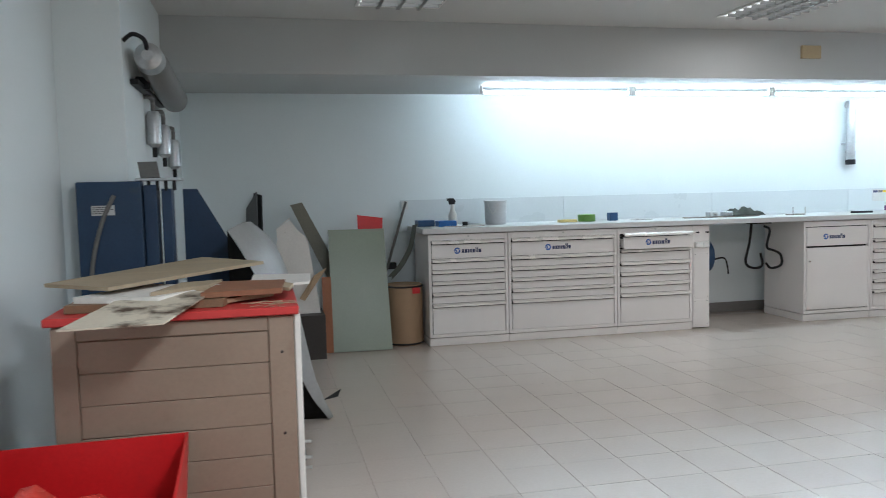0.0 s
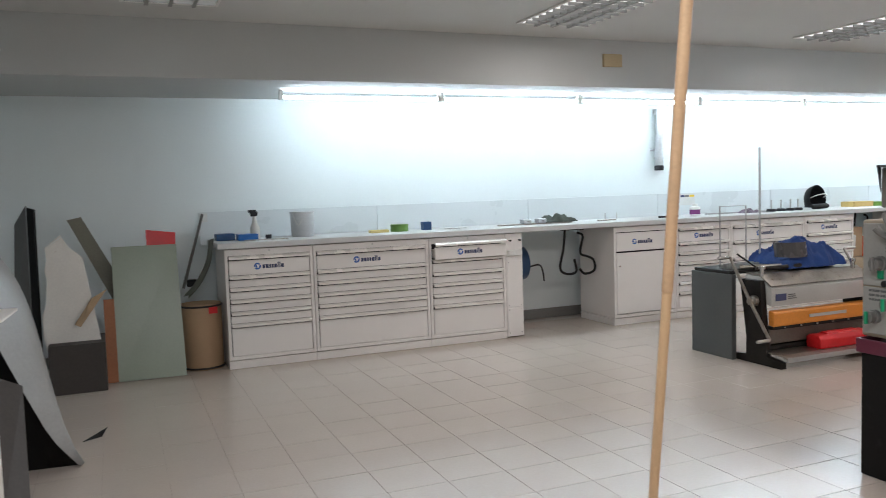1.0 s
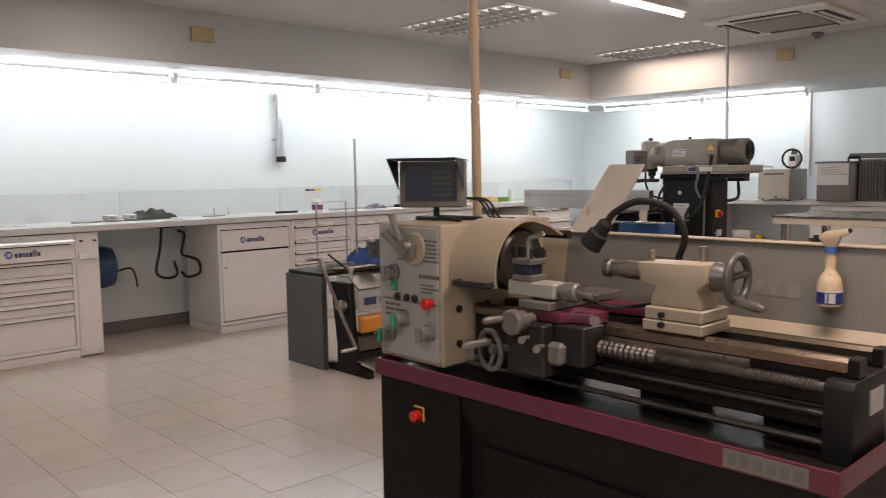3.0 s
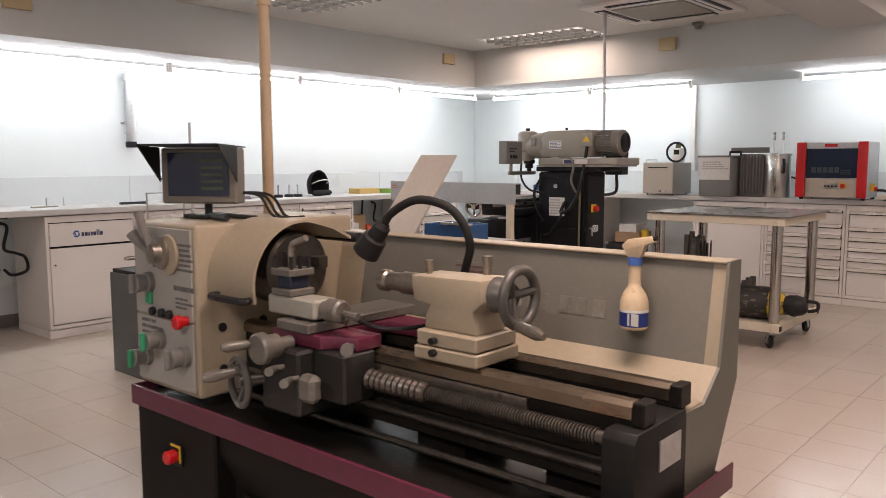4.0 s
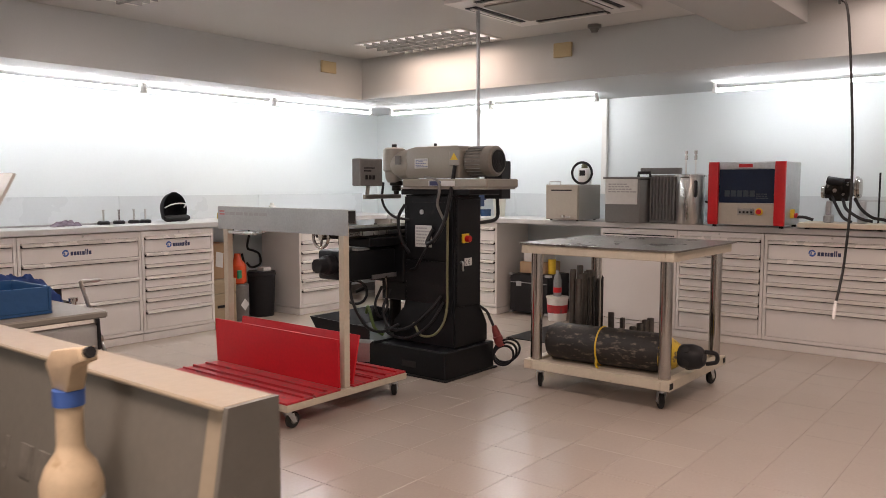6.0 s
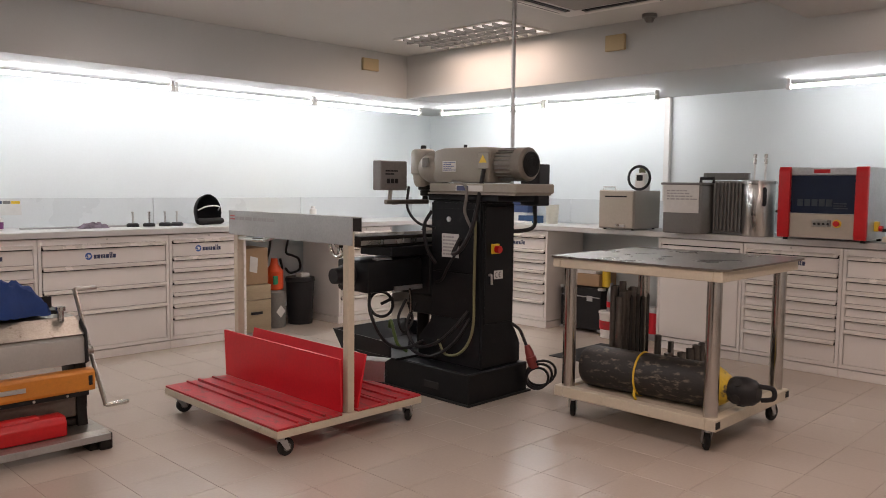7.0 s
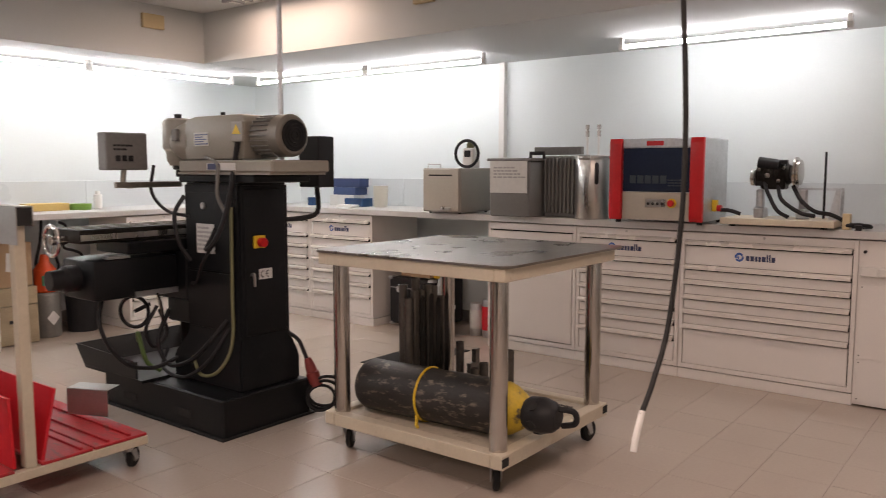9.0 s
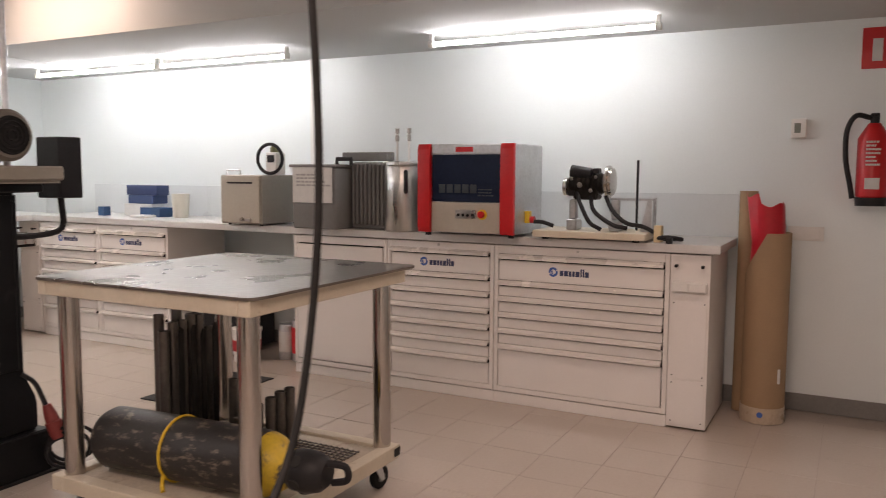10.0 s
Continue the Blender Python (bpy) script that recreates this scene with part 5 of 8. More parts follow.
wp("band", b, M_YELLOW, GC, "yellow strap band")
b = B()
sweep(b, [(8.335, 2.74, 0.25), (8.315, 2.73, 0.20), (8.30, 2.71, 0.184)], 0.008, 8)
wp("band_tail", b, M_YELLOW, GC)
b = B()
c = cy0.lerp(cy1, 1.12)
d = (cy1 - cy0).normalized()
lathe(b, c - d * 0.07, c + d * 0.09, [(0, 0.055), (0.2, 0.074), (0.55, 0.078), (0.85, 0.066), (1, 0.045)], 24)
cap = wp("valve_cap", b, M_BLACK, GC, "black valve guard with holes")
# cap is closed; black discs paint the shade inside its holes
for a in (2.4, 3.5, 4.6):
    b = B()
    o = Vector((math.cos(a) * 0.077, 0, math.sin(a) * 0.077))
    cyl(b, c + o * 0.95, c + o * 1.03, 0.021, seg=14)
    wp("guard_hole", b, M_SHADOW, cap, "black disc painted as shade in a round opening")
b = B()
sweep(b, [c + d * 0.09 + Vector((0, 0, 0.04)), c + d * 0.15 + Vector((0.02, 0, 0.03)), c + d * 0.15 + Vector((0.03, 0, -0.02)), c + d * 0.09 + Vector((0.03, 0, -0.04))], 0.013, 10)
wp("guard_loop", b, M_BLACK, cap)
# tubes, angle offcuts, mesh on the deck
M_TUBE_STEEL = surf("mill_scale_tube", (0.17, 0.155, 0.14), 0.4, metal=0.8, var=0.15, big=6, fine=60)
k = 0
for x, y, h, r in ((8.62, 3.03, 0.52, 0.022), (8.67, 3.03, 0.55, 0.022), (8.72, 3.03, 0.55, 0.022), (8.77, 3.03, 0.57, 0.022), (8.82, 3.03, 0.56, 0.022), (8.87, 3.02, 0.5, 0.022), (8.65, 3.09, 0.58, 0.022), (8.75, 3.09, 0.60, 0.022), (8.85, 3.09, 0.55, 0.022),
                   (8.55, 2.98, 0.16, 0.028), (8.80, 2.75, 0.17, 0.024), (8.85, 2.73, 0.19, 0.024), (8.90, 2.70, 0.21, 0.024), (8.94, 2.68, 0.23, 0.024), (8.98, 2.66, 0.24, 0.024), (8.92, 2.93, 0.26, 0.022)):
    b = B()
    n = 16
    for ra, rb in ((r, r - 0.003),):
        o0 = [b.verts.new((x + ra * math.cos(2 * math.pi * q / n), y + ra * math.sin(2 * math.pi * q / n), 0.1805)) for q in range(n)]
        o1 = [b.verts.new((x + ra * math.cos(2 * math.pi * q / n), y + ra * math.sin(2 * math.pi * q / n), 0.18 + h)) for q in range(n)]
        i1 = [b.verts.new((x + rb * math.cos(2 * math.pi * q / n), y + rb * math.sin(2 * math.pi * q / n), 0.18 + h)) for q in range(n)]
        i0 = [b.verts.new((x + rb * math.cos(2 * math.pi * q / n), y + rb * math.sin(2 * math.pi * q / n), 0.1805)) for q in range(n)]
        for q in range(n):
            p = (q + 1) % n
            b.faces.new((o0[q], o0[p], o1[p], o1[q]))
            b.faces.new((o1[q], o1[p], i1[p], i1[q]))
            b.faces.new((i0[p], i0[q], i1[q], i1[p]))
    solo("steel_tube", b, M_TUBE_STEEL, "cut length of dark steel tube standing on the trolley", "steel tube", "tube offcuts on the trolley")
rnd = random.Random(12)
for k in range(1, 8, 2):
    b = B()
    x, h = 8.61 + 0.033 * k, 0.50 + 0.05 * rnd.random()
    prism(b, [(x, 0.1805), (x + 0.03, 0.1805), (x + 0.03, 0.18 + h), (x + 0.012, 0.18 + h + 0.02 * rnd.random()), (x, 0.18 + h - 0.02)], "y", 2.965 + 0.004 * (k % 3), 2.969 + 0.004 * (k % 3))
    solo("flat_bar", b, M_OILY, "dark flat steel bar standing among the tubes", "flat bar", "tube offcuts on the trolley", smooth=0)
b = B()
prism(b, [(8.78, 0.1805), (9.0, 0.1805), (9.0, 0.40), (8.965, 0.40), (8.965, 0.33), (8.92, 0.33), (8.92, 0.28), (8.87, 0.28), (8.87, 0.235), (8.78, 0.235)], "y", 2.86, 2.885, 0.001)
solo("stepped_offcut", b, M_TUBE_STEEL, "grey stepped steel offcut standing on the trolley", "offcut", smooth=0)
b = B()
for a in range(12):
    box(b, 8.70 + 0.026 * a, 8.705 + 0.026 * a, 2.30, 2.62, 0.184, 0.188)
for a in range(12):
    box(b, 8.70, 8.99, 2.30 + 0.028 * a, 2.305 + 0.028 * a, 0.1885, 0.192)
solo("wire_mesh", b, M_TUBE_STEEL, "piece of dark welded wire mesh lying on the deck", "wire mesh", smooth=0)

# aluminium-topped sheet cart with red boards
CX0, CX1, CY0, CY1 = 6.575, 7.56, 3.67, 4.86
RC = base_thing("sheet_cart", "cream steel sheet cart with red boards and an aluminium top panel", "cart", 7.06, 4.26)
ring_frame(RC, CX0, CX1, CY0, CY1, 0.112, 0.15, 0.045, M_CREAMF)
for y in (CY0 + 0.045, CY1 - 0.045):
    b = B()
    box(b, 7.035, 7.08, y - 0.022, y + 0.022, 0.1505, 1.19, 0.003)
    wp("post", b, M_CREAMF, RC, "cream square post")
for x in (CX0 + 0.06, CX1 - 0.06):
    for y in (CY0 + 0.06, CY1 - 0.06):
        castor(RC, x, y, 0.112, 0.046, random.uniform(-1, 1))
for x0, x1 in ((CX0 + 0.004, CX0 + 0.20), (CX0 + 0.21, CX0 + 0.41), (CX0 + 0.515, CX0 + 0.73), (CX0 + 0.74, CX1 - 0.004)):
    b = B()
    box(b, x0, x1, CY0 + 0.005, CY1 - 0.005, 0.151, 0.163, 0.002)
    wp("deck_board", b, M_REDW, RC, "worn red deck board")
for x in (CX0 + 0.13, CX0 + 0.205, CX0 + 0.30, CX0 + 0.68, CX0 + 0.80, CX0 + 0.9):
    b = B()
    box(b, x, x + 0.012, CY0 + 0.02, CY1 - 0.02, 0.1635, 0.175, 0.001)
    wp("deck_batten", b, M_REDW, RC, "thin red batten")
b = B()
sheet(b, [(6.985, CY0 + 0.02, 0.164), (6.985, CY1 - 0.0, 0.164), (6.975, CY1, 0.45), (6.975, CY0 + 0.02, 0.45)], 0.012)
wp("red_board", b, M_REDP, RC, "bright red upright board", 0)
b = B()
sheet(b, [(7.10, CY0 + 0.03, 0.164), (7.10, CY1 - 0.05, 0.164), (7.16, CY1 - 0.05, 0.45), (7.16, CY0 + 0.03, 0.45)], 0.012)
wp("red_board", b, M_REDP, RC, "bright red upright board", 0)
b = B()
box(b, 7.028, 7.032, CY0 - 0.02, CY1 + 0.02, 1.05, 1.195)
box(b, 7.028, 7.095, CY0 - 0.02, CY1 + 0.02, 1.1955, 1.20)
box(b, 7.091, 7.095, CY0 - 0.02, CY1 + 0.02, 1.12, 1.195)
tp = wp("top_panel", b, M_ALU, RC, "folded aluminium top panel with faded print", 0)
# posts are solid; black patches stand for the shade in their hollow tops
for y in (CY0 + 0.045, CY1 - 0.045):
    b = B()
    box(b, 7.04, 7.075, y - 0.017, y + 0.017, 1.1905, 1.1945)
    wp("post_end", b, M_SHADOW, RC, "black patch painted as shade in the square post's open end")
# black sheet across the panel's end in place of the shade within
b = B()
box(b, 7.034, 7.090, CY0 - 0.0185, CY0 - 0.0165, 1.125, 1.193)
wp("panel_opening", b, M_SHADOW, RC, "black sheet painted as shade in the folded panel's open end")
b = B()
bars(b, 7.0275, 4.80, 4.30, 1.135, 1.175, 1, seed=31, off=0.001, fill=1.0)
wp("faded_print", b, surf("faded_grey_print", (0.36, 0.34, 0.33), 0.5, var=0.1), tp, "faded grey print bars", 0)
b = B()
bars(b, 7.0275, 4.86, 4.80, 1.14, 1.178, 2, seed=32, off=0.001, fill=1.0)
wp("faded_mark", b, surf("faded_red_mark", (0.50, 0.12, 0.12), 0.5, var=0.1), tp, "faded red mark", 0)
b = B()
sweep(b, [(7.05, CY1 - 0.07, 1.03), (7.07, CY1 - 0.3, 1.03), (7.10, CY1 - 0.42, 1.06)], 0.012, 10)
wp("rail_bar", b, M_STEEL, RC)
b = B()
sheet(b, [(7.46, 4.186, 0.176), (7.55, 3.985, 0.176), (7.55, 3.985, 0.30), (7.46, 4.186, 0.30)], 0.003)
sheet(b, [(7.46, 4.186, 0.30), (7.55, 3.985, 0.30), (7.63, 4.02, 0.305), (7.54, 4.22, 0.305)], 0.003)
solo("folded_sheet", b, M_ALU, "folded offcut of bright sheet metal resting on the cart", "metal sheet", smooth=0)


# ---- sheet rolling machine ----
M_DKG = surf("dark_green_grey_paint", (0.075, 0.08, 0.078), 0.5, var=0.08, big=2)
M_GREYP = surf("light_grey_paint", (0.42, 0.42, 0.40), 0.38, var=0.05, big=3)
RM = base_thing("sheet_rolling_machine", "grey and orange sheet-metal folding machine with hand cranks", "folding machine", 5.5, 4.85)
b = B()
box(b, 4.90, 4.945, 4.88, 5.33, 0, 0.65, 0.004)
box(b, 4.945, 5.02, 5.25, 5.33, 0, 0.65, 0.004)
wp("side_cabinet", b, M_DKG, RM, "dark grey-green side cabinet")
b = B()
box(b, 4.905, 6.02, 4.90, 5.30, 0.65, 0.675, 0.003)
wp("rear_table", b, M_MDARK, RM, "dark rear table")
for x in (4.96, 5.98):
    b = B()
    prism(b, [(4.46, 0.0), (4.95, 0.0), (4.95, 0.045), (4.80, 0.06), (4.80, 0.20), (4.86, 0.62), (4.66, 0.62), (4.62, 0.20), (4.60, 0.07), (4.46, 0.05)], "x", x, x + 0.05, 0.004)
    wp("end_frame", b, M_OILY, RM, "dark cast end frame")
b = B()
prism(b, [(4.60, 0.43), (4.86, 0.50), (4.86, 0.645), (4.72, 0.645), (4.60, 0.56)], "x", 5.012, 6.02, 0.004)
wp("upper_beam", b, M_GREYP, RM, "light grey upper beam")
b = B()
prism(b, [(4.61, 0.575), (4.73, 0.652), (4.86, 0.652), (4.86, 0.66), (4.72, 0.66), (4.60, 0.583)], "x", 5.012, 6.02)
wp("clamp_plate", b, M_WORN, RM, "worn steel clamping plate", 0)
b = B()
prism(b, [(4.58, 0.285), (4.63, 0.29), (4.63, 0.40), (4.585, 0.395), (4.575, 0.38), (4.575, 0.30)], "x", 5.012, 6.06, 0.003)
orr = wp("orange_beam", b, M_ORANGE, RM, "orange folding beam")
b = B()
box(b, 5.35, 5.72, 4.566, 4.5735, 0.33, 0.352)
wp("maker_plate", b, M_GREYP, orr, "pale maker plate")
b = B()
box(b, 5.012, 5.978, 4.62, 4.70, 0.15, 0.27, 0.006)
wp("lower_beam", b, surf("brown_grey_steel", (0.15, 0.125, 0.105), 0.4, metal=0.5, var=0.12), RM, "brownish steel lower beam")
b = B()
cyl(b, (5.0, 4.66, 0.115), (5.99, 4.66, 0.115), 0.028, seg=18)
wp("lower_roll", b, M_OILY, RM)
b = B()
prism(b, [(4.42, 0.085), (4.47, 0.10), (4.70, 0.10), (4.70, 0.09), (4.47, 0.088), (4.42, 0.07)], "x", 4.98, 6.07)
wp("front_shelf", b, M_WORN, RM, "worn steel front shelf", 0)
b = B()
box(b, 5.05, 5.15, 4.595, 4.6, 0.47, 0.52)
wp("label", b, M_LOGO_DARK, RM, "dark and yellow label")
b = B()
bars(b, 4.598, 5.17, 5.26, 0.473, 0.517, 3, axis="y", seed=41)
wp("label_print", b, M_GREYT, RM, "", 0)
# cranks
for x, s in ((4.955, -1), (6.035, 1)):
    b = B()
    lathe(b, (x, 4.70, 0.47), (x + s * 0.06, 4.70, 0.47), [(0, 0.04), (0.5, 0.04), (0.6, 0.028), (1, 0.025)], 18)
    hub = wp("crank_hub", b, M_WORN, RM)
    b = B()
    px = x + s * 0.05
    sweep(b, [(px, 4.70 + 0.20, 0.78), (px, 4.70, 0.47), (px, 4.70 - 0.19, 0.21)], 0.012, 8, flat=True)
    wp("crank_arm", b, M_WORN, hub, "worn steel crank arm")
    for dy, z in ((0.20, 0.78), (-0.19, 0.21)):
        b = B()
        lathe(b, (px, 4.70 + dy, z), (px + s * 0.12, 4.70 + dy, z), [(0, 0.008), (0.1, 0.013), (0.85, 0.013), (1, 0.009)], 12)
        wp("crank_grip", b, M_STEEL, hub)
b = B()
prism(b, [(4.66, 0.18), (4.70, 0.17), (4.76, 0.40), (4.78, 0.52), (4.72, 0.54), (4.67, 0.44)], "x", 6.031, 6.05, 0.004)
wp("side_lever", b, M_MDARK, RM)
for x in (5.02, 5.94):
    b = B()
    cyl(b, (x, 4.70, 0.645), (x, 4.70, 0.70), 0.016, seg=12)
    cyl(b, (x, 4.70, 0.70), (x, 4.70, 0.72), 0.024, seg=12)
    wp("clamp_screw", b, M_STEEL, RM)
b = B()
prism(b, [(4.572, 0.44), (4.615, 0.42), (4.66, 0.45), (4.70, 0.60), (4.66, 0.655), (4.585, 0.60)], "x", 6.0205, 6.0295, 0.002)
wp("beam_end_plate", b, M_BLACK, RM, "black plate closing the upper beam")
b = B()
prism(b, [(4.585, 0.262), (4.64, 0.262), (4.64, 0.286), (4.585, 0.286)], "x", 5.012, 6.03)
bs2 = wp("bolted_strip", b, M_MDARK, RM, "dark bolted strip under the orange beam", 0)
for k in range(6):
    b = B()
    cyl(b, (5.12 + 0.16 * k, 4.5845, 0.274), (5.12 + 0.16 * k, 4.578, 0.274), 0.007, seg=8)
    wp("bolt", b, M_STEEL, bs2)
# black patch on the solid beam, painting the shade of a slot
b = B()
box(b, 6.025, 6.045, 4.571, 4.5745, 0.315, 0.365, 0.001)
wp("beam_slot", b, M_SHADOW, orr, "black patch painted as shade in the beam's end slot")
b = B()
box(b, 4.98, 6.07, 4.412, 4.4195, 0.055, 0.09, 0.002)
wp("shelf_lip", b, M_ALU, RM, "bright rounded lip of the shelf")
b = B()
box(b, 6.02, 6.085, 4.43, 4.72, 0.0, 0.086, 0.006)
wp("shelf_foot", b, M_OILY, RM, "dark cast foot")
b = B()
box(b, 5.88, 5.885, 4.84, 4.90, 0.676, 0.76)
box(b, 5.885, 5.945, 4.84, 4.845, 0.70, 0.76)
wp("stop_angle", b, M_BLACK, RM, "black angle stop", 0)
# things on the machine
TBX = base_thing("tool_box", "dented red metal box lying on the machine's shelf", "tool box", 5.7, 4.54, 0.1)
b = B()
prism(b, [(4.475, 0.1015), (4.61, 0.1015), (4.61, 0.18), (4.59, 0.20), (4.50, 0.20), (4.478, 0.17)], "x", 5.36, 5.88, 0.008)
wp("box_body", b, M_RED, TBX)
b = B()
prism(b, [(4.50, 0.201), (4.58, 0.201), (4.56, 0.215), (4.52, 0.215)], "x", 5.46, 5.76, 0.003)
wp("lid_fold", b, M_RED, TBX)
b = B()
rows, rnd = [], random.Random(7)
nx, ny = 64, 36
for j in range(ny):
    row = []
    for i in range(nx):
        u, v = i / (nx - 1), j / (ny - 1)
        e = min(u, 1 - u, v, 1 - v) * 4
        f1, f2 = noise.noise(Vector((u * 3.1, v * 2.3, 1.7))), noise.noise(Vector((u * 5.5 + v * 3, v * 5 - u * 2, 4)))
        h = 0.15 * min(1, e) ** 0.4 * (0.9 + 0.6 * f1) + 0.10 * (0.5 - abs(f2)) * min(1, e) + 0.03 * (0.5 - abs(noise.noise(Vector((u * 12, v * 10, 2)))))
        row.append(b.verts.new((5.30 + 0.60 * u + 0.03 * noise.noise(Vector((u * 5, v * 5, 9))), 4.72 + 0.42 * v + 0.04 * noise.noise(Vector((u * 4, v * 4, 2))), 0.679 + max(0.002, h))))
    rows.append(row)
for j in range(ny - 1):
    for i in range(nx - 1):
        b.faces.new((rows[j][i], rows[j][i + 1], rows[j + 1][i + 1], rows[j + 1][i]))
ret = bmesh.ops.extrude_face_region(b, geom=list(b.faces))
for v in ret["geom"]:
    if isinstance(v, bmesh.types.BMVert):
        v.co.z = max(0.6765, v.co.z - 0.012)
bmesh.ops.recalc_face_normals(b, faces=list(b.faces))
solo("work_jacket", b, surf("blue_workwear_cloth", (0.015, 0.05, 0.20), 0.85, var=0.12, big=6, fine=200, bump=0.05), "crumpled dark blue work jacket thrown on the folding machine", "jacket", smooth=60)
VZ = base_thing("face_shield", "dark curved face shield lying on the jacket", "face shield", 5.38, 4.72, 0.80)
b = B()
n = 12
for k in range(n):
    a0, a1 = math.pi * (0.9 + 0.95 * k / n), math.pi * (0.9 + 0.95 * (k + 1) / n)
    q = [(5.40 + 0.12 * math.cos(a), 4.80 + 0.12 * math.sin(a)) for a in (a0, a1)]
    sheet(b, [(q[0][0], q[0][1], 0.765), (q[1][0], q[1][1], 0.765), (q[1][0] - 0.03, q[1][1] - 0.01, 0.88), (q[0][0] - 0.03, q[0][1] - 0.01, 0.88)], 0.003)
bmesh.ops.remove_doubles(b, verts=list(b.verts), dist=0.0012)
wp("visor", b, surf("smoked_visor", (0.09, 0.09, 0.095), 0.25, var=0.08), VZ, "", 60)
b = B()
for k, (p, q) in enumerate((((5.05, 4.95, 0.69), (5.35, 4.78, 0.70)), ((5.10, 5.02, 0.685), (5.45, 4.74, 0.69)), ((5.02, 4.78, 0.69), (5.42, 4.72, 0.70)))):
    cyl(b, p, q, 0.016, seg=10)
    solo(("steel_bar", "pipe_length", "steel_bar")[k], b, (M_WORN, M_OILY, M_OILY)[k], "loose dark steel bar lying on the folding machine", "steel bar")
    b = B()
b.free()
b = B()
cyl(b, (4.99, 4.92, 0.80), (5.10, 4.72, 0.64), 0.007, seg=8)
wp("release_lever", b, M_OILY, RM)
SR = base_thing("sheet_stand", "thin bright steel stop frame with a tall rod", "stop frame", 5.34, 5.1, 0.675)
b = B()
box(b, 5.333, 5.347, 5.04, 5.054, 0.676, 1.61, 0.002)
box(b, 5.30, 5.38, 5.02, 5.08, 0.6755, 0.69, 0.002)
wp("tall_rod", b, M_ALU, SR)
b = B()
sweep(b, [(5.15, 5.28, 0.676), (5.15, 5.28, 1.15), (5.42, 5.28, 1.15), (5.42, 5.28, 0.676)], 0.007, 8, flat=True)
wp("wire_frame", b, M_ALU, SR)
b = B()
for k in range(5):
    box(b, 5.0, 5.3, 4.98 + 0.03 * k, 4.99 + 0.03 * k, 0.676, 0.70 + 0.012 * (k % 2))
solo("aluminium_profiles", b, M_ALU, "small bundle of bright aluminium profiles", "metal profiles")


# ---- scrap corner ----
M_PINK = surf("beige_board_paint", (0.275, 0.205, 0.15), 0.5, var=0.05, big=3, fine=60, dirt=(0.24, 0.175, 0.125), dirt_at=0.62)
M_REDTOP = surf("red_linoleum", (0.52, 0.04, 0.035), 0.45, var=0.07, big=3, dirt=(0.33, 0.05, 0.04), dirt_at=0.62)
M_NAVY = surf("navy_sheet_paint", (0.018, 0.045, 0.10), 0.42, var=0.1, big=3, dirt=(0.03, 0.05, 0.08), dirt_at=0.62)
M_OFFW = surf("offwhite_board", (0.76, 0.73, 0.68), 0.5, var=0.05, big=3, dirt=(0.42, 0.37, 0.30), dirt_at=0.68)
M_CHIP = surf("chipboard", (0.42, 0.30, 0.18), 0.7, var=0.12, big=8, fine=160)
M_PLY = surf("plywood", (0.40, 0.32, 0.21), 0.6, var=0.1, big=3, fine=60, stretch=(0.3, 3, 3))
M_SAGE = surf("sage_green_board", (0.235, 0.27, 0.20), 0.32, var=0.04, big=2, fine=70, spread=0.06)
M_KRAFT = surf("kraft_cardboard", (0.36, 0.24, 0.14), 0.75, var=0.06, big=4, fine=120)
M_STAIN = surf("burnt_board", (0.62, 0.55, 0.43), 0.55, var=0.06, big=1.7, dirt=(0.07, 0.04, 0.02), dirt_at=0.47)

WC = base_thing("wooden_cabinet", "beige panelled wooden cabinet with a red top", "cabinet", -0.25, 3.3)
b = B()
box(b, -0.65, 0.165, 3.0, 3.62, 0.02, 0.885, 0.003)
wp("body", b, M_PINK, WC)
for x0, x1, z0, z1 in ((-0.65, -0.57, 0.02, 0.88), (0.075, 0.165, 0.02, 0.88), (-0.569, 0.074, 0.83, 0.88)):
    b = B()
    box(b, x0, x1, 2.985, 2.9995, z0, z1, 0.003)
    wp("frame_board", b, M_PINK, WC)
for k in range(7):
    b = B()
    box(b, -0.568, 0.073, 2.990, 2.9993, 0.03 + 0.114 * k, 0.1425 + 0.114 * k, 0.0025)
    wp("plank", b, M_PINK, WC)
b = B()
box(b, -0.67, 0.185, 2.965, 3.64, 0.886, 0.915, 0.004)
wp("red_top", b, M_REDTOP, WC, "worn red linoleum top")
b = B()
box(b, 0.167, 0.19, 3.005, 3.62, 0.03, 0.88, 0.003)
dr = wp("side_door", b, M_OFFW, WC, "off-white side door")
for z in (0.30, 0.40, 0.34):
    b = B()
    cyl(b, (0.19, 3.02, z), (0.215, 3.02, z), 0.007, seg=8)
    wp("bolt", b, M_STEEL, dr)
for z in (0.2, 0.45, 0.75):
    b = B()
    cyl(b, (0.12, 2.986, z), (0.12, 2.981, z), 0.005, seg=8)
    wp("nail_head", b, M_BLACK, WC)


def board(name, pts, thick, mat, label, cat="board"):
    b = B()
    sheet(b, pts, thick)
    return solo(name, b, mat, label, cat, smooth=0)


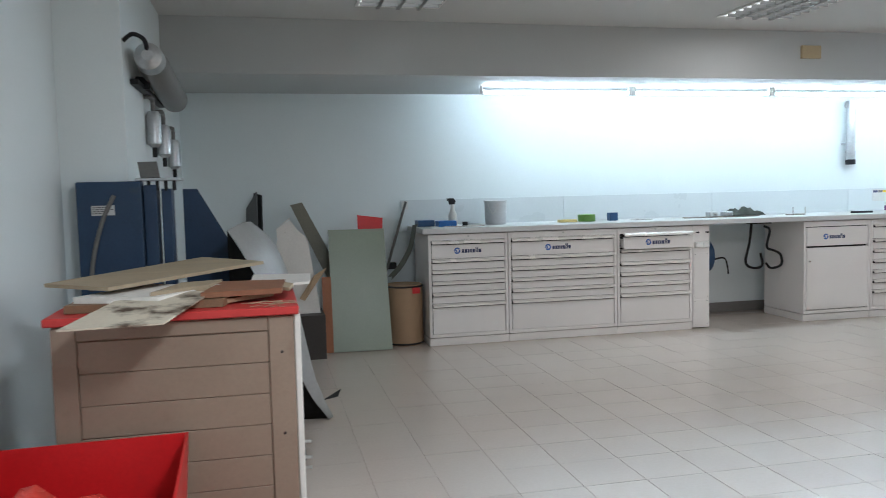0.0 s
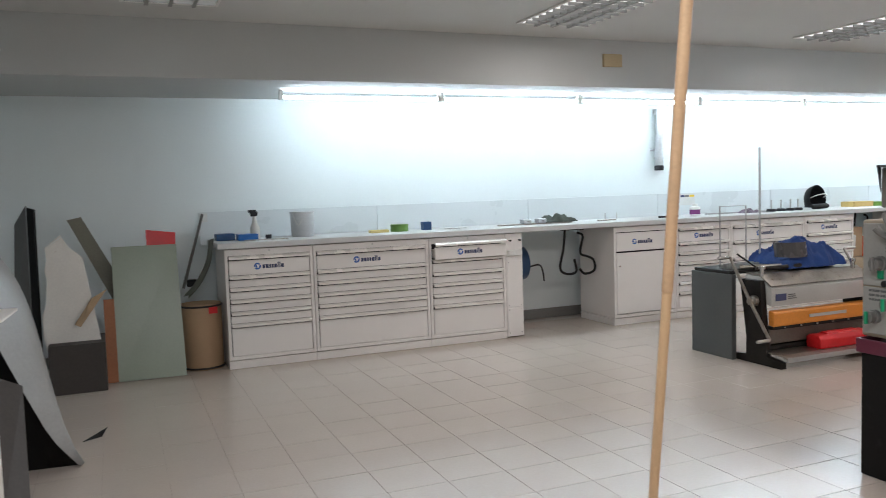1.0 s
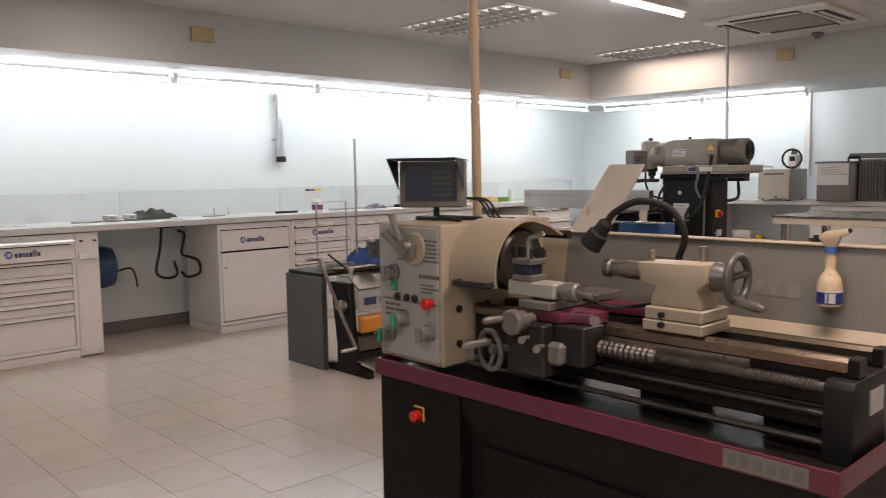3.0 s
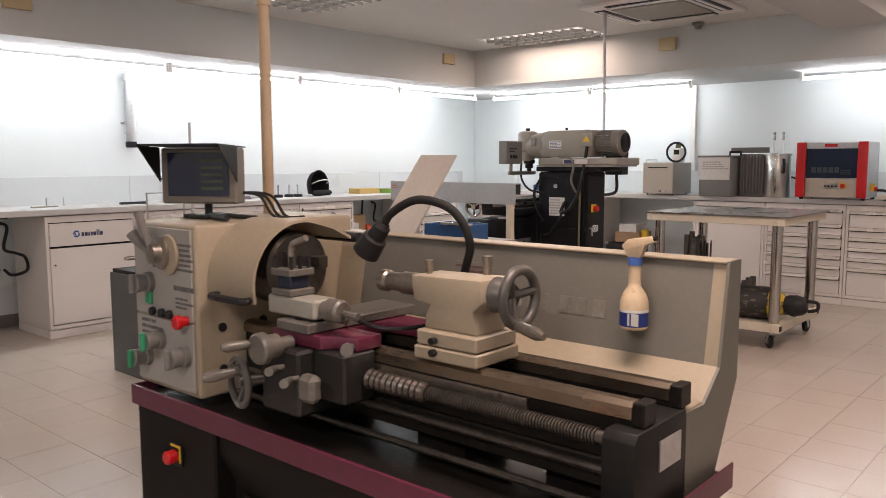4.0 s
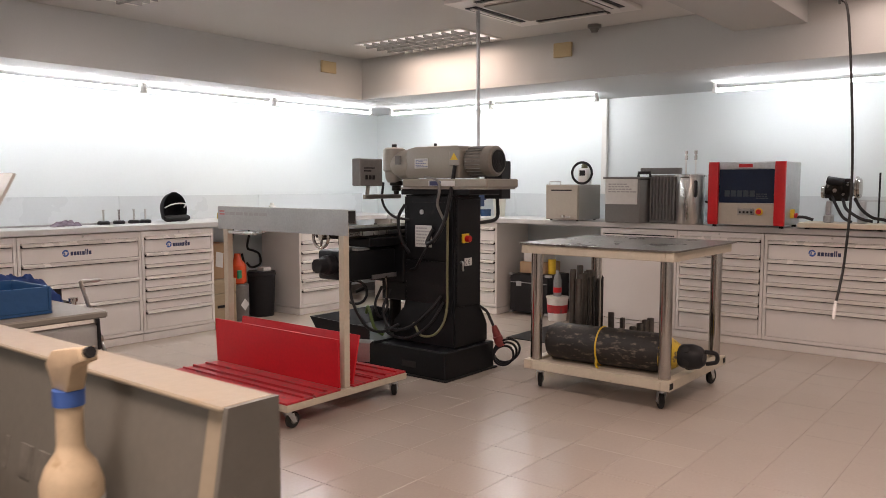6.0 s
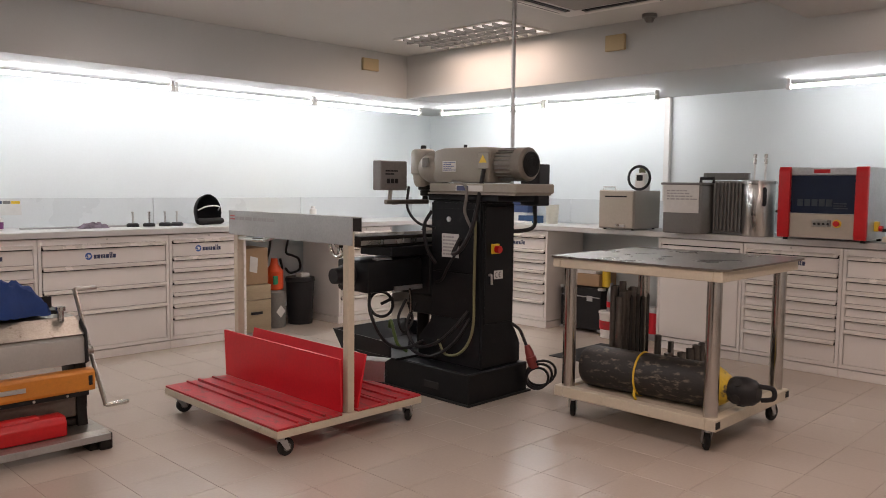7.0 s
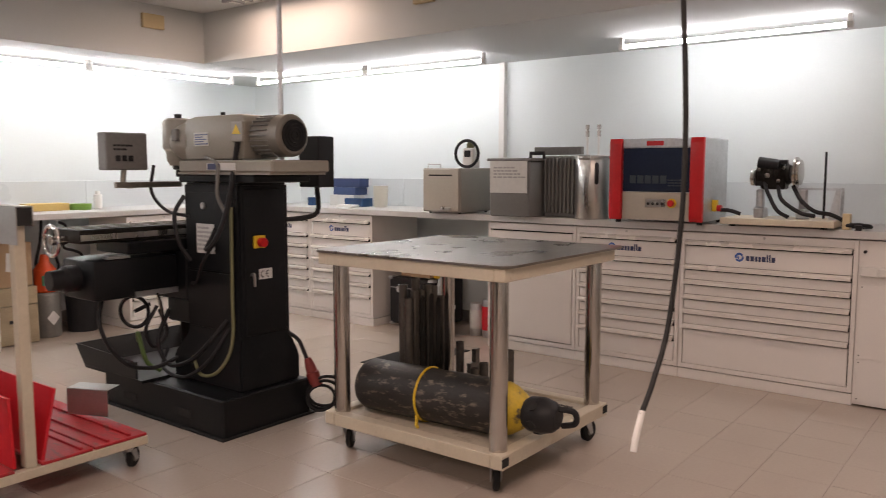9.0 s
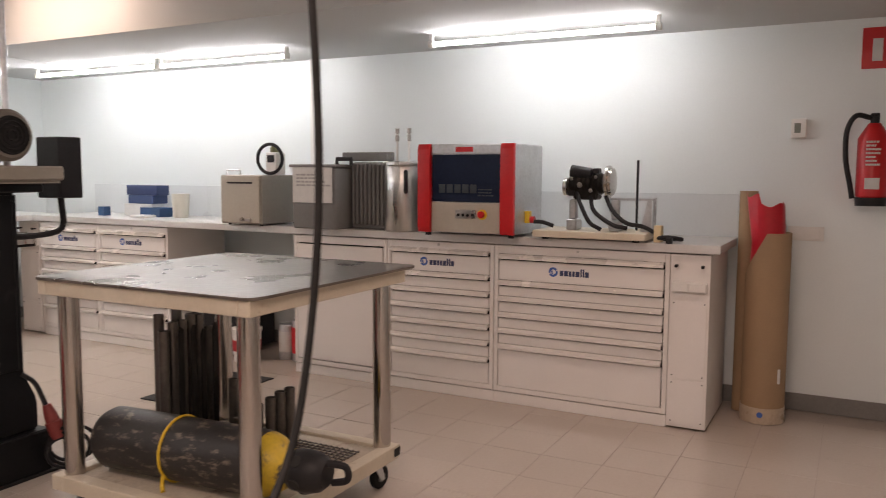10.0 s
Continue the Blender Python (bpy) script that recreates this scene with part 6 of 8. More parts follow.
board("plywood_board", [(-0.48, 3.11, 0.985), (0.066, 3.80, 1.0), (-0.23, 4.20, 1.0), (-0.75, 3.35, 0.985)], 0.014, M_PLY, "thin plywood board lying across the scrap pile")
board("burnt_board", [(-0.56, 2.70, 0.912), (-0.25, 2.73, 0.912), (-0.12, 3.15, 0.9599), (-0.42, 3.15, 0.9599)], 0.006, M_STAIN, "white board with brown burn stains hanging over the edge")
board("white_board", [(0.0, 3.30, 0.9434), (0.25, 3.42, 0.9434), (0.27, 3.72, 0.9462), (0.02, 3.75, 0.9489)], 0.010, M_OFFW, "white laminated board lying on the pile")
board("chipboard_offcut", [(-0.10, 3.08, 0.9214), (0.10, 3.22, 0.9242), (0.02, 3.45, 0.9269), (-0.2, 3.30, 0.9242)], 0.016, M_CHIP, "brown chipboard offcut lying on the pile")
board("chipboard_offcut", [(-0.62, 3.14, 0.917), (-0.40, 3.10, 0.917), (-0.28, 3.35, 0.9181), (-0.55, 3.42, 0.9181)], 0.018, M_CHIP, "brown chipboard offcut with a dark edge")
board("white_offcut", [(-0.47, 3.05, 0.9324), (-0.25, 3.12, 0.9324), (-0.15, 3.40, 0.9379), (-0.40, 3.38, 0.9379)], 0.025, M_OFFW, "thick white laminated offcut")
board("ply_offcut", [(-0.33, 3.05, 0.95), (-0.14, 3.22, 0.95), (-0.10, 3.40, 0.95), (-0.25, 3.35, 0.95)], 0.03, M_PLY, "small plywood offcut on the pile")
board("hardboard_offcut", [(0.0, 3.30, 0.9506), (0.16, 3.16, 0.9489), (0.18, 3.30, 0.95), (0.08, 3.45, 0.9517)], 0.012, M_PLY, "brown hardboard offcut with a curved edge")
board("brown_board", [(-0.62, 3.06, 0.917), (-0.08, 3.04, 0.917), (-0.02, 3.36, 0.9181), (-0.58, 3.40, 0.9181)], 0.028, surf("dark_chipboard", (0.22, 0.13, 0.07), 0.65, var=0.15, big=8, fine=160), "dark brown chipboard piece at the bottom of the pile")
board("white_board", [(-0.60, 3.12, 0.9451), (-0.30, 3.02, 0.9439), (-0.10, 3.30, 0.9489), (-0.40, 3.42, 0.9506)], 0.022, M_OFFW, "white laminated board with a dark edge on the pile")
board("red_brown_offcut", [(-0.16, 3.06, 0.9489), (0.13, 3.14, 0.9434), (0.15, 3.42, 0.9462), (-0.10, 3.40, 0.9517)], 0.02, surf("red_brown_veneer", (0.27, 0.12, 0.06), 0.5, var=0.12, stretch=(0.3, 3, 3)), "red-brown veneered offcut on the pile")
for k, (x, y) in enumerate(((-0.02, 3.30), (0.04, 3.33), (-0.05, 3.36))):
    b = B()
    cyl(b, (x, y, 0.9379), (x, y, 0.9654), 0.014, seg=10)
    solo("bolt_offcut", b, M_STEEL, "short steel bolt between the boards", "bolt", "bolts on the pile")
b = B()
for k in range(26):
    a = random.uniform(0, 6.28)
    x, y = random.uniform(0.02, 0.15), random.uniform(3.0, 3.12)
    sheet(b, [(x, y, 0.9167), (x + 0.05 * math.cos(a), y + 0.05 * math.sin(a), 0.9178), (x + 0.052 * math.cos(a + 0.1), y + 0.052 * math.sin(a + 0.1), 0.9178)], 0.0015)
tagged(part("wood_splinters", b, M_PLY, None, "", 0), "dry wood splinters on the red top", "splinters", kind="stuff")

# red bin
BN = base_thing("red_bin", "red metal scrap bin holding a crumpled red bag", "bin", -0.55, 2.5)
for nm, pts in (("bin_side", [(-0.88, 2.90, 0.0), (-0.24, 2.90, 0.0), (-0.21, 2.93, 0.50), (-0.90, 2.93, 0.49)]), ("bin_side", [(-0.24, 2.90, 0.0), (-0.24, 2.1, 0.0), (-0.18, 2.05, 0.50), (-0.21, 2.93, 0.50)]),
                ("bin_side", [(-0.24, 2.1, 0.0), (-0.88, 2.1, 0.0), (-0.90, 2.05, 0.49), (-0.18, 2.05, 0.50)]), ("bin_side", [(-0.88, 2.1, 0.0), (-0.88, 2.90, 0.0), (-0.90, 2.93, 0.49), (-0.90, 2.05, 0.49)]),
                ("bin_floor", [(-0.88, 2.1, 0.001), (-0.24, 2.1, 0.001), (-0.24, 2.9, 0.001), (-0.88, 2.9, 0.001)])):
    b = B()
    sheet(b, pts, 0.008)
    wp(nm, b, M_RED, BN, "", 0)
b = B()
rows = []
for j in range(14):
    row = []
    for i in range(14):
        u, v = i / 13, j / 13
        e = max(0, min(u, 1 - u, v, 1 - v) * 3)
        row.append(b.verts.new((-0.85 + 0.58 * u, 2.13 + 0.74 * v, 0.21 + 0.21 * min(1, e) + 0.09 * noise.noise(Vector((u * 4, v * 4, 3))) + 0.03 * noise.noise(Vector((u * 13, v * 13, 3))))))
    rows.append(row)
for j in range(13):
    for i in range(13):
        b.faces.new((rows[j][i], rows[j][i + 1], rows[j + 1][i + 1], rows[j + 1][i]))
ret = bmesh.ops.extrude_face_region(b, geom=list(b.faces))
for v in ret["geom"]:
    if isinstance(v, bmesh.types.BMVert):
        v.co.z = 0.012
bmesh.ops.recalc_face_normals(b, faces=list(b.faces))
solo("plastic_bag", b, surf("red_film", (0.62, 0.06, 0.04), 0.25, var=0.1, big=7), "crumpled translucent red plastic bag in the bin", "bag", smooth=60)

# blue sheet cabinet and triangle against the pier
BC = base_thing("blue_panel_stand", "dark blue steel shear stand with a sloping side plate", "machine stand", -0.6, 4.5)
b = B()
box(b, -0.84, -0.53, 4.38, 4.48, 0.0, 1.40, 0.004)
wp("front_plate", b, M_NAVY, BC)
b = B()
box(b, -0.525, -0.46, 4.42, 4.56, 0.0, 1.38, 0.004)
box(b, -0.44, -0.39, 4.44, 4.58, 0.0, 1.36, 0.004)
wp("upright", b, M_NAVY, BC, "dark blue uprights")
b = B()
prism(b, [(-0.38, 0.0), (0.02, 0.0), (0.02, 0.78), (-0.30, 1.36), (-0.38, 1.36)], "y", 4.95, 4.97)
wp("side_plate", b, M_NAVY, BC, "dark blue sloping plate")
b = B()
box(b, -0.77, -0.66, 4.376, 4.3795, 1.23, 1.28)
lp = wp("paper_label", b, M_PAPER, BC, "white printed paper label")
b = B()
bars(b, 4.3755, -0.765, -0.665, 1.235, 1.275, 4, axis="y", seed=51, off=0.001)
wp("label_print", b, M_GREYT, lp, "", 0)
b = B()
sweep(b, [(-0.66, 4.375, 1.33), (-0.72, 4.37, 1.20), (-0.77, 4.37, 1.02), (-0.79, 4.372, 0.85)], 0.011, 8)
wp("grey_hose", b, M_KNOB, BC)
b = B()
box(b, -0.56, -0.34, 4.40, 4.62, 1.401, 1.415, 0.003)
sf = wp("top_shelf", b, M_GALV, BC, "grey slotted tool shelf")
for k in range(5):
    b = B()
    cyl(b, (-0.54 + 0.042 * k, 4.43, 1.401), (-0.54 + 0.042 * k, 4.43, 1.35), 0.009, seg=10)
    wp("hanging_tool", b, M_BLACK, sf)
b = B()
sheet(b, [(-0.54, 4.46, 1.416), (-0.44, 4.44, 1.416), (-0.46, 4.50, 1.50), (-0.56, 4.52, 1.50)], 0.006)
wp("shelf_plate", b, M_KNOB, sf)

# leaning sheets: a pale bowed sheet, its dark inside, a brown sheet before it
OUTER = arc([(0.408, 4.67, 0.001), (0.33, 4.70, 0.26), (0.275, 4.73, 0.53), (0.235, 4.76, 0.74), (0.185, 4.80, 0.91), (0.11, 4.85, 1.06), (0.0, 4.90, 1.16)])
INNER = arc([(0.402, 4.66, 0.001), (0.29, 4.56, 0.19), (0.20, 4.50, 0.42), (0.11, 4.46, 0.66), (0.03, 4.45, 0.86), (-0.05, 4.48, 1.02), (-0.12, 4.55, 1.13)])
FOOT = [Vector((0.395 - 0.04 * k, 4.69 + 0.004 * k, 0.001)) for k in range(15)]
BS = base_thing("bent_sheet", "pale grey bowed metal sheet with a dark inside, leaning", "sheet", 0.2, 4.65)
b = B()
strip(b, INNER, OUTER, (0, 0.004, -0.002))
wp("outer_face", b, surf("pale_grey_sheet", (0.31, 0.31, 0.30), 0.36, var=0.06, big=4, dirt=(0.30, 0.29, 0.27), dirt_at=0.62), BS, "", 60)
b = B()
strip(b, FOOT, [p + Vector((-0.004, 0.03, -0.004 if p.z > 0.01 else 0.001)) for p in INNER], (0, 0.004, 0))
wp("inner_face", b, M_PED, BS, "black inner face", 60)
board("brown_sheet", [(0.13, 3.86, 0.004), (0.235, 3.98, 0.004), (0.19, 4.42, 0.50), (-0.02, 4.36, 0.62)], 0.006, surf("dark_brown_sheet", (0.05, 0.043, 0.038), 0.5, var=0.12), "dark brown sheet leaning before the bowed panel", "sheet")
board("sheet_scrap", [(0.40, 5.10, 0.004), (0.53, 5.25, 0.03), (0.50, 5.16, 0.004)], 0.003, M_MDARK, "small dark sheet scrap on the floor", "scrap")
board("grey_panel", [(-0.12, 6.95, 0.0), (0.02, 6.85, 0.0), (0.03, 6.98, 1.34), (-0.06, 7.05, 1.2)], 0.012, surf("mid_grey_panel", (0.12, 0.12, 0.115), 0.5, var=0.06), "grey panel leaning on the wall", "panel")
board("dark_strip", [(0.0, 7.15, 0.0), (0.06, 7.1, 0.0), (0.07, 7.19, 1.31), (0.01, 7.22, 1.33)], 0.02, M_MDARK, "tall dark metal strip leaning on the wall", "strip")
board("dark_strip", [(0.86, 6.90, 0.0), (1.02, 6.90, 0.0), (0.40, 6.98, 1.24), (0.30, 6.98, 1.22)], 0.02, surf("olive_brown_strip", (0.16, 0.15, 0.11), 0.5, var=0.1), "slanted olive-brown metal strip", "strip")
b = B()
prism(b, [(0.14, 0.30), (0.125, 0.42), (0.128, 0.56), (0.155, 0.64), (0.16, 0.72), (0.172, 0.80), (0.158, 0.88), (0.175, 0.96), (0.17, 1.04), (0.28, 1.11), (0.33, 1.03), (0.41, 0.96), (0.43, 0.82), (0.45, 0.69), (0.50, 0.34), (0.505, 0.30)], "y", 6.50, 6.512)
prism(b, [(0.158, 1.035), (0.17, 1.045), (0.28, 1.116), (0.275, 1.128)], "y", 6.499, 6.514)
solo("torn_panel", b, M_OFFW, "torn white panel with ragged edges leaning upright", "panel", smooth=0)
b = B()
box(b, 0.155, 0.525, 6.36, 6.80, 0.0, 0.352, 0.003)
solo("dark_box", b, surf("dark_brown_board", (0.045, 0.038, 0.033), 0.6, var=0.1), "dark brown box holding upright offcuts", "box")
board("brown_strip", [(0.33, 6.46, 0.48), (0.37, 6.46, 0.46), (0.45, 6.47, 0.66), (0.56, 6.5, 0.72)], 0.01, M_CHIP, "curled brown cardboard strip", "strip")
board("orange_plank", [(0.525, 6.60, 0.0), (0.60, 6.60, 0.0), (0.60, 6.68, 0.62), (0.525, 6.68, 0.62)], 0.02, surf("orange_brown_wood", (0.32, 0.12, 0.045), 0.5, var=0.1), "orange-brown plank standing by the green board", "plank")
board("green_board", [(0.60, 6.585, 0.0), (1.085, 6.565, 0.0), (1.075, 6.82, 1.0), (0.60, 6.82, 1.0)], 0.018, M_SAGE, "sage green laminated board leaning upright")
board("red_sheet", [(0.86, 6.86, 0.92), (1.07, 6.86, 0.90), (1.08, 6.90, 1.09), (0.86, 6.90, 1.12)], 0.008, M_RED, "small red sheet behind the green board", "sheet")
DM = base_thing("fibre_drum", "tan cardboard drum with a dark rim and red tape", "drum", 1.235, 6.8)
b = B()
lathe(b, (1.235, 6.80, 0), (1.235, 6.80, 0.52), [(0, 0.155), (0.04, 0.16), (0.97, 0.16), (1, 0.155)], 32)
wp("drum_body", b, M_KRAFT, DM)
for z in (0.015, 0.505):
    b = B()
    ring(b, (1.235, 6.80, z), (0, 0, 1), 0.16, 0.008, 32, 8)
    wp("rim", b, M_BLACK, DM, "dark metal rim")
b = B()
box(b, 1.28, 1.345, 6.636, 6.668, 0.45, 0.5)
wp("tape", b, M_RED, DM, "red tape")
board("dark_strip", [(1.125, 7.1, 0.62), (1.145, 7.09, 0.61), (1.315, 6.98, 1.22), (1.30, 7.0, 1.23)], 0.006, M_KNOB, "dark rubber strip leaning beside the bench", "strip")
b = B()
strip(b, arc([(1.12, 6.98, 0.56), (1.22, 6.93, 0.68), (1.30, 6.88, 0.84), (1.335, 6.85, 1.02)]), arc([(1.16, 6.97, 0.54), (1.26, 6.92, 0.66), (1.335, 6.87, 0.82), (1.365, 6.84, 1.0)]), (0, 0.008, 0))
solo("rubber_strip", b, surf("grey_green_rubber", (0.13, 0.14, 0.12), 0.5, var=0.1), "curved grey-green rubber strip leaning beside the bench", "strip", smooth=60)
b = B()
box(b, 1.31, 1.37, YN - 0.128, YN - 0.1135, 1.15, 1.225)
solo("number_label", b, M_PAPER, "white label with dark and red bars", "label")
b = B()
box(b, 1.18, 1.26, YN - 0.06, YN - 0.001, 0.60, 0.66, 0.004)
solo("wall_socket", b, M_BLACK, "dark wall socket above the drum", "socket")

# on the pier's side: emergency lamp cylinder, gas valves
EL = base_thing("emergency_lamp", "grey cylindrical emergency lamp on a wall bracket", "lamp", -0.52, 5.3, 2.0)
b = B()
lathe(b, (-0.49, 4.62, 2.06), (-0.49, 6.0, 1.97), [(0, 0.05), (0.06, 0.07), (0.12, 0.075), (0.14, 0.085), (0.9, 0.085), (1, 0.06)], 24)
wp("lamp_body", b, M_KNOB, EL)
b = B()
lathe(b, (-0.49, 4.56, 2.065), (-0.49, 4.70, 2.055), [(0, 0.03), (0.2, 0.072), (1, 0.078)], 20)
wp("glass_cap", b, M_GALV, EL, "shiny end cap")
b = B()
box(b, -0.604, -0.56, 4.7, 5.9, 1.93, 1.96, 0.003)
for y in (4.9, 5.7):
    box(b, -0.604, -0.53, y, y + 0.03, 1.93, 2.0)
wp("bracket", b, M_MDARK, EL)
b = B()
sweep(b, [(-0.60, 4.52, 2.13), (-0.55, 4.50, 2.16), (-0.50, 4.54, 2.14), (-0.49, 4.58, 2.08)], 0.012, 8)
wp("cable", b, M_BLACK, EL)
for k, (y, z) in enumerate(((5.25, 1.72), (5.75, 1.68), (6.35, 1.62))):
    t = base_thing("filter_unit", "small grey air filter unit on the wall", "filter", -0.57, y, z, "air filters on the pier")
    b = B()
    lathe(b, (-0.56, y, z - 0.10), (-0.56, y, z + 0.12), [(0, 0.02), (0.1, 0.045), (0.85, 0.045), (1, 0.03)], 16)
    wp("filter_body", b, M_GALV, t)
    b = B()
    sweep(b, [(-0.56, y, z + 0.12), (-0.56, y, z + 0.18), (-0.56, y - 0.06, z + 0.20), (-0.60, y - 0.06, z + 0.20)], 0.014, 8)
    wp("pipe_bend", b, M_KNOB, t)
    b = B()
    cyl(b, (-0.56, y, z - 0.16), (-0.56, y, z - 0.10), 0.014, seg=10)
    wp("drain", b, M_BLACK, t)


# ---- east bench equipment ----
M_BEIGE = surf("beige_steel", (0.43, 0.40, 0.34), 0.45, var=0.04, big=3)
M_GREYV = surf("grey_vessel_plastic", (0.17, 0.17, 0.165), 0.45, var=0.06, big=3)
OV = base_thing("lab_oven", "small beige steel muffle oven with a slotted door", "oven", 10.6, 4.2, 1.0)
b = B()
box(b, 10.41, 10.84, 4.02, 4.38, 1.012, 1.345, 0.006)
wp("case", b, surf("beige_grey_steel", (0.36, 0.34, 0.30), 0.4, metal=0.2, var=0.04), OV)
b = B()
box(b, 10.396, 10.409, 4.03, 4.37, 1.02, 1.34, 0.004)
od = wp("door", b, M_BEIGE, OV, "beige front door")
# door is uncut; a black strip paints the shade in its slot
b = B()
box(b, 10.392, 10.3955, 4.09, 4.31, 1.285, 1.297)
wp("slot", b, M_SHADOW, od, "black strip painted as shade in a horizontal slot")
b = B()
cyl(b, (10.40, 4.17, 1.045), (10.365, 4.17, 1.045), 0.012, seg=12)
box(b, 10.38, 10.396, 4.10, 4.16, 1.03, 1.05, 0.002)
wp("latch", b, M_STEEL, od)
b = B()
sweep(b, [(10.45, 4.36, 1.345), (10.45, 4.36, 1.375), (10.45, 4.24, 1.375), (10.45, 4.24, 1.345)], 0.006, 8, flat=True)
wp("handle", b, M_STEEL, OV)
for y in (4.06, 4.34):
    for x in (10.45, 10.80):
        b = B()
        cyl(b, (x, y, 1.0), (x, y, 1.012), 0.012, seg=10)
        wp("foot", b, M_BLACK, OV)
MD = base_thing("pump_controller", "small white controller box with a coiled black cable", "controller", 10.62, 4.08, 1.345)
b = B()
box(b, 10.58, 10.68, 4.03, 4.13, 1.346, 1.50, 0.008)
wp("case", b, M_WHITE, MD)
b = B()
box(b, 10.574, 10.5795, 4.05, 4.11, 1.43, 1.48, 0.002)
wp("display", b, M_BLACK, MD)
b = B()
ring(b, (10.57, 4.08, 1.455), (1, 0.1, 0), 0.10, 0.012, 32, 8)
wp("cable_coil", b, M_BLACK, MD)
b = B()
lathe(b, (10.62, 4.08, 1.50), (10.62, 4.08, 1.555), [(0, 0.03), (0.5, 0.03), (1, 0.015)], 14)
wp("cap", b, surf("olive_cap", (0.14, 0.13, 0.06), 0.5, var=0.1), MD)

VS = base_thing("vessel_bath", "grey tank with a taped paper notice", "tank", 10.5, 3.58, 1.0)
b = B()
box(b, 10.38, 10.86, 3.40, 3.74, 1.001, 1.395, 0.015, 3)
wp("tank", b, M_GREYV, VS)
b = B()
box(b, 10.365, 10.87, 3.385, 3.755, 1.396, 1.415, 0.004)
wp("rim", b, M_KNOB, VS)
b = B()
box(b, 10.372, 10.376, 3.42, 3.73, 1.17, 1.405)
nt = wp("paper_notice", b, M_PAPER, VS, "white paper notice")
b = B()
bars(b, 10.3718, 3.70, 3.46, 1.27, 1.36, 4, seed=61, off=0.001)
wp("notice_print", b, M_PALEP, nt, "unreadable printed bars", 0)
b = B()
sweep(b, [(10.50, 3.47, 1.415), (10.50, 3.47, 1.45), (10.50, 3.36, 1.45), (10.50, 3.36, 1.41)], 0.014, 8, flat=True)
wp("handle", b, M_BLACK, VS)
RD = base_thing("ribbed_tank", "dark grey ribbed cooling tank", "tank", 10.7, 3.28, 1.0)
b = B()
box(b, 10.55, 10.95, 3.13, 3.385, 1.001, 1.43, 0.01)
wp("body", b, M_GREYV, RD)
for k in range(8):
    b = B()
    box(b, 10.525, 10.55, 3.14 + 0.031 * k, 3.155 + 0.031 * k, 1.03, 1.42, 0.004)
    wp("rib", b, M_GREYV, RD)
b = B()
box(b, 10.60, 10.64, 3.12, 3.50, 1.44, 1.495, 0.004)
for y in (3.15, 3.22, 3.44, 3.47):
    box(b, 10.594, 10.5995, y, y + 0.02, 1.45, 1.48)
wp("rear_bar", b, M_KNOB, RD)
PT = base_thing("steel_vessel", "stainless steel vessel with two taps on top", "vessel", 10.56, 3.03, 1.0)
b = B()
lathe(b, (10.58, 3.02, 1.001), (10.58, 3.02, 1.41), [(0, 0.115), (0.02, 0.12), (0.97, 0.12), (1, 0.115)], 32)
wp("vessel", b, M_STEEL, PT)
b = B()
lathe(b, (10.58, 3.02, 1.41), (10.58, 3.02, 1.435), [(0, 0.13), (0.7, 0.13), (1, 0.11)], 32)
wp("lid", b, M_STEEL, PT)
for y in (2.98, 3.065):
    b = B()
    cyl(b, (10.58, y, 1.435), (10.58, y, 1.56), 0.007, seg=10)
    tap = wp("riser", b, M_WHITE, PT)
    b = B()
    cyl(b, (10.58, y, 1.56), (10.58, y, 1.60), 0.013, seg=10)
    cyl(b, (10.58, y, 1.61), (10.58, y, 1.64), 0.014, seg=10)
    cyl(b, (10.58, y, 1.60), (10.58, y, 1.61), 0.008, seg=8)
    wp("tap", b, M_CHROME, tap)
b = B()
sweep(b, [(10.455, 2.93, 1.37), (10.43, 2.915, 1.36), (10.43, 2.915, 1.26), (10.455, 2.93, 1.25)], 0.014, 8, 4)
wp("side_handle", b, M_BLACK, PT)
b = B()
sweep(b, [(10.60, 2.89, 1.20), (10.55, 2.83, 1.18), (10.60, 2.80, 1.08), (10.7, 2.78, 1.02)], 0.010, 8)
wp("hose", b, M_BLACK, PT)

CN = base_thing("bench_machine", "grey bench-top machine with red side pillars and dark window", "bench machine", 10.55, 2.47, 1.0)
b = B()
box(b, 10.35, 10.78, 2.17, 2.765, 1.02, 1.53, 0.006)
wp("case", b, M_GALV, CN, "grey metal case")
for y0, y1 in ((2.165, 2.245), (2.69, 2.77)):
    b = B()
    prism(b, [(10.325, 1.02), (10.349, 1.02), (10.349, 1.53), (10.325, 1.53), (10.315, 1.50), (10.315, 1.05)], "y", y0, y1, 0.003)
    wp("red_pillar", b, M_RED, CN, "red corner pillar")
b = B()
box(b, 10.342, 10.3495, 2.247, 2.688, 1.20, 1.47, 0.003)
wn = wp("window", b, M_SCREEN, CN, "dark tinted window")
b = B()
for k in range(5):
    box(b, 10.3395, 10.3415, 2.40 + 0.05 * k, 2.44 + 0.05 * k, 1.25, 1.30)
bars(b, 10.3415, 2.39, 2.27, 1.23, 1.28, 3, seed=63, off=0.001)
wp("window_marks", b, surf("dim_marks", (0.03, 0.045, 0.06), 0.4, var=0.1), wn, "faint shapes behind the window", 0)
b = B()
box(b, 10.338, 10.3495, 2.247, 2.688, 1.025, 1.195, 0.003)
pn = wp("control_panel", b, M_BEIGE, CN, "beige control panel")
b = B()
box(b, 10.334, 10.338, 2.40, 2.53, 1.105, 1.155, 0.001)
wp("key_strip", b, M_STEEL, pn)
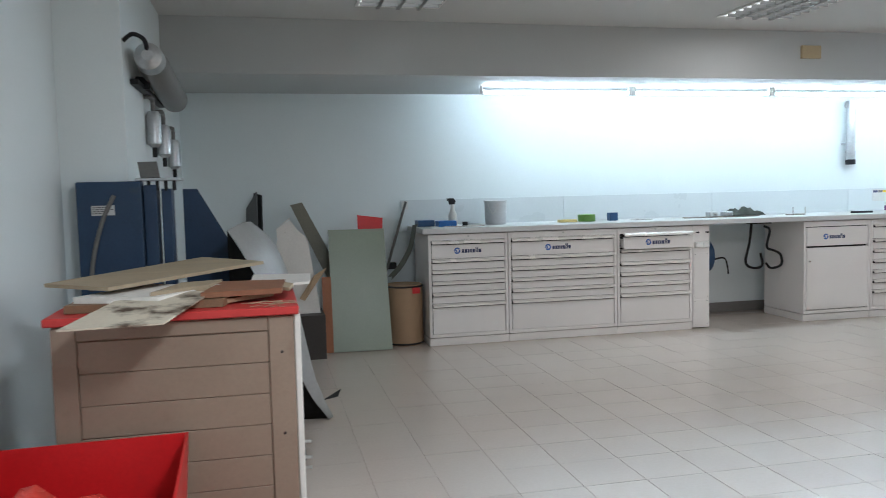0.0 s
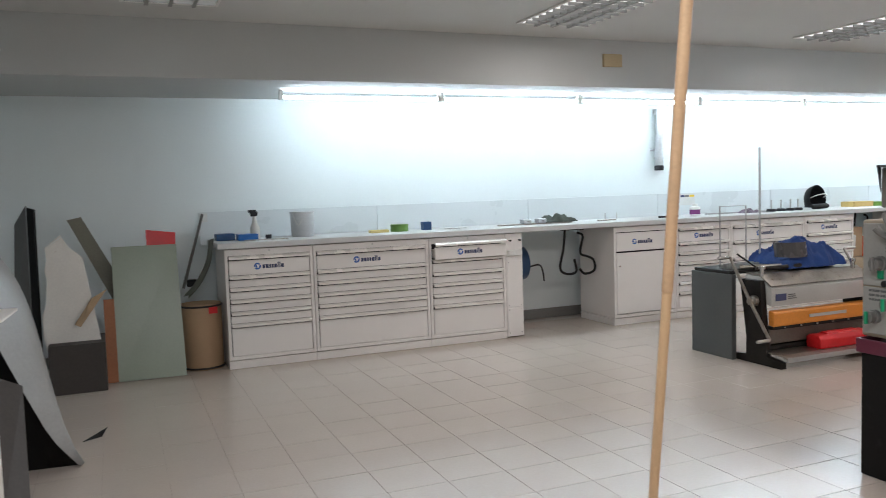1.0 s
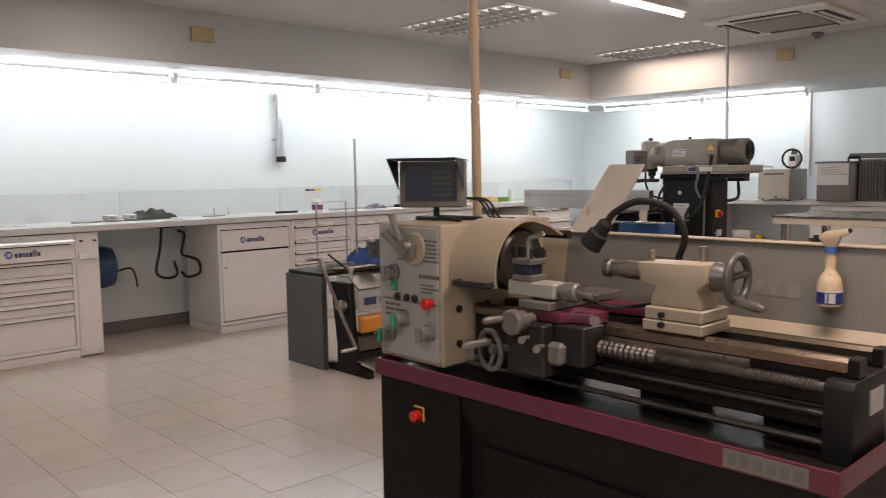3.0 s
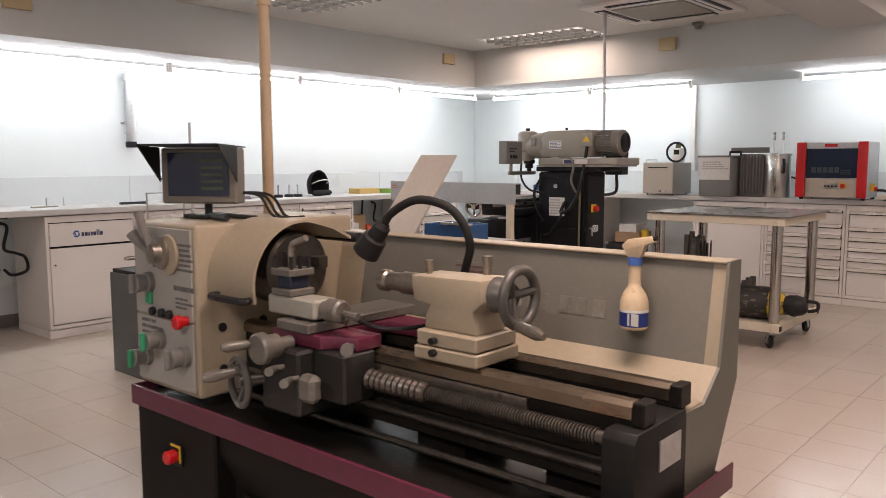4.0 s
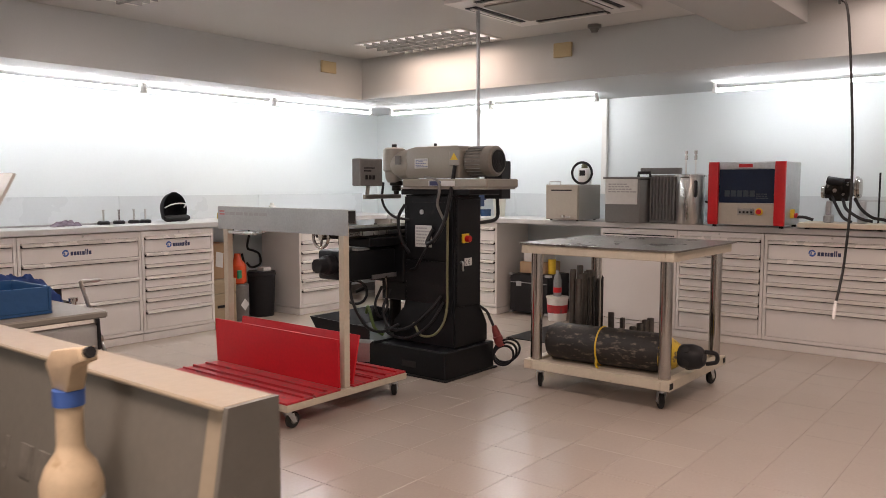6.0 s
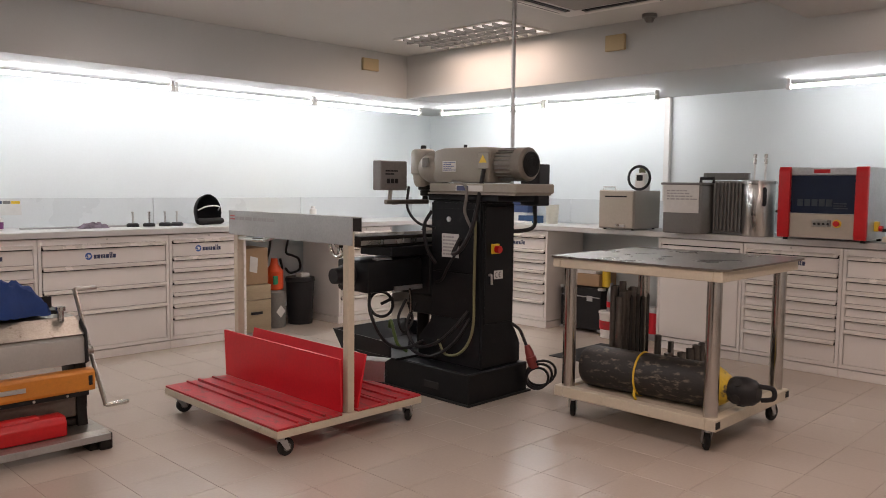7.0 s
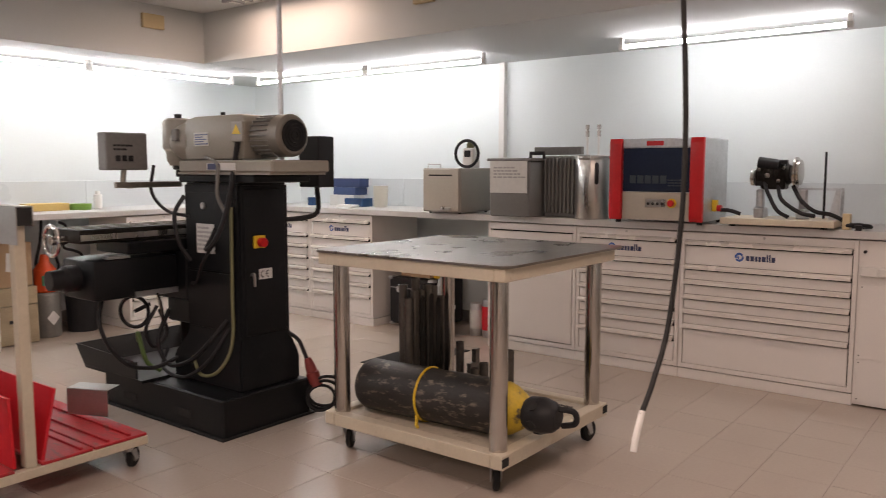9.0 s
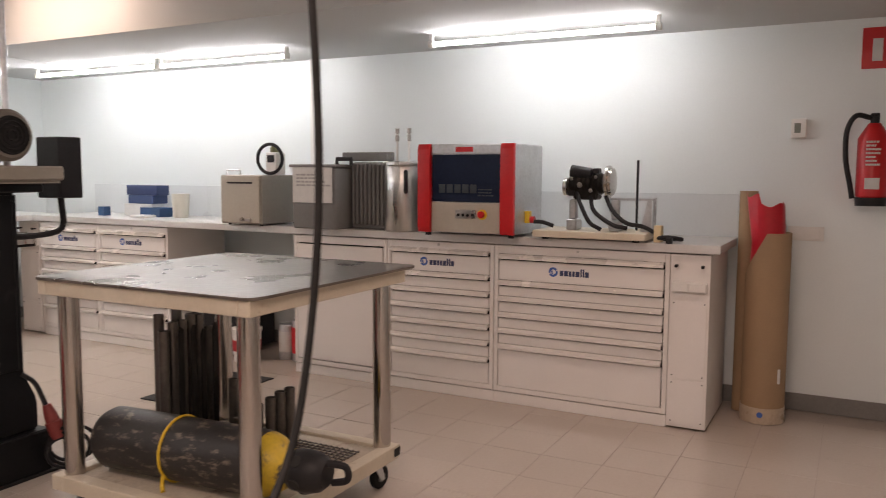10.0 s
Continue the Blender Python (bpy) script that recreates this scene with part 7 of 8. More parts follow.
for k in range(4):
    b = B()
    cyl(b, (10.334, 2.42 + 0.03 * k, 1.125), (10.328, 2.42 + 0.03 * k, 1.125), 0.009, seg=10)
    wp("key", b, M_BLACK, pn)
b = B()
cyl(b, (10.338, 2.36, 1.13), (10.332, 2.36, 1.13), 0.03, seg=18)
es = wp("stop_plate", b, M_YELLOW, pn, "yellow stop plate")
b = B()
cyl(b, (10.332, 2.36, 1.13), (10.308, 2.36, 1.13), 0.02, seg=16, edge=0.003)
wp("stop_button", b, M_RED, pn)
b = B()
box(b, 10.337, 10.349, 2.247, 2.688, 1.475, 1.525, 0.002)
hdp = wp("header", b, M_GALV, CN)
b = B()
box(b, 10.334, 10.3368, 2.42, 2.53, 1.485, 1.512)
wp("red_mark", b, M_RED, hdp, "red maker mark, unlettered")
for y in (2.2, 2.73):
    for x in (10.38, 10.74):
        b = B()
        cyl(b, (x, y, 1.0), (x, y, 1.02), 0.018, seg=12)
        wp("foot", b, M_BLACK, CN)
b = B()
box(b, 10.50, 10.54, 2.14, 2.169, 1.08, 1.15, 0.003)
sbx = wp("side_switch", b, M_YELLOW, CN)
b = B()
cyl(b, (10.52, 2.14, 1.10), (10.52, 2.115, 1.10), 0.02, seg=12)
wp("side_knob", b, M_RED, sbx)

RG = base_thing("engine_test_rig", "small engine test rig with cables on a pale baseplate", "test rig", 10.6, 1.8, 1.0)
b = B()
box(b, 10.42, 10.78, 1.46, 2.09, 1.012, 1.05, 0.003)
wp("baseplate", b, M_CREAMF, RG, "pale baseplate")
for x, y in ((10.47, 1.52), (10.47, 2.03), (10.73, 1.52), (10.73, 2.03)):
    b = B()
    cyl(b, (x, y, 1.0), (x, y, 1.012), 0.02, seg=10)
    wp("foot", b, M_BLACK, RG)
for y in (1.66, 1.90):
    b = B()
    box(b, 10.53, 10.63, y - 0.03, y + 0.03, 1.05, 1.11, 0.006)
    box(b, 10.55, 10.60, y - 0.02, y + 0.02, 1.11, 1.22, 0.006)
    wp("bearing_block", b, M_GALV, RG, "grey bearing block")
b = B()
lathe(b, (10.60, 1.735, 1.31), (10.60, 1.94, 1.30), [(0, 0.05), (0.08, 0.062)] + [(0.12 + 0.07 * k, 0.062 - 0.008 * (k % 2)) for k in range(9)] + [(0.8, 0.055), (0.95, 0.05), (1, 0.03)], 22)
box(b, 10.55, 10.65, 1.76, 1.90, 1.22, 1.29, 0.01)
eng = wp("engine_block", b, M_OILY, RG, "dark finned engine block")
for x, y, z, rr in ((10.555, 1.80, 1.27, 0.010), (10.545, 1.86, 1.30, 0.014), (10.55, 1.91, 1.335, 0.009), (10.55, 1.77, 1.345, 0.008)):
    b = B()
    cyl(b, (x, y, z), (x - 0.035, y - 0.01, z + 0.004), rr, seg=14, edge=0.004)
    wp("fitting", b, M_CASTW, eng, "bright round fitting")
for x0, y0, z0 in ((10.56, 1.755, 1.365), (10.57, 1.87, 1.36), (10.55, 1.89, 1.24)):
    b = B()
    box(b, x0, x0 + 0.05, y0, y0 + 0.04, z0, z0 + 0.03, 0.005)
    wp("sensor", b, M_BLACK, eng)
b = B()
cyl(b, (10.58, 1.80, 1.36), (10.58, 1.92, 1.38), 0.035, seg=16)
wp("carburettor", b, M_BLACK, eng)
b = B()
lathe(b, (10.60, 1.725, 1.32), (10.60, 1.68, 1.32), [(0, 0.06), (0.2, 0.09), (0.5, 0.09), (0.55, 0.075), (0.9, 0.075), (1, 0.03)], 28)
wp("flywheel", b, M_CHROME, eng, "bright flywheel")
b = B()
cyl(b, (10.56, 1.95, 1.29), (10.56, 1.93, 1.29), 0.05, seg=20)
wp("pulley", b, M_STEEL, eng)
b = B()
cyl(b, (10.68, 1.57, 1.05), (10.68, 1.57, 1.44), 0.007, seg=8)
wp("upright_rod", b, M_BLACK, RG)
b = B()
box(b, 10.70, 10.715, 1.47, 1.485, 1.05, 1.23)
box(b, 10.70, 10.715, 1.486, 1.75, 1.215, 1.228)
prism(b, [(1.47, 1.05), (1.53, 1.05), (1.49, 1.23), (1.47, 1.23)], "x", 10.60, 10.61)
wp("bracket", b, M_GALV, RG)
for pts in ([(10.56, 1.88, 1.26), (10.50, 1.84, 1.20), (10.48, 1.78, 1.10), (10.50, 1.72, 1.06)], [(10.56, 1.80, 1.24), (10.50, 1.76, 1.16), (10.50, 1.66, 1.09), (10.52, 1.58, 1.07)],
            [(10.58, 1.72, 1.24), (10.52, 1.66, 1.16), (10.50, 1.58, 1.10), (10.55, 1.50, 1.08), (10.55, 1.40, 1.03)], [(10.52, 2.12, 1.09), (10.50, 2.06, 1.09), (10.52, 2.0, 1.07)],
            [(10.55, 1.44, 1.02), (10.52, 1.36, 1.03), (10.56, 1.30, 1.02), (10.62, 1.34, 1.015), (10.6, 1.42, 1.015)]):
    b = B()
    sweep(b, pts, 0.012, 8)
    wp("cable", b, M_BLACK, RG)
b = B()
box(b, 10.53, 10.58, 1.40, 1.44, 1.0, 1.09, 0.003)
wp("relay_box", b, M_CREAMP, RG)
b = B()
cyl(b, (10.50, 1.35, 1.0), (10.50, 1.35, 1.03), 0.018, seg=12)
wp("end_plug", b, M_BLACK, RG)

# boxes near the corner
def small_box(name, x0, x1, y0, y1, z0, z1, mat, label, cat):
    b = B()
    box(b, x0, x1, y0, y1, z0, z1, 0.003)
    return solo(name, b, mat, label, cat)


small_box("carton", 10.85, 11.0, 5.55, 5.86, 1.001, 1.10, M_PAPER, "white carton lying on the worktop", "carton")
small_box("carton", 10.86, 11.02, 5.54, 5.82, 1.101, 1.17, surf("dark_blue_carton", (0.03, 0.06, 0.16), 0.5, var=0.08), "dark blue printed carton on a white carton", "carton")
small_box("carton", 10.87, 11.0, 5.50, 5.85, 1.171, 1.25, surf("navy_carton", (0.02, 0.04, 0.12), 0.5, var=0.08), "navy carton on top of the stack", "carton")
small_box("blue_bin", 10.78, 10.92, 5.38, 5.60, 1.001, 1.075, M_BLUE, "open blue plastic bin on the worktop", "bin")
small_box("blue_cup", 10.72, 10.79, 5.95, 6.02, 1.001, 1.075, M_BLUE, "small blue plastic cup", "cup")
b = B()
lathe(b, (10.85, 5.22, 1.001), (10.85, 5.22, 1.19), [(0, 0.055), (0.1, 0.06), (1, 0.068)], 20)
solo("plastic_jug", b, surf("milky_plastic", (0.62, 0.60, 0.52), 0.4, var=0.03), "milky white plastic jug", "jug")
small_box("cream_tray", 10.66, 10.80, 5.42, 5.58, 1.001, 1.02, M_WHITE, "small cream tray on the worktop", "tray")

# under the east worktop
FC = base_thing("flight_case", "black flight case with metal corners under the worktop", "flight case", 10.9, 4.9)
b = B()
box(b, 10.66, 11.10, 4.50, 4.95, 0.03, 0.42, 0.004)
wp("case_body", b, M_BLACK, FC)
for y in (4.50, 4.95):
    for z in (0.03, 0.42):
        b = B()
        box(b, 10.652, 10.70, y - 0.03, y + 0.008 if y > 4.6 else y + 0.03, z - 0.012, z + 0.012, 0.002)
        wp("corner", b, M_GALV, FC)
for y in (4.62, 4.84):
    b = B()
    box(b, 10.65, 10.659, y - 0.03, y + 0.03, 0.30, 0.35, 0.002)
    wp("latch", b, M_GALV, FC)
b = B()
box(b, 10.652, 10.6595, 4.51, 4.94, 0.335, 0.342)
wp("lid_line", b, M_GALV, FC)
small_box("carton", 10.70, 11.0, 4.55, 4.86, 0.435, 0.55, M_KRAFT, "brown carton with white straps on the case", "carton")
small_box("carton", 10.72, 10.98, 4.60, 4.82, 0.551, 0.64, M_PAPER, "white carton on the brown one", "carton")
BT = base_thing("paint_bucket", "white plastic bucket with a printed label", "bucket", 10.35, 4.35)
b = B()
lathe(b, (10.62, 4.36, 0.001), (10.62, 4.36, 0.24), [(0, 0.09), (0.9, 0.105), (0.92, 0.112), (1, 0.112)], 22)
wp("pail", b, M_WHITE, BT)
b = B()
lathe(b, (10.62, 4.36, 0.08), (10.62, 4.36, 0.16), [(0, 0.1), (1, 0.104)], 22)
wp("label", b, M_REDW, BT, "red printed label")
BO = base_thing("water_bottle", "clear plastic bottle with a red label", "bottle", 10.62, 4.38, 0.24)
b = B()
lathe(b, (10.62, 4.36, 0.241), (10.62, 4.36, 0.50), [(0, 0.04), (0.6, 0.042), (0.8, 0.03), (0.9, 0.014), (1, 0.014)], 16)
wp("bottle", b, surf("cloudy_plastic", (0.30, 0.32, 0.33), 0.2, var=0.1), BO)
b = B()
lathe(b, (10.62, 4.36, 0.28), (10.62, 4.36, 0.33), [(0, 0.043), (1, 0.043)], 16)
wp("label", b, M_REDP, BO)
b = B()
cyl(b, (10.78, 4.42, 0.45), (10.78, 4.42, 0.60), 0.04, seg=16)
solo("yellow_canister", b, M_YELLOW, "yellow plastic canister on the case", "canister").location = (0, 0.1, -0.0145)
for k, (y, h) in enumerate(((4.02, 0.30), (4.14, 0.26))):
    t = base_thing("paint_tin", "paint tin with a red and white label", "paint tin", 10.8, y, 0, "paint tins under the worktop")
    b = B()
    lathe(b, (10.8, y, 0.001), (10.8, y, h), [(0, 0.055), (0.03, 0.058), (0.96, 0.058), (1, 0.054)], 20)
    wp("tin", b, M_GALV, t)
    b = B()
    lathe(b, (10.8, y, 0.06), (10.8, y, h - 0.05), [(0, 0.0588), (1, 0.0588)], 20)
    wp("label", b, (M_REDP, M_PAPER)[k], t)
b = B()
box(b, 9.55, 10.3, 3.85, 4.25, 0.001, 0.006, 0.001)
solo("floor_mat", b, M_RUBBER, "thin dark rubber mat on the floor", "mat")

# rolls by the wall, extinguisher, sign, thermostat, switch
for nm, x, y, r, h, lean, mtl, lab in (("cardboard_tube", 10.93, 0.90, 0.115, 1.05, 0.0, M_KRAFT, "wide kraft cardboard tube standing on the floor"), ("cardboard_tube", 11.08, 1.03, 0.05, 1.27, 0.0, M_KRAFT, "narrow cardboard tube standing by the wall")):
    t = base_thing(nm, lab, "cardboard tube", x, y, 0)
    b = B()
    n = 28
    lo = [b.verts.new((x + r * math.cos(2 * math.pi * k / n), y + r * math.sin(2 * math.pi * k / n), 0.001)) for k in range(n)]
    hi = [b.verts.new((x + r * math.cos(2 * math.pi * k / n), y + r * math.sin(2 * math.pi * k / n), h - 0.22 * max(0, math.sin(2 * math.pi * k / n)) * (r > 0.1))) for k in range(n)]
    hin = [b.verts.new((v.co.x * 0.96 + x * 0.04, v.co.y * 0.96 + y * 0.04, v.co.z)) for v in hi]
    lin = [b.verts.new((v.co.x * 0.96 + x * 0.04, v.co.y * 0.96 + y * 0.04, 0.002)) for v in lo]
    for k in range(n):
        j = (k + 1) % n
        b.faces.new((lo[k], lo[j], hi[j], hi[k]))
        b.faces.new((hi[k], hi[j], hin[j], hin[k]))
        b.faces.new((lin[j], lin[k], hin[k], hin[j]))
    wp("tube_wall", b, mtl, t)
    if r > 0.1:
        b = B()
        lathe(b, (x, y, 0.002), (x, y, 0.09), [(0, r + 0.003), (0.5, r + 0.004), (1, r + 0.003)], 28)
        wp("end_tape", b, surf("translucent_tape", (0.50, 0.40, 0.30), 0.3, var=0.1, big=8), t, "crumpled tape at the foot")
        b = B()
        cyl(b, (x - r - 0.0035, y, 0.055), (x - r - 0.006, y, 0.055), 0.016, seg=14)
        wp("round_sticker", b, M_LOGO_BLUE, t, "blue round sticker")
        b = B()
        box(b, x - r * 0.72, x - r * 0.6, y - r * 0.80, y - r * 0.5, 0.23, 0.31)
        wp("label", b, M_PAPER, t)
b = B()
n = 22
turn = [math.pi * (0.45 + 1.25 * k / n) for k in range(n + 1)]
strip(b, [(10.95 + (0.06 + 0.001 * k) * math.cos(a), 0.93 + (0.07 + 0.001 * k) * math.sin(a), 0.70) for k, a in enumerate(turn)],
      [(10.97 + (0.08 + 0.001 * k) * math.cos(a), 0.93 + 0.10 * math.sin(a), 1.25 - 0.05 * (k > 8) + 0.012 * math.sin(5 * a)) for k, a in enumerate(turn)], (0.002, 0, 0.001))
solo("red_sheet_roll", b, surf("red_plastic_film", (0.50, 0.012, 0.025), 0.3, var=0.07), "rolled red plastic sheet in the cardboard tube", "sheet roll", smooth=60)

FX = base_thing("fire_extinguisher", "red wall-mounted fire extinguisher with a black hose", "extinguisher", 11.12, 0.42, 1.2)
b = B()
lathe(b, (11.11, 0.42, 1.235), (11.11, 0.42, 1.64), [(0, 0.06), (0.04, 0.078), (0.8, 0.078), (0.92, 0.05), (1, 0.03)], 28)
eb = wp("bottle", b, M_RED, FX)
b = B()
lathe(b, (11.11, 0.42, 1.20), (11.11, 0.42, 1.245), [(0, 0.075), (1, 0.08)], 28)
wp("foot_ring", b, M_BLACK, FX)
b = B()
box(b, 11.028, 11.034, 0.385, 0.455, 1.29, 1.35, 0.001)
wp("white_label", b, M_PAPER, eb)
b = B()
bars(b, 11.0305, 0.455, 0.385, 1.41, 1.55, 7, seed=71, off=0.002)
wp("label_print", b, M_PAPER, eb, "white print bars", 0)
b = B()
cyl(b, (11.11, 0.42, 1.64), (11.11, 0.42, 1.69), 0.022, seg=12)
box(b, 11.04, 11.12, 0.40, 0.44, 1.675, 1.69, 0.003)
wp("valve", b, M_BLACK, FX)
b = B()
sweep(b, [(11.11, 0.44, 1.67), (11.08, 0.51, 1.68), (11.07, 0.55, 1.60), (11.07, 0.55, 1.45), (11.08, 0.525, 1.32), (11.09, 0.51, 1.24)], 0.014, 8)
wp("hose", b, M_BLACK, FX)
b = B()
box(b, 11.19, 11.219, 0.37, 0.47, 1.40, 1.5)
wp("wall_bracket", b, M_MDARK, FX)
SG = base_thing("fire_sign", "red fire extinguisher sign on the wall", "sign", XE, 0.37, 1.95)
b = B()
box(b, XE - 0.004, XE - 0.0005, 0.26, 0.50, 1.94, 2.16)
wp("plate", b, M_RED, SG)
b = B()
box(b, XE - 0.006, XE - 0.0045, 0.40, 0.45, 1.98, 2.10)
wp("pictogram", b, M_PAPER, SG, "white pictogram shape")
TH = base_thing("thermostat", "small white wall thermostat", "thermostat", XE, 0.79, 1.62)
b = B()
box(b, XE - 0.03, XE - 0.0005, 0.755, 0.835, 1.57, 1.68, 0.004)
wp("case", b, M_WHITE, TH)
b = B()
box(b, XE - 0.033, XE - 0.0305, 0.785, 0.818, 1.60, 1.655, 0.001)
wp("display", b, surf("lcd_grey", (0.16, 0.18, 0.15), 0.3, var=0.05), TH, "grey display")
SWP = base_thing("light_switch", "white double light switch on the wall", "switch", XE, 0.73, 1.03)
b = B()
box(b, XE - 0.01, XE - 0.0005, 0.64, 0.83, 0.99, 1.07, 0.002)
wp("plate", b, M_WHITE, SWP)
for y in (0.66, 0.745):
    b = B()
    box(b, XE - 0.014, XE - 0.0105, y, y + 0.07, 1.0, 1.06, 0.002)
    wp("rocker", b, M_WHITE, SWP)


# ---- things on and under the north worktop ----
ZW = 1.0005
small_box("blue_case", 1.40, 1.55, 6.92, 7.08, ZW, 1.055, M_BLUE, "open blue plastic assortment case", "case")
small_box("blue_case", 1.56, 1.72, 6.80, 6.95, ZW, 1.05, surf("bright_blue_plastic", (0.02, 0.13, 0.42), 0.4, var=0.06), "bright blue plastic box", "box")
SP = base_thing("spray_bottle", "white spray bottle with a black trigger on the worktop", "spray bottle", 1.72, 6.93, 1.0)
b = B()
lathe(b, (1.715, 6.93, ZW), (1.715, 6.93, 1.19), [(0, 0.038), (0.05, 0.042), (0.5, 0.04), (0.75, 0.02), (1, 0.015)], 20)
wp("bottle", b, surf("translucent_white", (0.58, 0.57, 0.52), 0.4, var=0.04), SP)
b = B()
prism(b, [(1.685, 1.19), (1.735, 1.19), (1.745, 1.22), (1.725, 1.245), (1.665, 1.245), (1.665, 1.225), (1.68, 1.22)], "y", 6.918, 6.942, 0.003)
wp("trigger_head", b, M_BLACK, SP)
b = B()
cyl(b, (1.82, 6.90, ZW), (1.82, 6.90, 1.035), 0.025, seg=14)
solo("round_fitting", b, M_BLACK, "small dark round fitting", "fitting")
b = B()
box(b, 1.60, 1.95, 6.72, 6.80, ZW, 1.006, 0.001)
solo("flat_bar", b, M_WORN, "flat grey steel bar on the worktop", "bar")
PB = base_thing("paint_bucket", "white metal bucket with a wire handle on the worktop", "bucket", 2.12, 6.95, 1.0)
b = B()
lathe(b, (2.12, 6.95, ZW), (2.12, 6.95, 1.215), [(0, 0.09), (0.04, 0.095), (0.95, 0.102), (0.96, 0.108), (1, 0.108)], 28)
wp("pail", b, surf("scuffed_white_metal", (0.55, 0.56, 0.57), 0.35, metal=0.3, var=0.06, dirt=(0.40, 0.40, 0.40), dirt_at=0.6), PB)
b = B()
sweep(b, [(2.03, 6.90, 1.205), (2.035, 6.86, 1.15), (2.06, 6.84, 1.10), (2.09, 6.845, 1.14)], 0.003, 6)
wp("wire_handle", b, M_STEEL, PB)
small_box("sanding_pad", 2.70, 2.87, 6.86, 6.93, ZW, 1.025, surf("yellow_foam", (0.62, 0.50, 0.20), 0.8, var=0.05), "pale yellow foam pad", "pad")
TP = base_thing("tape_roll", "green roll of tape standing on the worktop", "tape roll", 2.98, 6.93, 1.0)
b = B()
lathe(b, (2.99, 6.93, ZW), (2.99, 6.93, 1.065), [(0, 0.075), (0.04, 0.08), (0.96, 0.08), (1, 0.075)], 28)
wp("roll", b, surf("green_tape", (0.10, 0.20, 0.03), 0.4, var=0.1), TP)
small_box("blue_box", 3.21, 3.29, 6.90, 6.97, ZW, 1.075, M_BLUE, "small blue box on the worktop", "box")
b = B()
box(b, 3.40, 3.62, 6.86, 6.885, ZW, 1.008, 0.001)
solo("steel_rule", b, M_STEEL, "thin steel rule on the worktop", "rule")
b = B()
box(b, 3.95, 4.75, 6.86, 6.90, ZW, 1.012, 0.002)
solo("flat_bar", b, M_WORN, "long flat steel bar on the worktop", "bar")
for x in (4.20, 4.36):
    t = base_thing("clamp_block", "small grey clamp block on the bar", "clamp", x, 6.87, 1.01, "clamp blocks on the bar")
    b = B()
    box(b, x, x + 0.09, 6.84, 6.92, 1.0125, 1.055, 0.006)
    wp("block", b, M_GALV, t)
    b = B()
    cyl(b, (x + 0.045, 6.84, 1.035), (x + 0.045, 6.80, 1.035), 0.008, seg=8)
    wp("screw", b, M_STEEL, t)


def crumple(name, x0, x1, y0, y1, z, h, mat, label, cat, seed=0, nx=18, ny=12):
    b = B()
    rows = []
    for j in range(ny):
        row = []
        for i in range(nx):
            u, v = i / (nx - 1), j / (ny - 1)
            e = max(0, min(u, 1 - u, v, 1 - v) * 3.2)
            row.append(b.verts.new((x0 + (x1 - x0) * u + 0.015 * noise.noise(Vector((u * 6, v * 6, seed))), y0 + (y1 - y0) * v + 0.02 * noise.noise(Vector((u * 5, v * 5, seed + 3))),
                                    z + max(0.004, h * min(1, e) ** 0.6 * (0.65 + 0.8 * noise.noise(Vector((u * 3.5, v * 3, seed + 7))))))))
        rows.append(row)
    for j in range(ny - 1):
        for i in range(nx - 1):
            b.faces.new((rows[j][i], rows[j][i + 1], rows[j + 1][i + 1], rows[j + 1][i]))
    ret = bmesh.ops.extrude_face_region(b, geom=list(b.faces))
    for v in ret["geom"]:
        if isinstance(v, bmesh.types.BMVert):
            v.co.z = z
    bmesh.ops.recalc_face_normals(b, faces=list(b.faces))
    return solo(name, b, mat, label, cat, smooth=60)


crumple("work_gloves", 4.46, 4.80, 6.84, 7.04, ZW + 0.0125, 0.09, surf("dark_olive_cloth", (0.04, 0.045, 0.035), 0.85, var=0.15, bump=0.05), "pair of dark olive work gloves in a heap", "gloves", 2)
b = B()
box(b, 5.05, 5.25, 6.85, 6.89, ZW, 1.012, 0.002)
solo("file_tool", b, M_WORN, "flat steel file on the worktop", "file")
for x in (5.22, 5.36):
    b = B()
    cyl(b, (x, 7.0, ZW), (x, 7.0, 1.07), 0.005, seg=8)
    solo("steel_pin", b, M_STEEL, "small upright steel pin", "pin", "upright pins on the worktop")
b = B()
box(b, 5.75, 5.98, 6.80, 6.84, ZW, 1.02, 0.004)
solo("pliers", b, M_BLACK, "dark hand pliers lying flat", "pliers")
SK = base_thing("wall_notice", "small white notice with blue and yellow bars", "notice", 6.46, 7.24, 1.18)
b = B()
box(b, 6.36, 6.56, YN - 0.1165, YN - 0.1135, 1.10, 1.225)
wp("sheet", b, M_PAPER, SK)
for x0, x1, mtl, lab in ((6.365, 6.42, M_LOGO_DARK, "dark blue bar"), (6.425, 6.48, M_KNOB, "grey bar"), (6.485, 6.55, M_YELLOW, "yellow bar")):
    b = B()
    box(b, x0, x1, YN - 0.1185, YN - 0.117, 1.19, 1.213)
    wp("bar", b, mtl, SK, lab)
WB = base_thing("white_bottle", "small white bottle with a purple label", "bottle", 6.25, 6.9, 1.0)
b = B()
lathe(b, (6.27, 6.90, ZW), (6.27, 6.90, 1.125), [(0, 0.05), (0.05, 0.054), (0.7, 0.054), (0.8, 0.03), (1, 0.03)], 20)
wp("bottle", b, M_WHITE, WB)
b = B()
lathe(b, (6.27, 6.90, 1.015), (6.27, 6.90, 1.065), [(0, 0.0545), (1, 0.0545)], 20)
wp("label", b, surf("purple_label", (0.18, 0.03, 0.16), 0.5, var=0.05), WB, "purple label band")
b = B()
box(b, 6.45, 7.3, 6.93, 6.96, ZW, 1.015, 0.002)
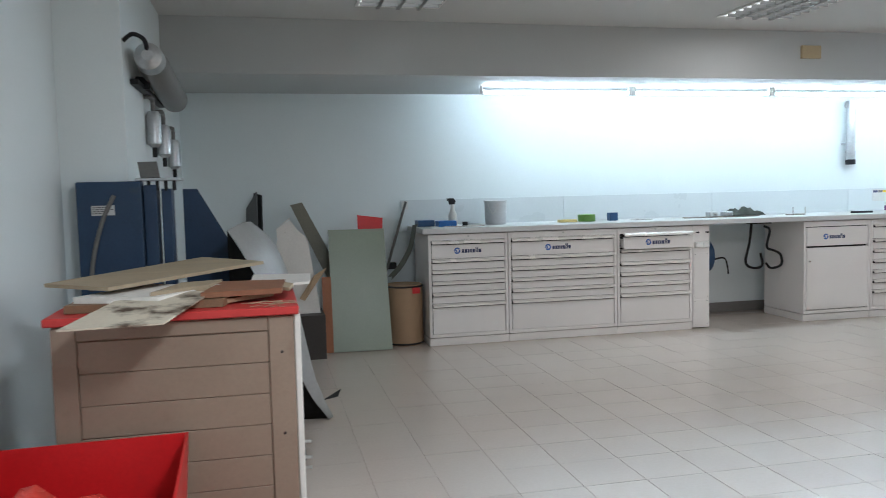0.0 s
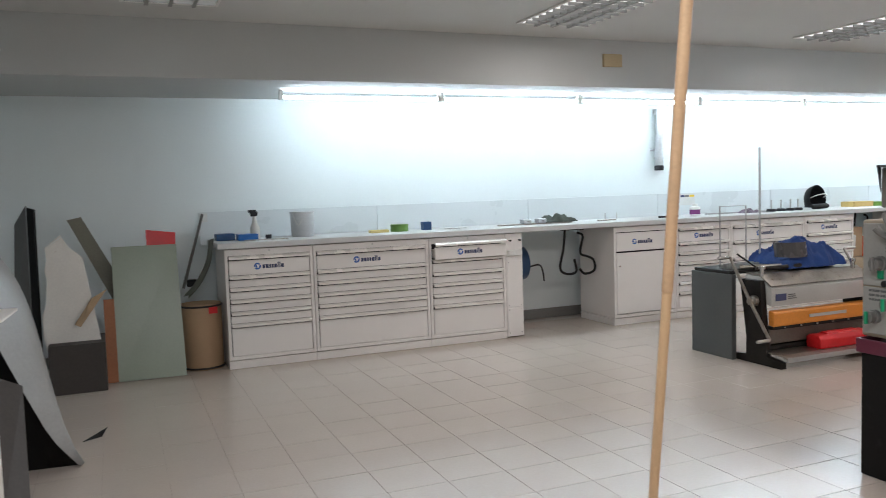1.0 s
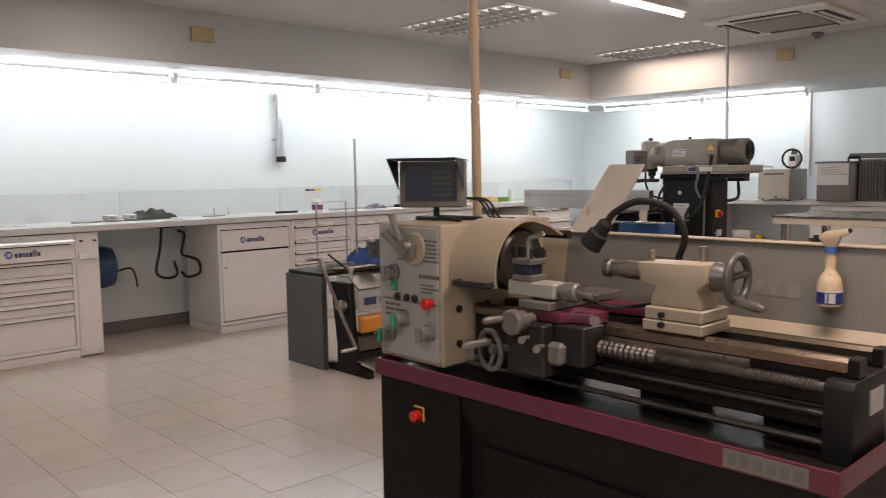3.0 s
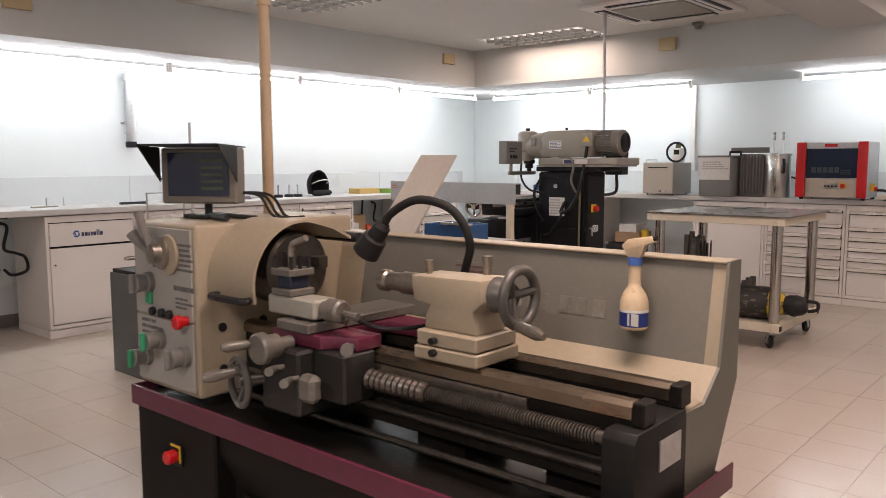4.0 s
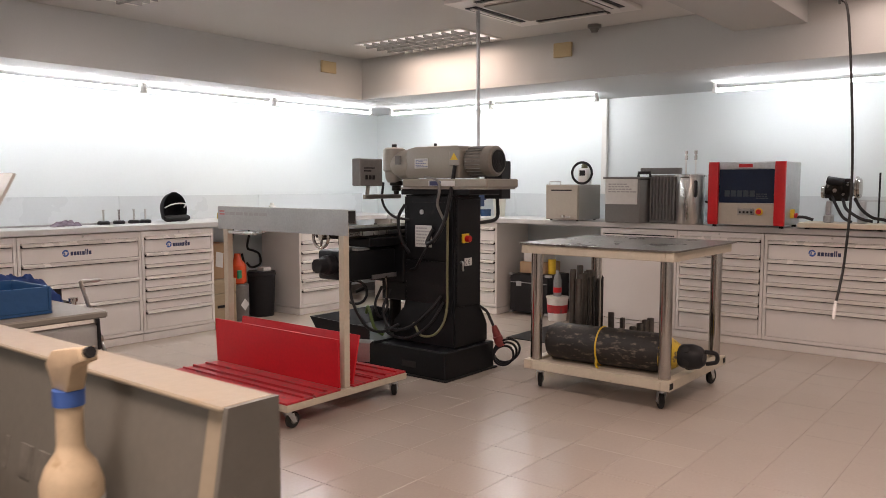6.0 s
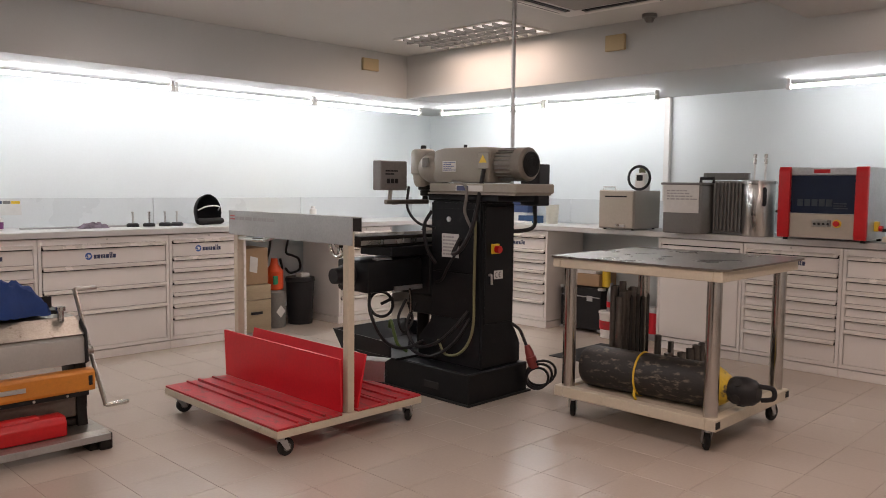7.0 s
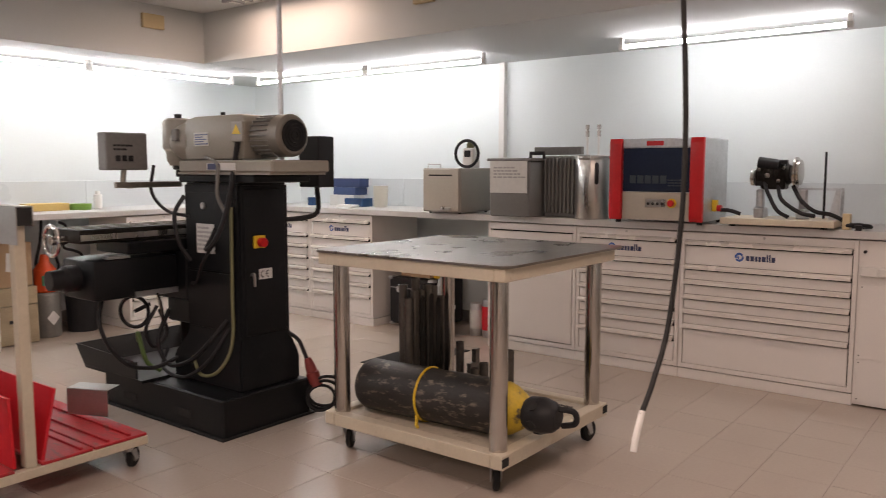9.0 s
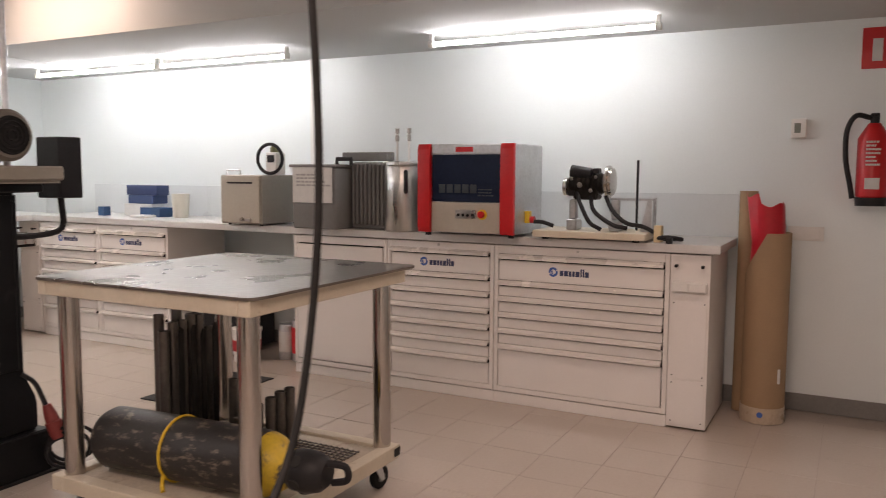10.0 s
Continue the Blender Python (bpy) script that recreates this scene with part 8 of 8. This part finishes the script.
solo("long_bar", b, M_ALU, "long thin aluminium bar on the worktop", "bar")
crumple("rag", 6.86, 7.08, 6.82, 6.92, ZW, 0.055, surf("purple_grey_rag", (0.20, 0.16, 0.20), 0.8, var=0.3, big=20), "small crumpled purple-grey rag", "rag", 5)
for x in (7.30, 7.44, 7.58, 7.69):
    t = base_thing("milling_arbor", "dark round holder with an upright steel arbor", "arbor", x, 6.88, 1.0, "arbors on the worktop")
    b = B()
    lathe(b, (x, 6.88, ZW), (x, 6.88, 1.03), [(0, 0.05), (0.7, 0.05), (1, 0.04)], 20)
    wp("holder", b, M_BLACK, t)
    b = B()
    cyl(b, (x, 6.88, 1.03), (x, 6.88, 1.115), 0.008, seg=10)
    cyl(b, (x, 6.88, 1.115), (x, 6.88, 1.125), 0.011, seg=10)
    wp("arbor", b, M_STEEL, t)
WH = base_thing("welding_helmet", "black welding helmet with a white headband", "helmet", 8.02, 6.95, 1.0)
b = B()
rows = []
for j in range(10):
    v = j / 9
    row = []
    for i in range(17):
        a = math.pi * (0.0 + i / 16)
        dome = math.sqrt(max(0.02, 1 - (max(0, v - 0.35) / 0.66) ** 2))
        rr = 0.122 * (0.86 + 0.14 * min(1, v * 3)) * dome
        row.append(b.verts.new((8.0 + rr * math.cos(a), 6.88 + 0.02 * v + 0.17 * math.sin(a) * dome, 1.02 + 0.25 * v)))
    rows.append(row)
for j in range(9):
    for i in range(16):
        b.faces.new((rows[j][i], rows[j][i + 1], rows[j + 1][i + 1], rows[j + 1][i]))
bmesh.ops.solidify(b, geom=list(b.faces), thickness=0.006)
wp("shell", b, M_BLACK, WH, "", 60)
b = B()
sweep(b, [(7.90, 6.90, 1.13), (7.93, 6.83, 1.16), (8.0, 6.81, 1.17), (8.07, 6.83, 1.16), (8.10, 6.90, 1.13)], 0.006, 8)
wp("headband", b, M_WHITE, WH)
b = B()
lathe(b, (7.86, 6.84, 1.03), (8.12, 6.86, 1.035), [(0, 0.02), (0.1, 0.03), (0.9, 0.03), (1, 0.02)], 14)
wp("chin_pad", b, M_RUBBER, WH)
small_box("yellow_tray", 8.60, 8.92, 6.92, 7.10, ZW, 1.06, surf("cream_yellow_tray", (0.60, 0.42, 0.14), 0.5, var=0.05), "cream-yellow wooden tray on the worktop", "tray")
b = B()
lathe(b, (9.18, 6.95, ZW), (9.18, 6.95, 1.15), [(0, 0.035), (0.8, 0.035), (0.85, 0.02), (1, 0.02)], 16)
solo("spray_can", b, M_WHITE, "white spray can on the worktop", "spray can")
b = B()
lathe(b, (9.02, 6.95, ZW), (9.02, 6.95, 1.05), [(0, 0.09), (1, 0.095)], 24)
solo("green_tape_roll", b, surf("lime_tape", (0.16, 0.32, 0.05), 0.4, var=0.1), "lime green roll of tape", "tape roll")
b = B()
cyl(b, (8.62, 4.44, 1.0447), (8.62, 4.44, 1.09), 0.03, seg=16)
solo("steel_slug", b, M_STEEL, "short steel slug on the mill table", "slug")

# knee space between the cabinets: hose reel and folding brackets
HR = base_thing("hose_reel", "round blue hose reel under the worktop", "hose reel", 4.28, 7.1, 0.6)
b = B()
lathe(b, (4.08, 7.06, 0.62), (4.32, 7.06, 0.62), [(0, 0.10), (0.1, 0.16), (0.4, 0.175), (0.6, 0.175), (0.9, 0.16), (1, 0.10)], 28)
wp("case", b, surf("deep_blue_plastic", (0.02, 0.06, 0.14), 0.4, var=0.08), HR)
b = B()
sweep(b, [(4.30, 6.98, 0.58), (4.42, 6.95, 0.60), (4.46, 6.95, 0.52), (4.47, 6.95, 0.44)], 0.008, 8)
wp("hose_end", b, M_BLACK, HR)
b = B()
box(b, 4.0325, 4.18, 7.10, 7.20, 0.57, 0.67)
cyl(b, (4.09, 7.06, 0.62), (4.0322, 7.06, 0.62), 0.03, seg=12)
box(b, 4.10, 4.14, 7.12, YN - 0.0005, 0.58, 0.66)
wp("mount", b, M_MDARK, HR)


def folding_seat(x, y, name_label):
    t = base_thing("folding_bracket", name_label, "bracket", x, y, 0.4)
    for dx, pts in ((0, [(x, y, 0.93), (x - 0.02, y, 0.75), (x - 0.06, y, 0.56), (x + 0.02, y, 0.50), (x + 0.12, y, 0.52), (x + 0.10, y, 0.64)]),
                    (1, [(x + 0.14, y, 0.90), (x + 0.20, y, 0.86), (x + 0.17, y, 0.70), (x + 0.25, y, 0.66), (x + 0.32, y, 0.62), (x + 0.33, y, 0.52), (x + 0.22, y, 0.49), (x + 0.16, y, 0.54)])):
        b = B()
        sweep(b, pts, 0.012, 10, 5)
        wp("bent_tube", b, M_BLACK, t, "bent black tube")
    b = B()
    box(b, x - 0.04, x + 0.2, y - 0.03, y + 0.03, 0.925, 0.952, 0.003)
    wp("mount", b, M_BLACK, t)


folding_seat(4.66, 6.86, "black folding stool bracket hanging under the worktop")
folding_seat(8.72, 7.0, "black folding stool bracket hanging under the worktop")

# boxes and drums in the second knee space
CB = base_thing("carton", "brown cardboard carton with a white slip", "carton", 8.36, 6.9, 0.44)
b = B()
box(b, 8.21, 8.50, 6.72, 7.05, 0.445, 0.78, 0.004)
wp("box_body", b, M_KRAFT, CB)
b = B()
sheet(b, [(8.30, 6.716, 0.57), (8.38, 6.716, 0.55), (8.39, 6.716, 0.69), (8.31, 6.716, 0.71)], 0.002)
wp("slip", b, M_PAPER, CB)
WCB = base_thing("wooden_chest", "pale wooden two-part chest with a dark handle", "chest", 8.36, 6.9)
b = B()
box(b, 8.20, 8.52, 6.70, 7.10, 0.005, 0.30, 0.004)
box(b, 8.20, 8.52, 6.70, 7.10, 0.306, 0.44, 0.004)
wp("chest_body", b, M_PLY, WCB)
b = B()
box(b, 8.30, 8.42, 6.685, 6.6995, 0.17, 0.195, 0.003)
wp("handle", b, M_BLACK, WCB)
OD = base_thing("chemical_drum", "grey drum with a diamond hazard label", "drum", 8.70, 6.9)
b = B()
lathe(b, (8.66, 6.86, 0.001), (8.66, 6.86, 0.36), [(0, 0.10), (0.03, 0.105), (0.95, 0.105), (1, 0.09)], 24)
wp("drum_body", b, M_KNOB, OD)
b = B()
sheet(b, [(8.66, 6.752, 0.10), (8.71, 6.752, 0.16), (8.66, 6.752, 0.22), (8.61, 6.752, 0.16)], 0.002)
wp("hazard_diamond", b, M_PAPER, OD, "white diamond label")
OJ = base_thing("oil_can", "orange-red plastic canister standing on the drum", "canister", 8.66, 6.86, 0.36)
b = B()
lathe(b, (8.66, 6.86, 0.361), (8.66, 6.86, 0.66), [(0, 0.075), (0.05, 0.085), (0.6, 0.085), (0.8, 0.04), (1, 0.03)], 20)
wp("canister", b, surf("orange_red_plastic", (0.70, 0.08, 0.015), 0.4, var=0.05), OJ)
b = B()
box(b, 8.60, 8.64, 6.77, 6.79, 0.42, 0.50)
wp("label", b, M_GREEN, OJ, "green label")
BB = base_thing("waste_bin", "tall black plastic bin with a lid", "bin", 8.95, 6.9)
b = B()
lathe(b, (8.97, 6.88, 0.001), (8.97, 6.88, 0.46), [(0, 0.12), (0.9, 0.14), (0.92, 0.148), (1, 0.14)], 24)
wp("bin_body", b, M_BLACK, BB)
b = B()
box(b, 8.93, 9.03, 6.80, 6.90, 0.461, 0.50, 0.004)
wp("lid_item", b, M_PAPER, BB)

# ---- overhead and hanging things ----
for p0, p1 in (((2.075, 2.188, 0.0), (1.881, 1.633, ZC - 0.005)),):
    t = base_thing("wooden_pole", "thin pale wooden pole standing between floor and ceiling", "pole", 2.075, 2.188)
    b = B()
    p0, p1 = Vector(p0), Vector(p1)
    lathe(b, p0 + Vector((0, 0, 0.004)), p0.lerp(p1, 0.42), [(0, 0.013), (0.3, 0.0135), (1, 0.0135)], 14)
    wp("lower_length", b, surf("pale_wood_pole", (0.50, 0.33, 0.18), 0.5, var=0.08, big=6, fine=90, stretch=(3, 3, 0.2)), t)
    b = B()
    lathe(b, p0.lerp(p1, 0.41), p0.lerp(p1, 0.70), [(0, 0.015), (1, 0.0155)], 14)
    wp("middle_length", b, surf("ochre_wood_pole", (0.46, 0.30, 0.17), 0.5, var=0.08, big=6, fine=90), t)
    b = B()
    lathe(b, p0.lerp(p1, 0.695), p1, [(0, 0.019), (1, 0.019)], 14)
    wp("upper_length", b, surf("brown_wood_pole", (0.40, 0.25, 0.14), 0.5, var=0.08, big=6, fine=90), t)
b = B()
cyl(b, (4.23, 2.735, 1.166), (4.262, 2.785, ZC), 0.02, seg=14)
cyl(b, (4.246, 2.76, 1.90), (4.248, 2.764, 2.0), 0.024, seg=14)
solo("power_drop", b, surf("tan_conduit", (0.42, 0.31, 0.20), 0.45, var=0.06, big=6), "tan conduit dropping from the ceiling to the lathe", "conduit")
HC = base_thing("hanging_cable", "thick black cable hanging from the ceiling with a taped end", "cable", 7.0, 1.1, ZC)
b = B()
cyl(b, (6.998, 1.10, 2.0), (6.998, 1.108, ZC), 0.0045, seg=12)
wp("upper_cable", b, M_RUBBER, HC)
b = B()
sweep(b, [(6.998, 1.098, 2.02), (7.003, 1.07, 1.95), (7.02, 1.045, 1.55), (7.02, 1.04, 1.30), (6.985, 1.045, 1.08), (6.92, 1.045, 0.98), (6.87, 1.045, 0.93)], 0.0047, 10, 8)
wp("cable_run", b, M_RUBBER, HC)
b = B()
sweep(b, [(6.875, 1.045, 0.935), (6.85, 1.044, 0.90), (6.838, 1.043, 0.875)], 0.0058, 8)
wp("taped_end", b, M_PAPER, HC, "white taped cable end")
EP = base_thing("extract_pipe", "galvanised pipe with a black end on the wall", "pipe", 6.12, 7.3, 1.5)
b = B()
lathe(b, (6.12, 7.29, 1.54), (6.12, 7.29, 2.15), [(0, 0.046), (0.12, 0.046), (0.121, 0.052), (0.15, 0.052), (0.151, 0.044), (0.28, 0.044), (0.281, 0.05), (0.31, 0.05), (0.311, 0.044), (0.90, 0.044), (0.901, 0.058), (0.96, 0.058), (0.961, 0.05), (1, 0.05)], 20)
wp("pipe", b, M_GALV, EP)
b = B()
cyl(b, (6.12, 7.29, 1.49), (6.12, 7.29, 1.545), 0.05, seg=20, edge=0.006)
wp("end_collar", b, M_BLACK, EP)
b = B()
box(b, 6.06, 6.18, 7.30, 7.359, 1.70, 1.72, 0.002)
wp("clip", b, M_GALV, EP)
for p in ((4.755, YF, 2.44, 0), (9.26, YF, 2.485, 0), (XF, 3.815, 2.47, 1)):
    b = B()
    if p[3]:
        box(b, XF - 0.03, XF - 0.0005, p[1] - 0.085, p[1] + 0.085, p[2] - 0.06, p[2] + 0.06, 0.004)
    else:
        box(b, p[0] - 0.095, p[0] + 0.095, YF - 0.03, YF - 0.0005, p[2] - 0.055, p[2] + 0.055, 0.004)
    solo("junction_box", b, surf("yellowed_plastic", (0.46, 0.36, 0.20), 0.5, var=0.04), "yellowed plastic junction box cover on the beam", "junction box", "junction boxes on the beams")
AC = base_thing("air_conditioner", "ceiling cassette air conditioner with slatted outlets", "air conditioner", 8.72, 3.4, ZC)
b = B()
box(b, 8.22, 9.22, 2.88, 3.90, 2.592, 2.6195, 0.006)
wp("frame", b, M_WHITE, AC)
b = B()
box(b, 8.42, 9.02, 3.08, 3.70, 2.58, 2.5915, 0.004)
wp("intake_grille", b, surf("grille_grey", (0.30, 0.28, 0.25), 0.6, var=0.05), AC, "grey intake grille")
for a, c, d, e in ((8.40, 9.04, 3.75, 3.85), (8.40, 9.04, 2.93, 3.03), (8.27, 8.37, 3.10, 3.68), (9.07, 9.17, 3.10, 3.68)):
    b = B()
    box(b, a, c, d, e, 2.585, 2.5915, 0.002)
    o = wp("air_outlet", b, M_BLACK, AC, "dark slot outlet")
    b = B()
    if c - a > e - d:
        box(b, a + 0.01, c - 0.01, (d + e) / 2 - 0.018, (d + e) / 2 + 0.012, 2.575, 2.5845, 0.002)
    else:
        box(b, (a + c) / 2 - 0.018, (a + c) / 2 + 0.012, d + 0.01, e - 0.01, 2.575, 2.5845, 0.002)
    wp("vane", b, M_WHITE, o)
SD = base_thing("smoke_detector", "small grey ceiling smoke detector", "detector", 9.6, 3.48, ZC)
b = B()
lathe(b, (9.62, 3.47, ZC - 0.001), (9.62, 3.47, ZC - 0.06), [(0, 0.055), (0.4, 0.055), (0.5, 0.04), (1, 0.025)], 22)
wp("housing", b, M_KNOB, SD)
b = B()
box(b, 6.30, 7.50, 3.62, 3.70, ZC - 0.06, ZC - 0.0005, 0.004)
BL = base_thing("batten_light", "lit fluorescent batten on the ceiling", "batten light", 6.9, 3.66, ZC)
wp("batten", b, M_WHITE, BL)
b = B()
cyl(b, (6.32, 3.66, ZC - 0.078), (7.48, 3.66, ZC - 0.078), 0.014, seg=12)
wp("tube", b, M_TUBE, BL)


# ---- floor tiles ----
def tile_mesh(w=0.2978):
    b = B()
    box(b, -w / 2, w / 2, -w / 2, w / 2, -0.012, 0.0, 0.0012)
    return finish(b, "tile", M_TILE, 0)


TILE = tile_mesh()
loose, rest = [], []
for i in range(-5, 41):
    for j in range(-10, 26):
        x, y = 0.21 + 0.3 * i + 0.15, 2.385 + 0.3 * (j - 8) + 0.15
        if XW < x - 0.14 and x + 0.14 < XE and YS < y - 0.14 and y + 0.14 < YN:
            (loose if 1.2 < x < 9.9 and 1.9 < y < 4.9 else rest).append((x, y))
for x, y in loose[:300]:
    ob = new("tile", TILE)
    ob.location = (x, y, random.uniform(-0.0006, 0.0004))
    ob.rotation_euler = (random.gauss(0, 0.0006), random.gauss(0, 0.0006), 0)
    ob.parent = floor_ob
b = B()
for x, y in rest + loose[300:]:
    z = random.uniform(-0.0006, 0.0004)
    box(b, x - 0.1489, x + 0.1489, y - 0.1489, y + 0.1489, z - 0.012, z)
tagged(part("tile_field", b, M_TILE, floor_ob, "", 0), kind="stuff")
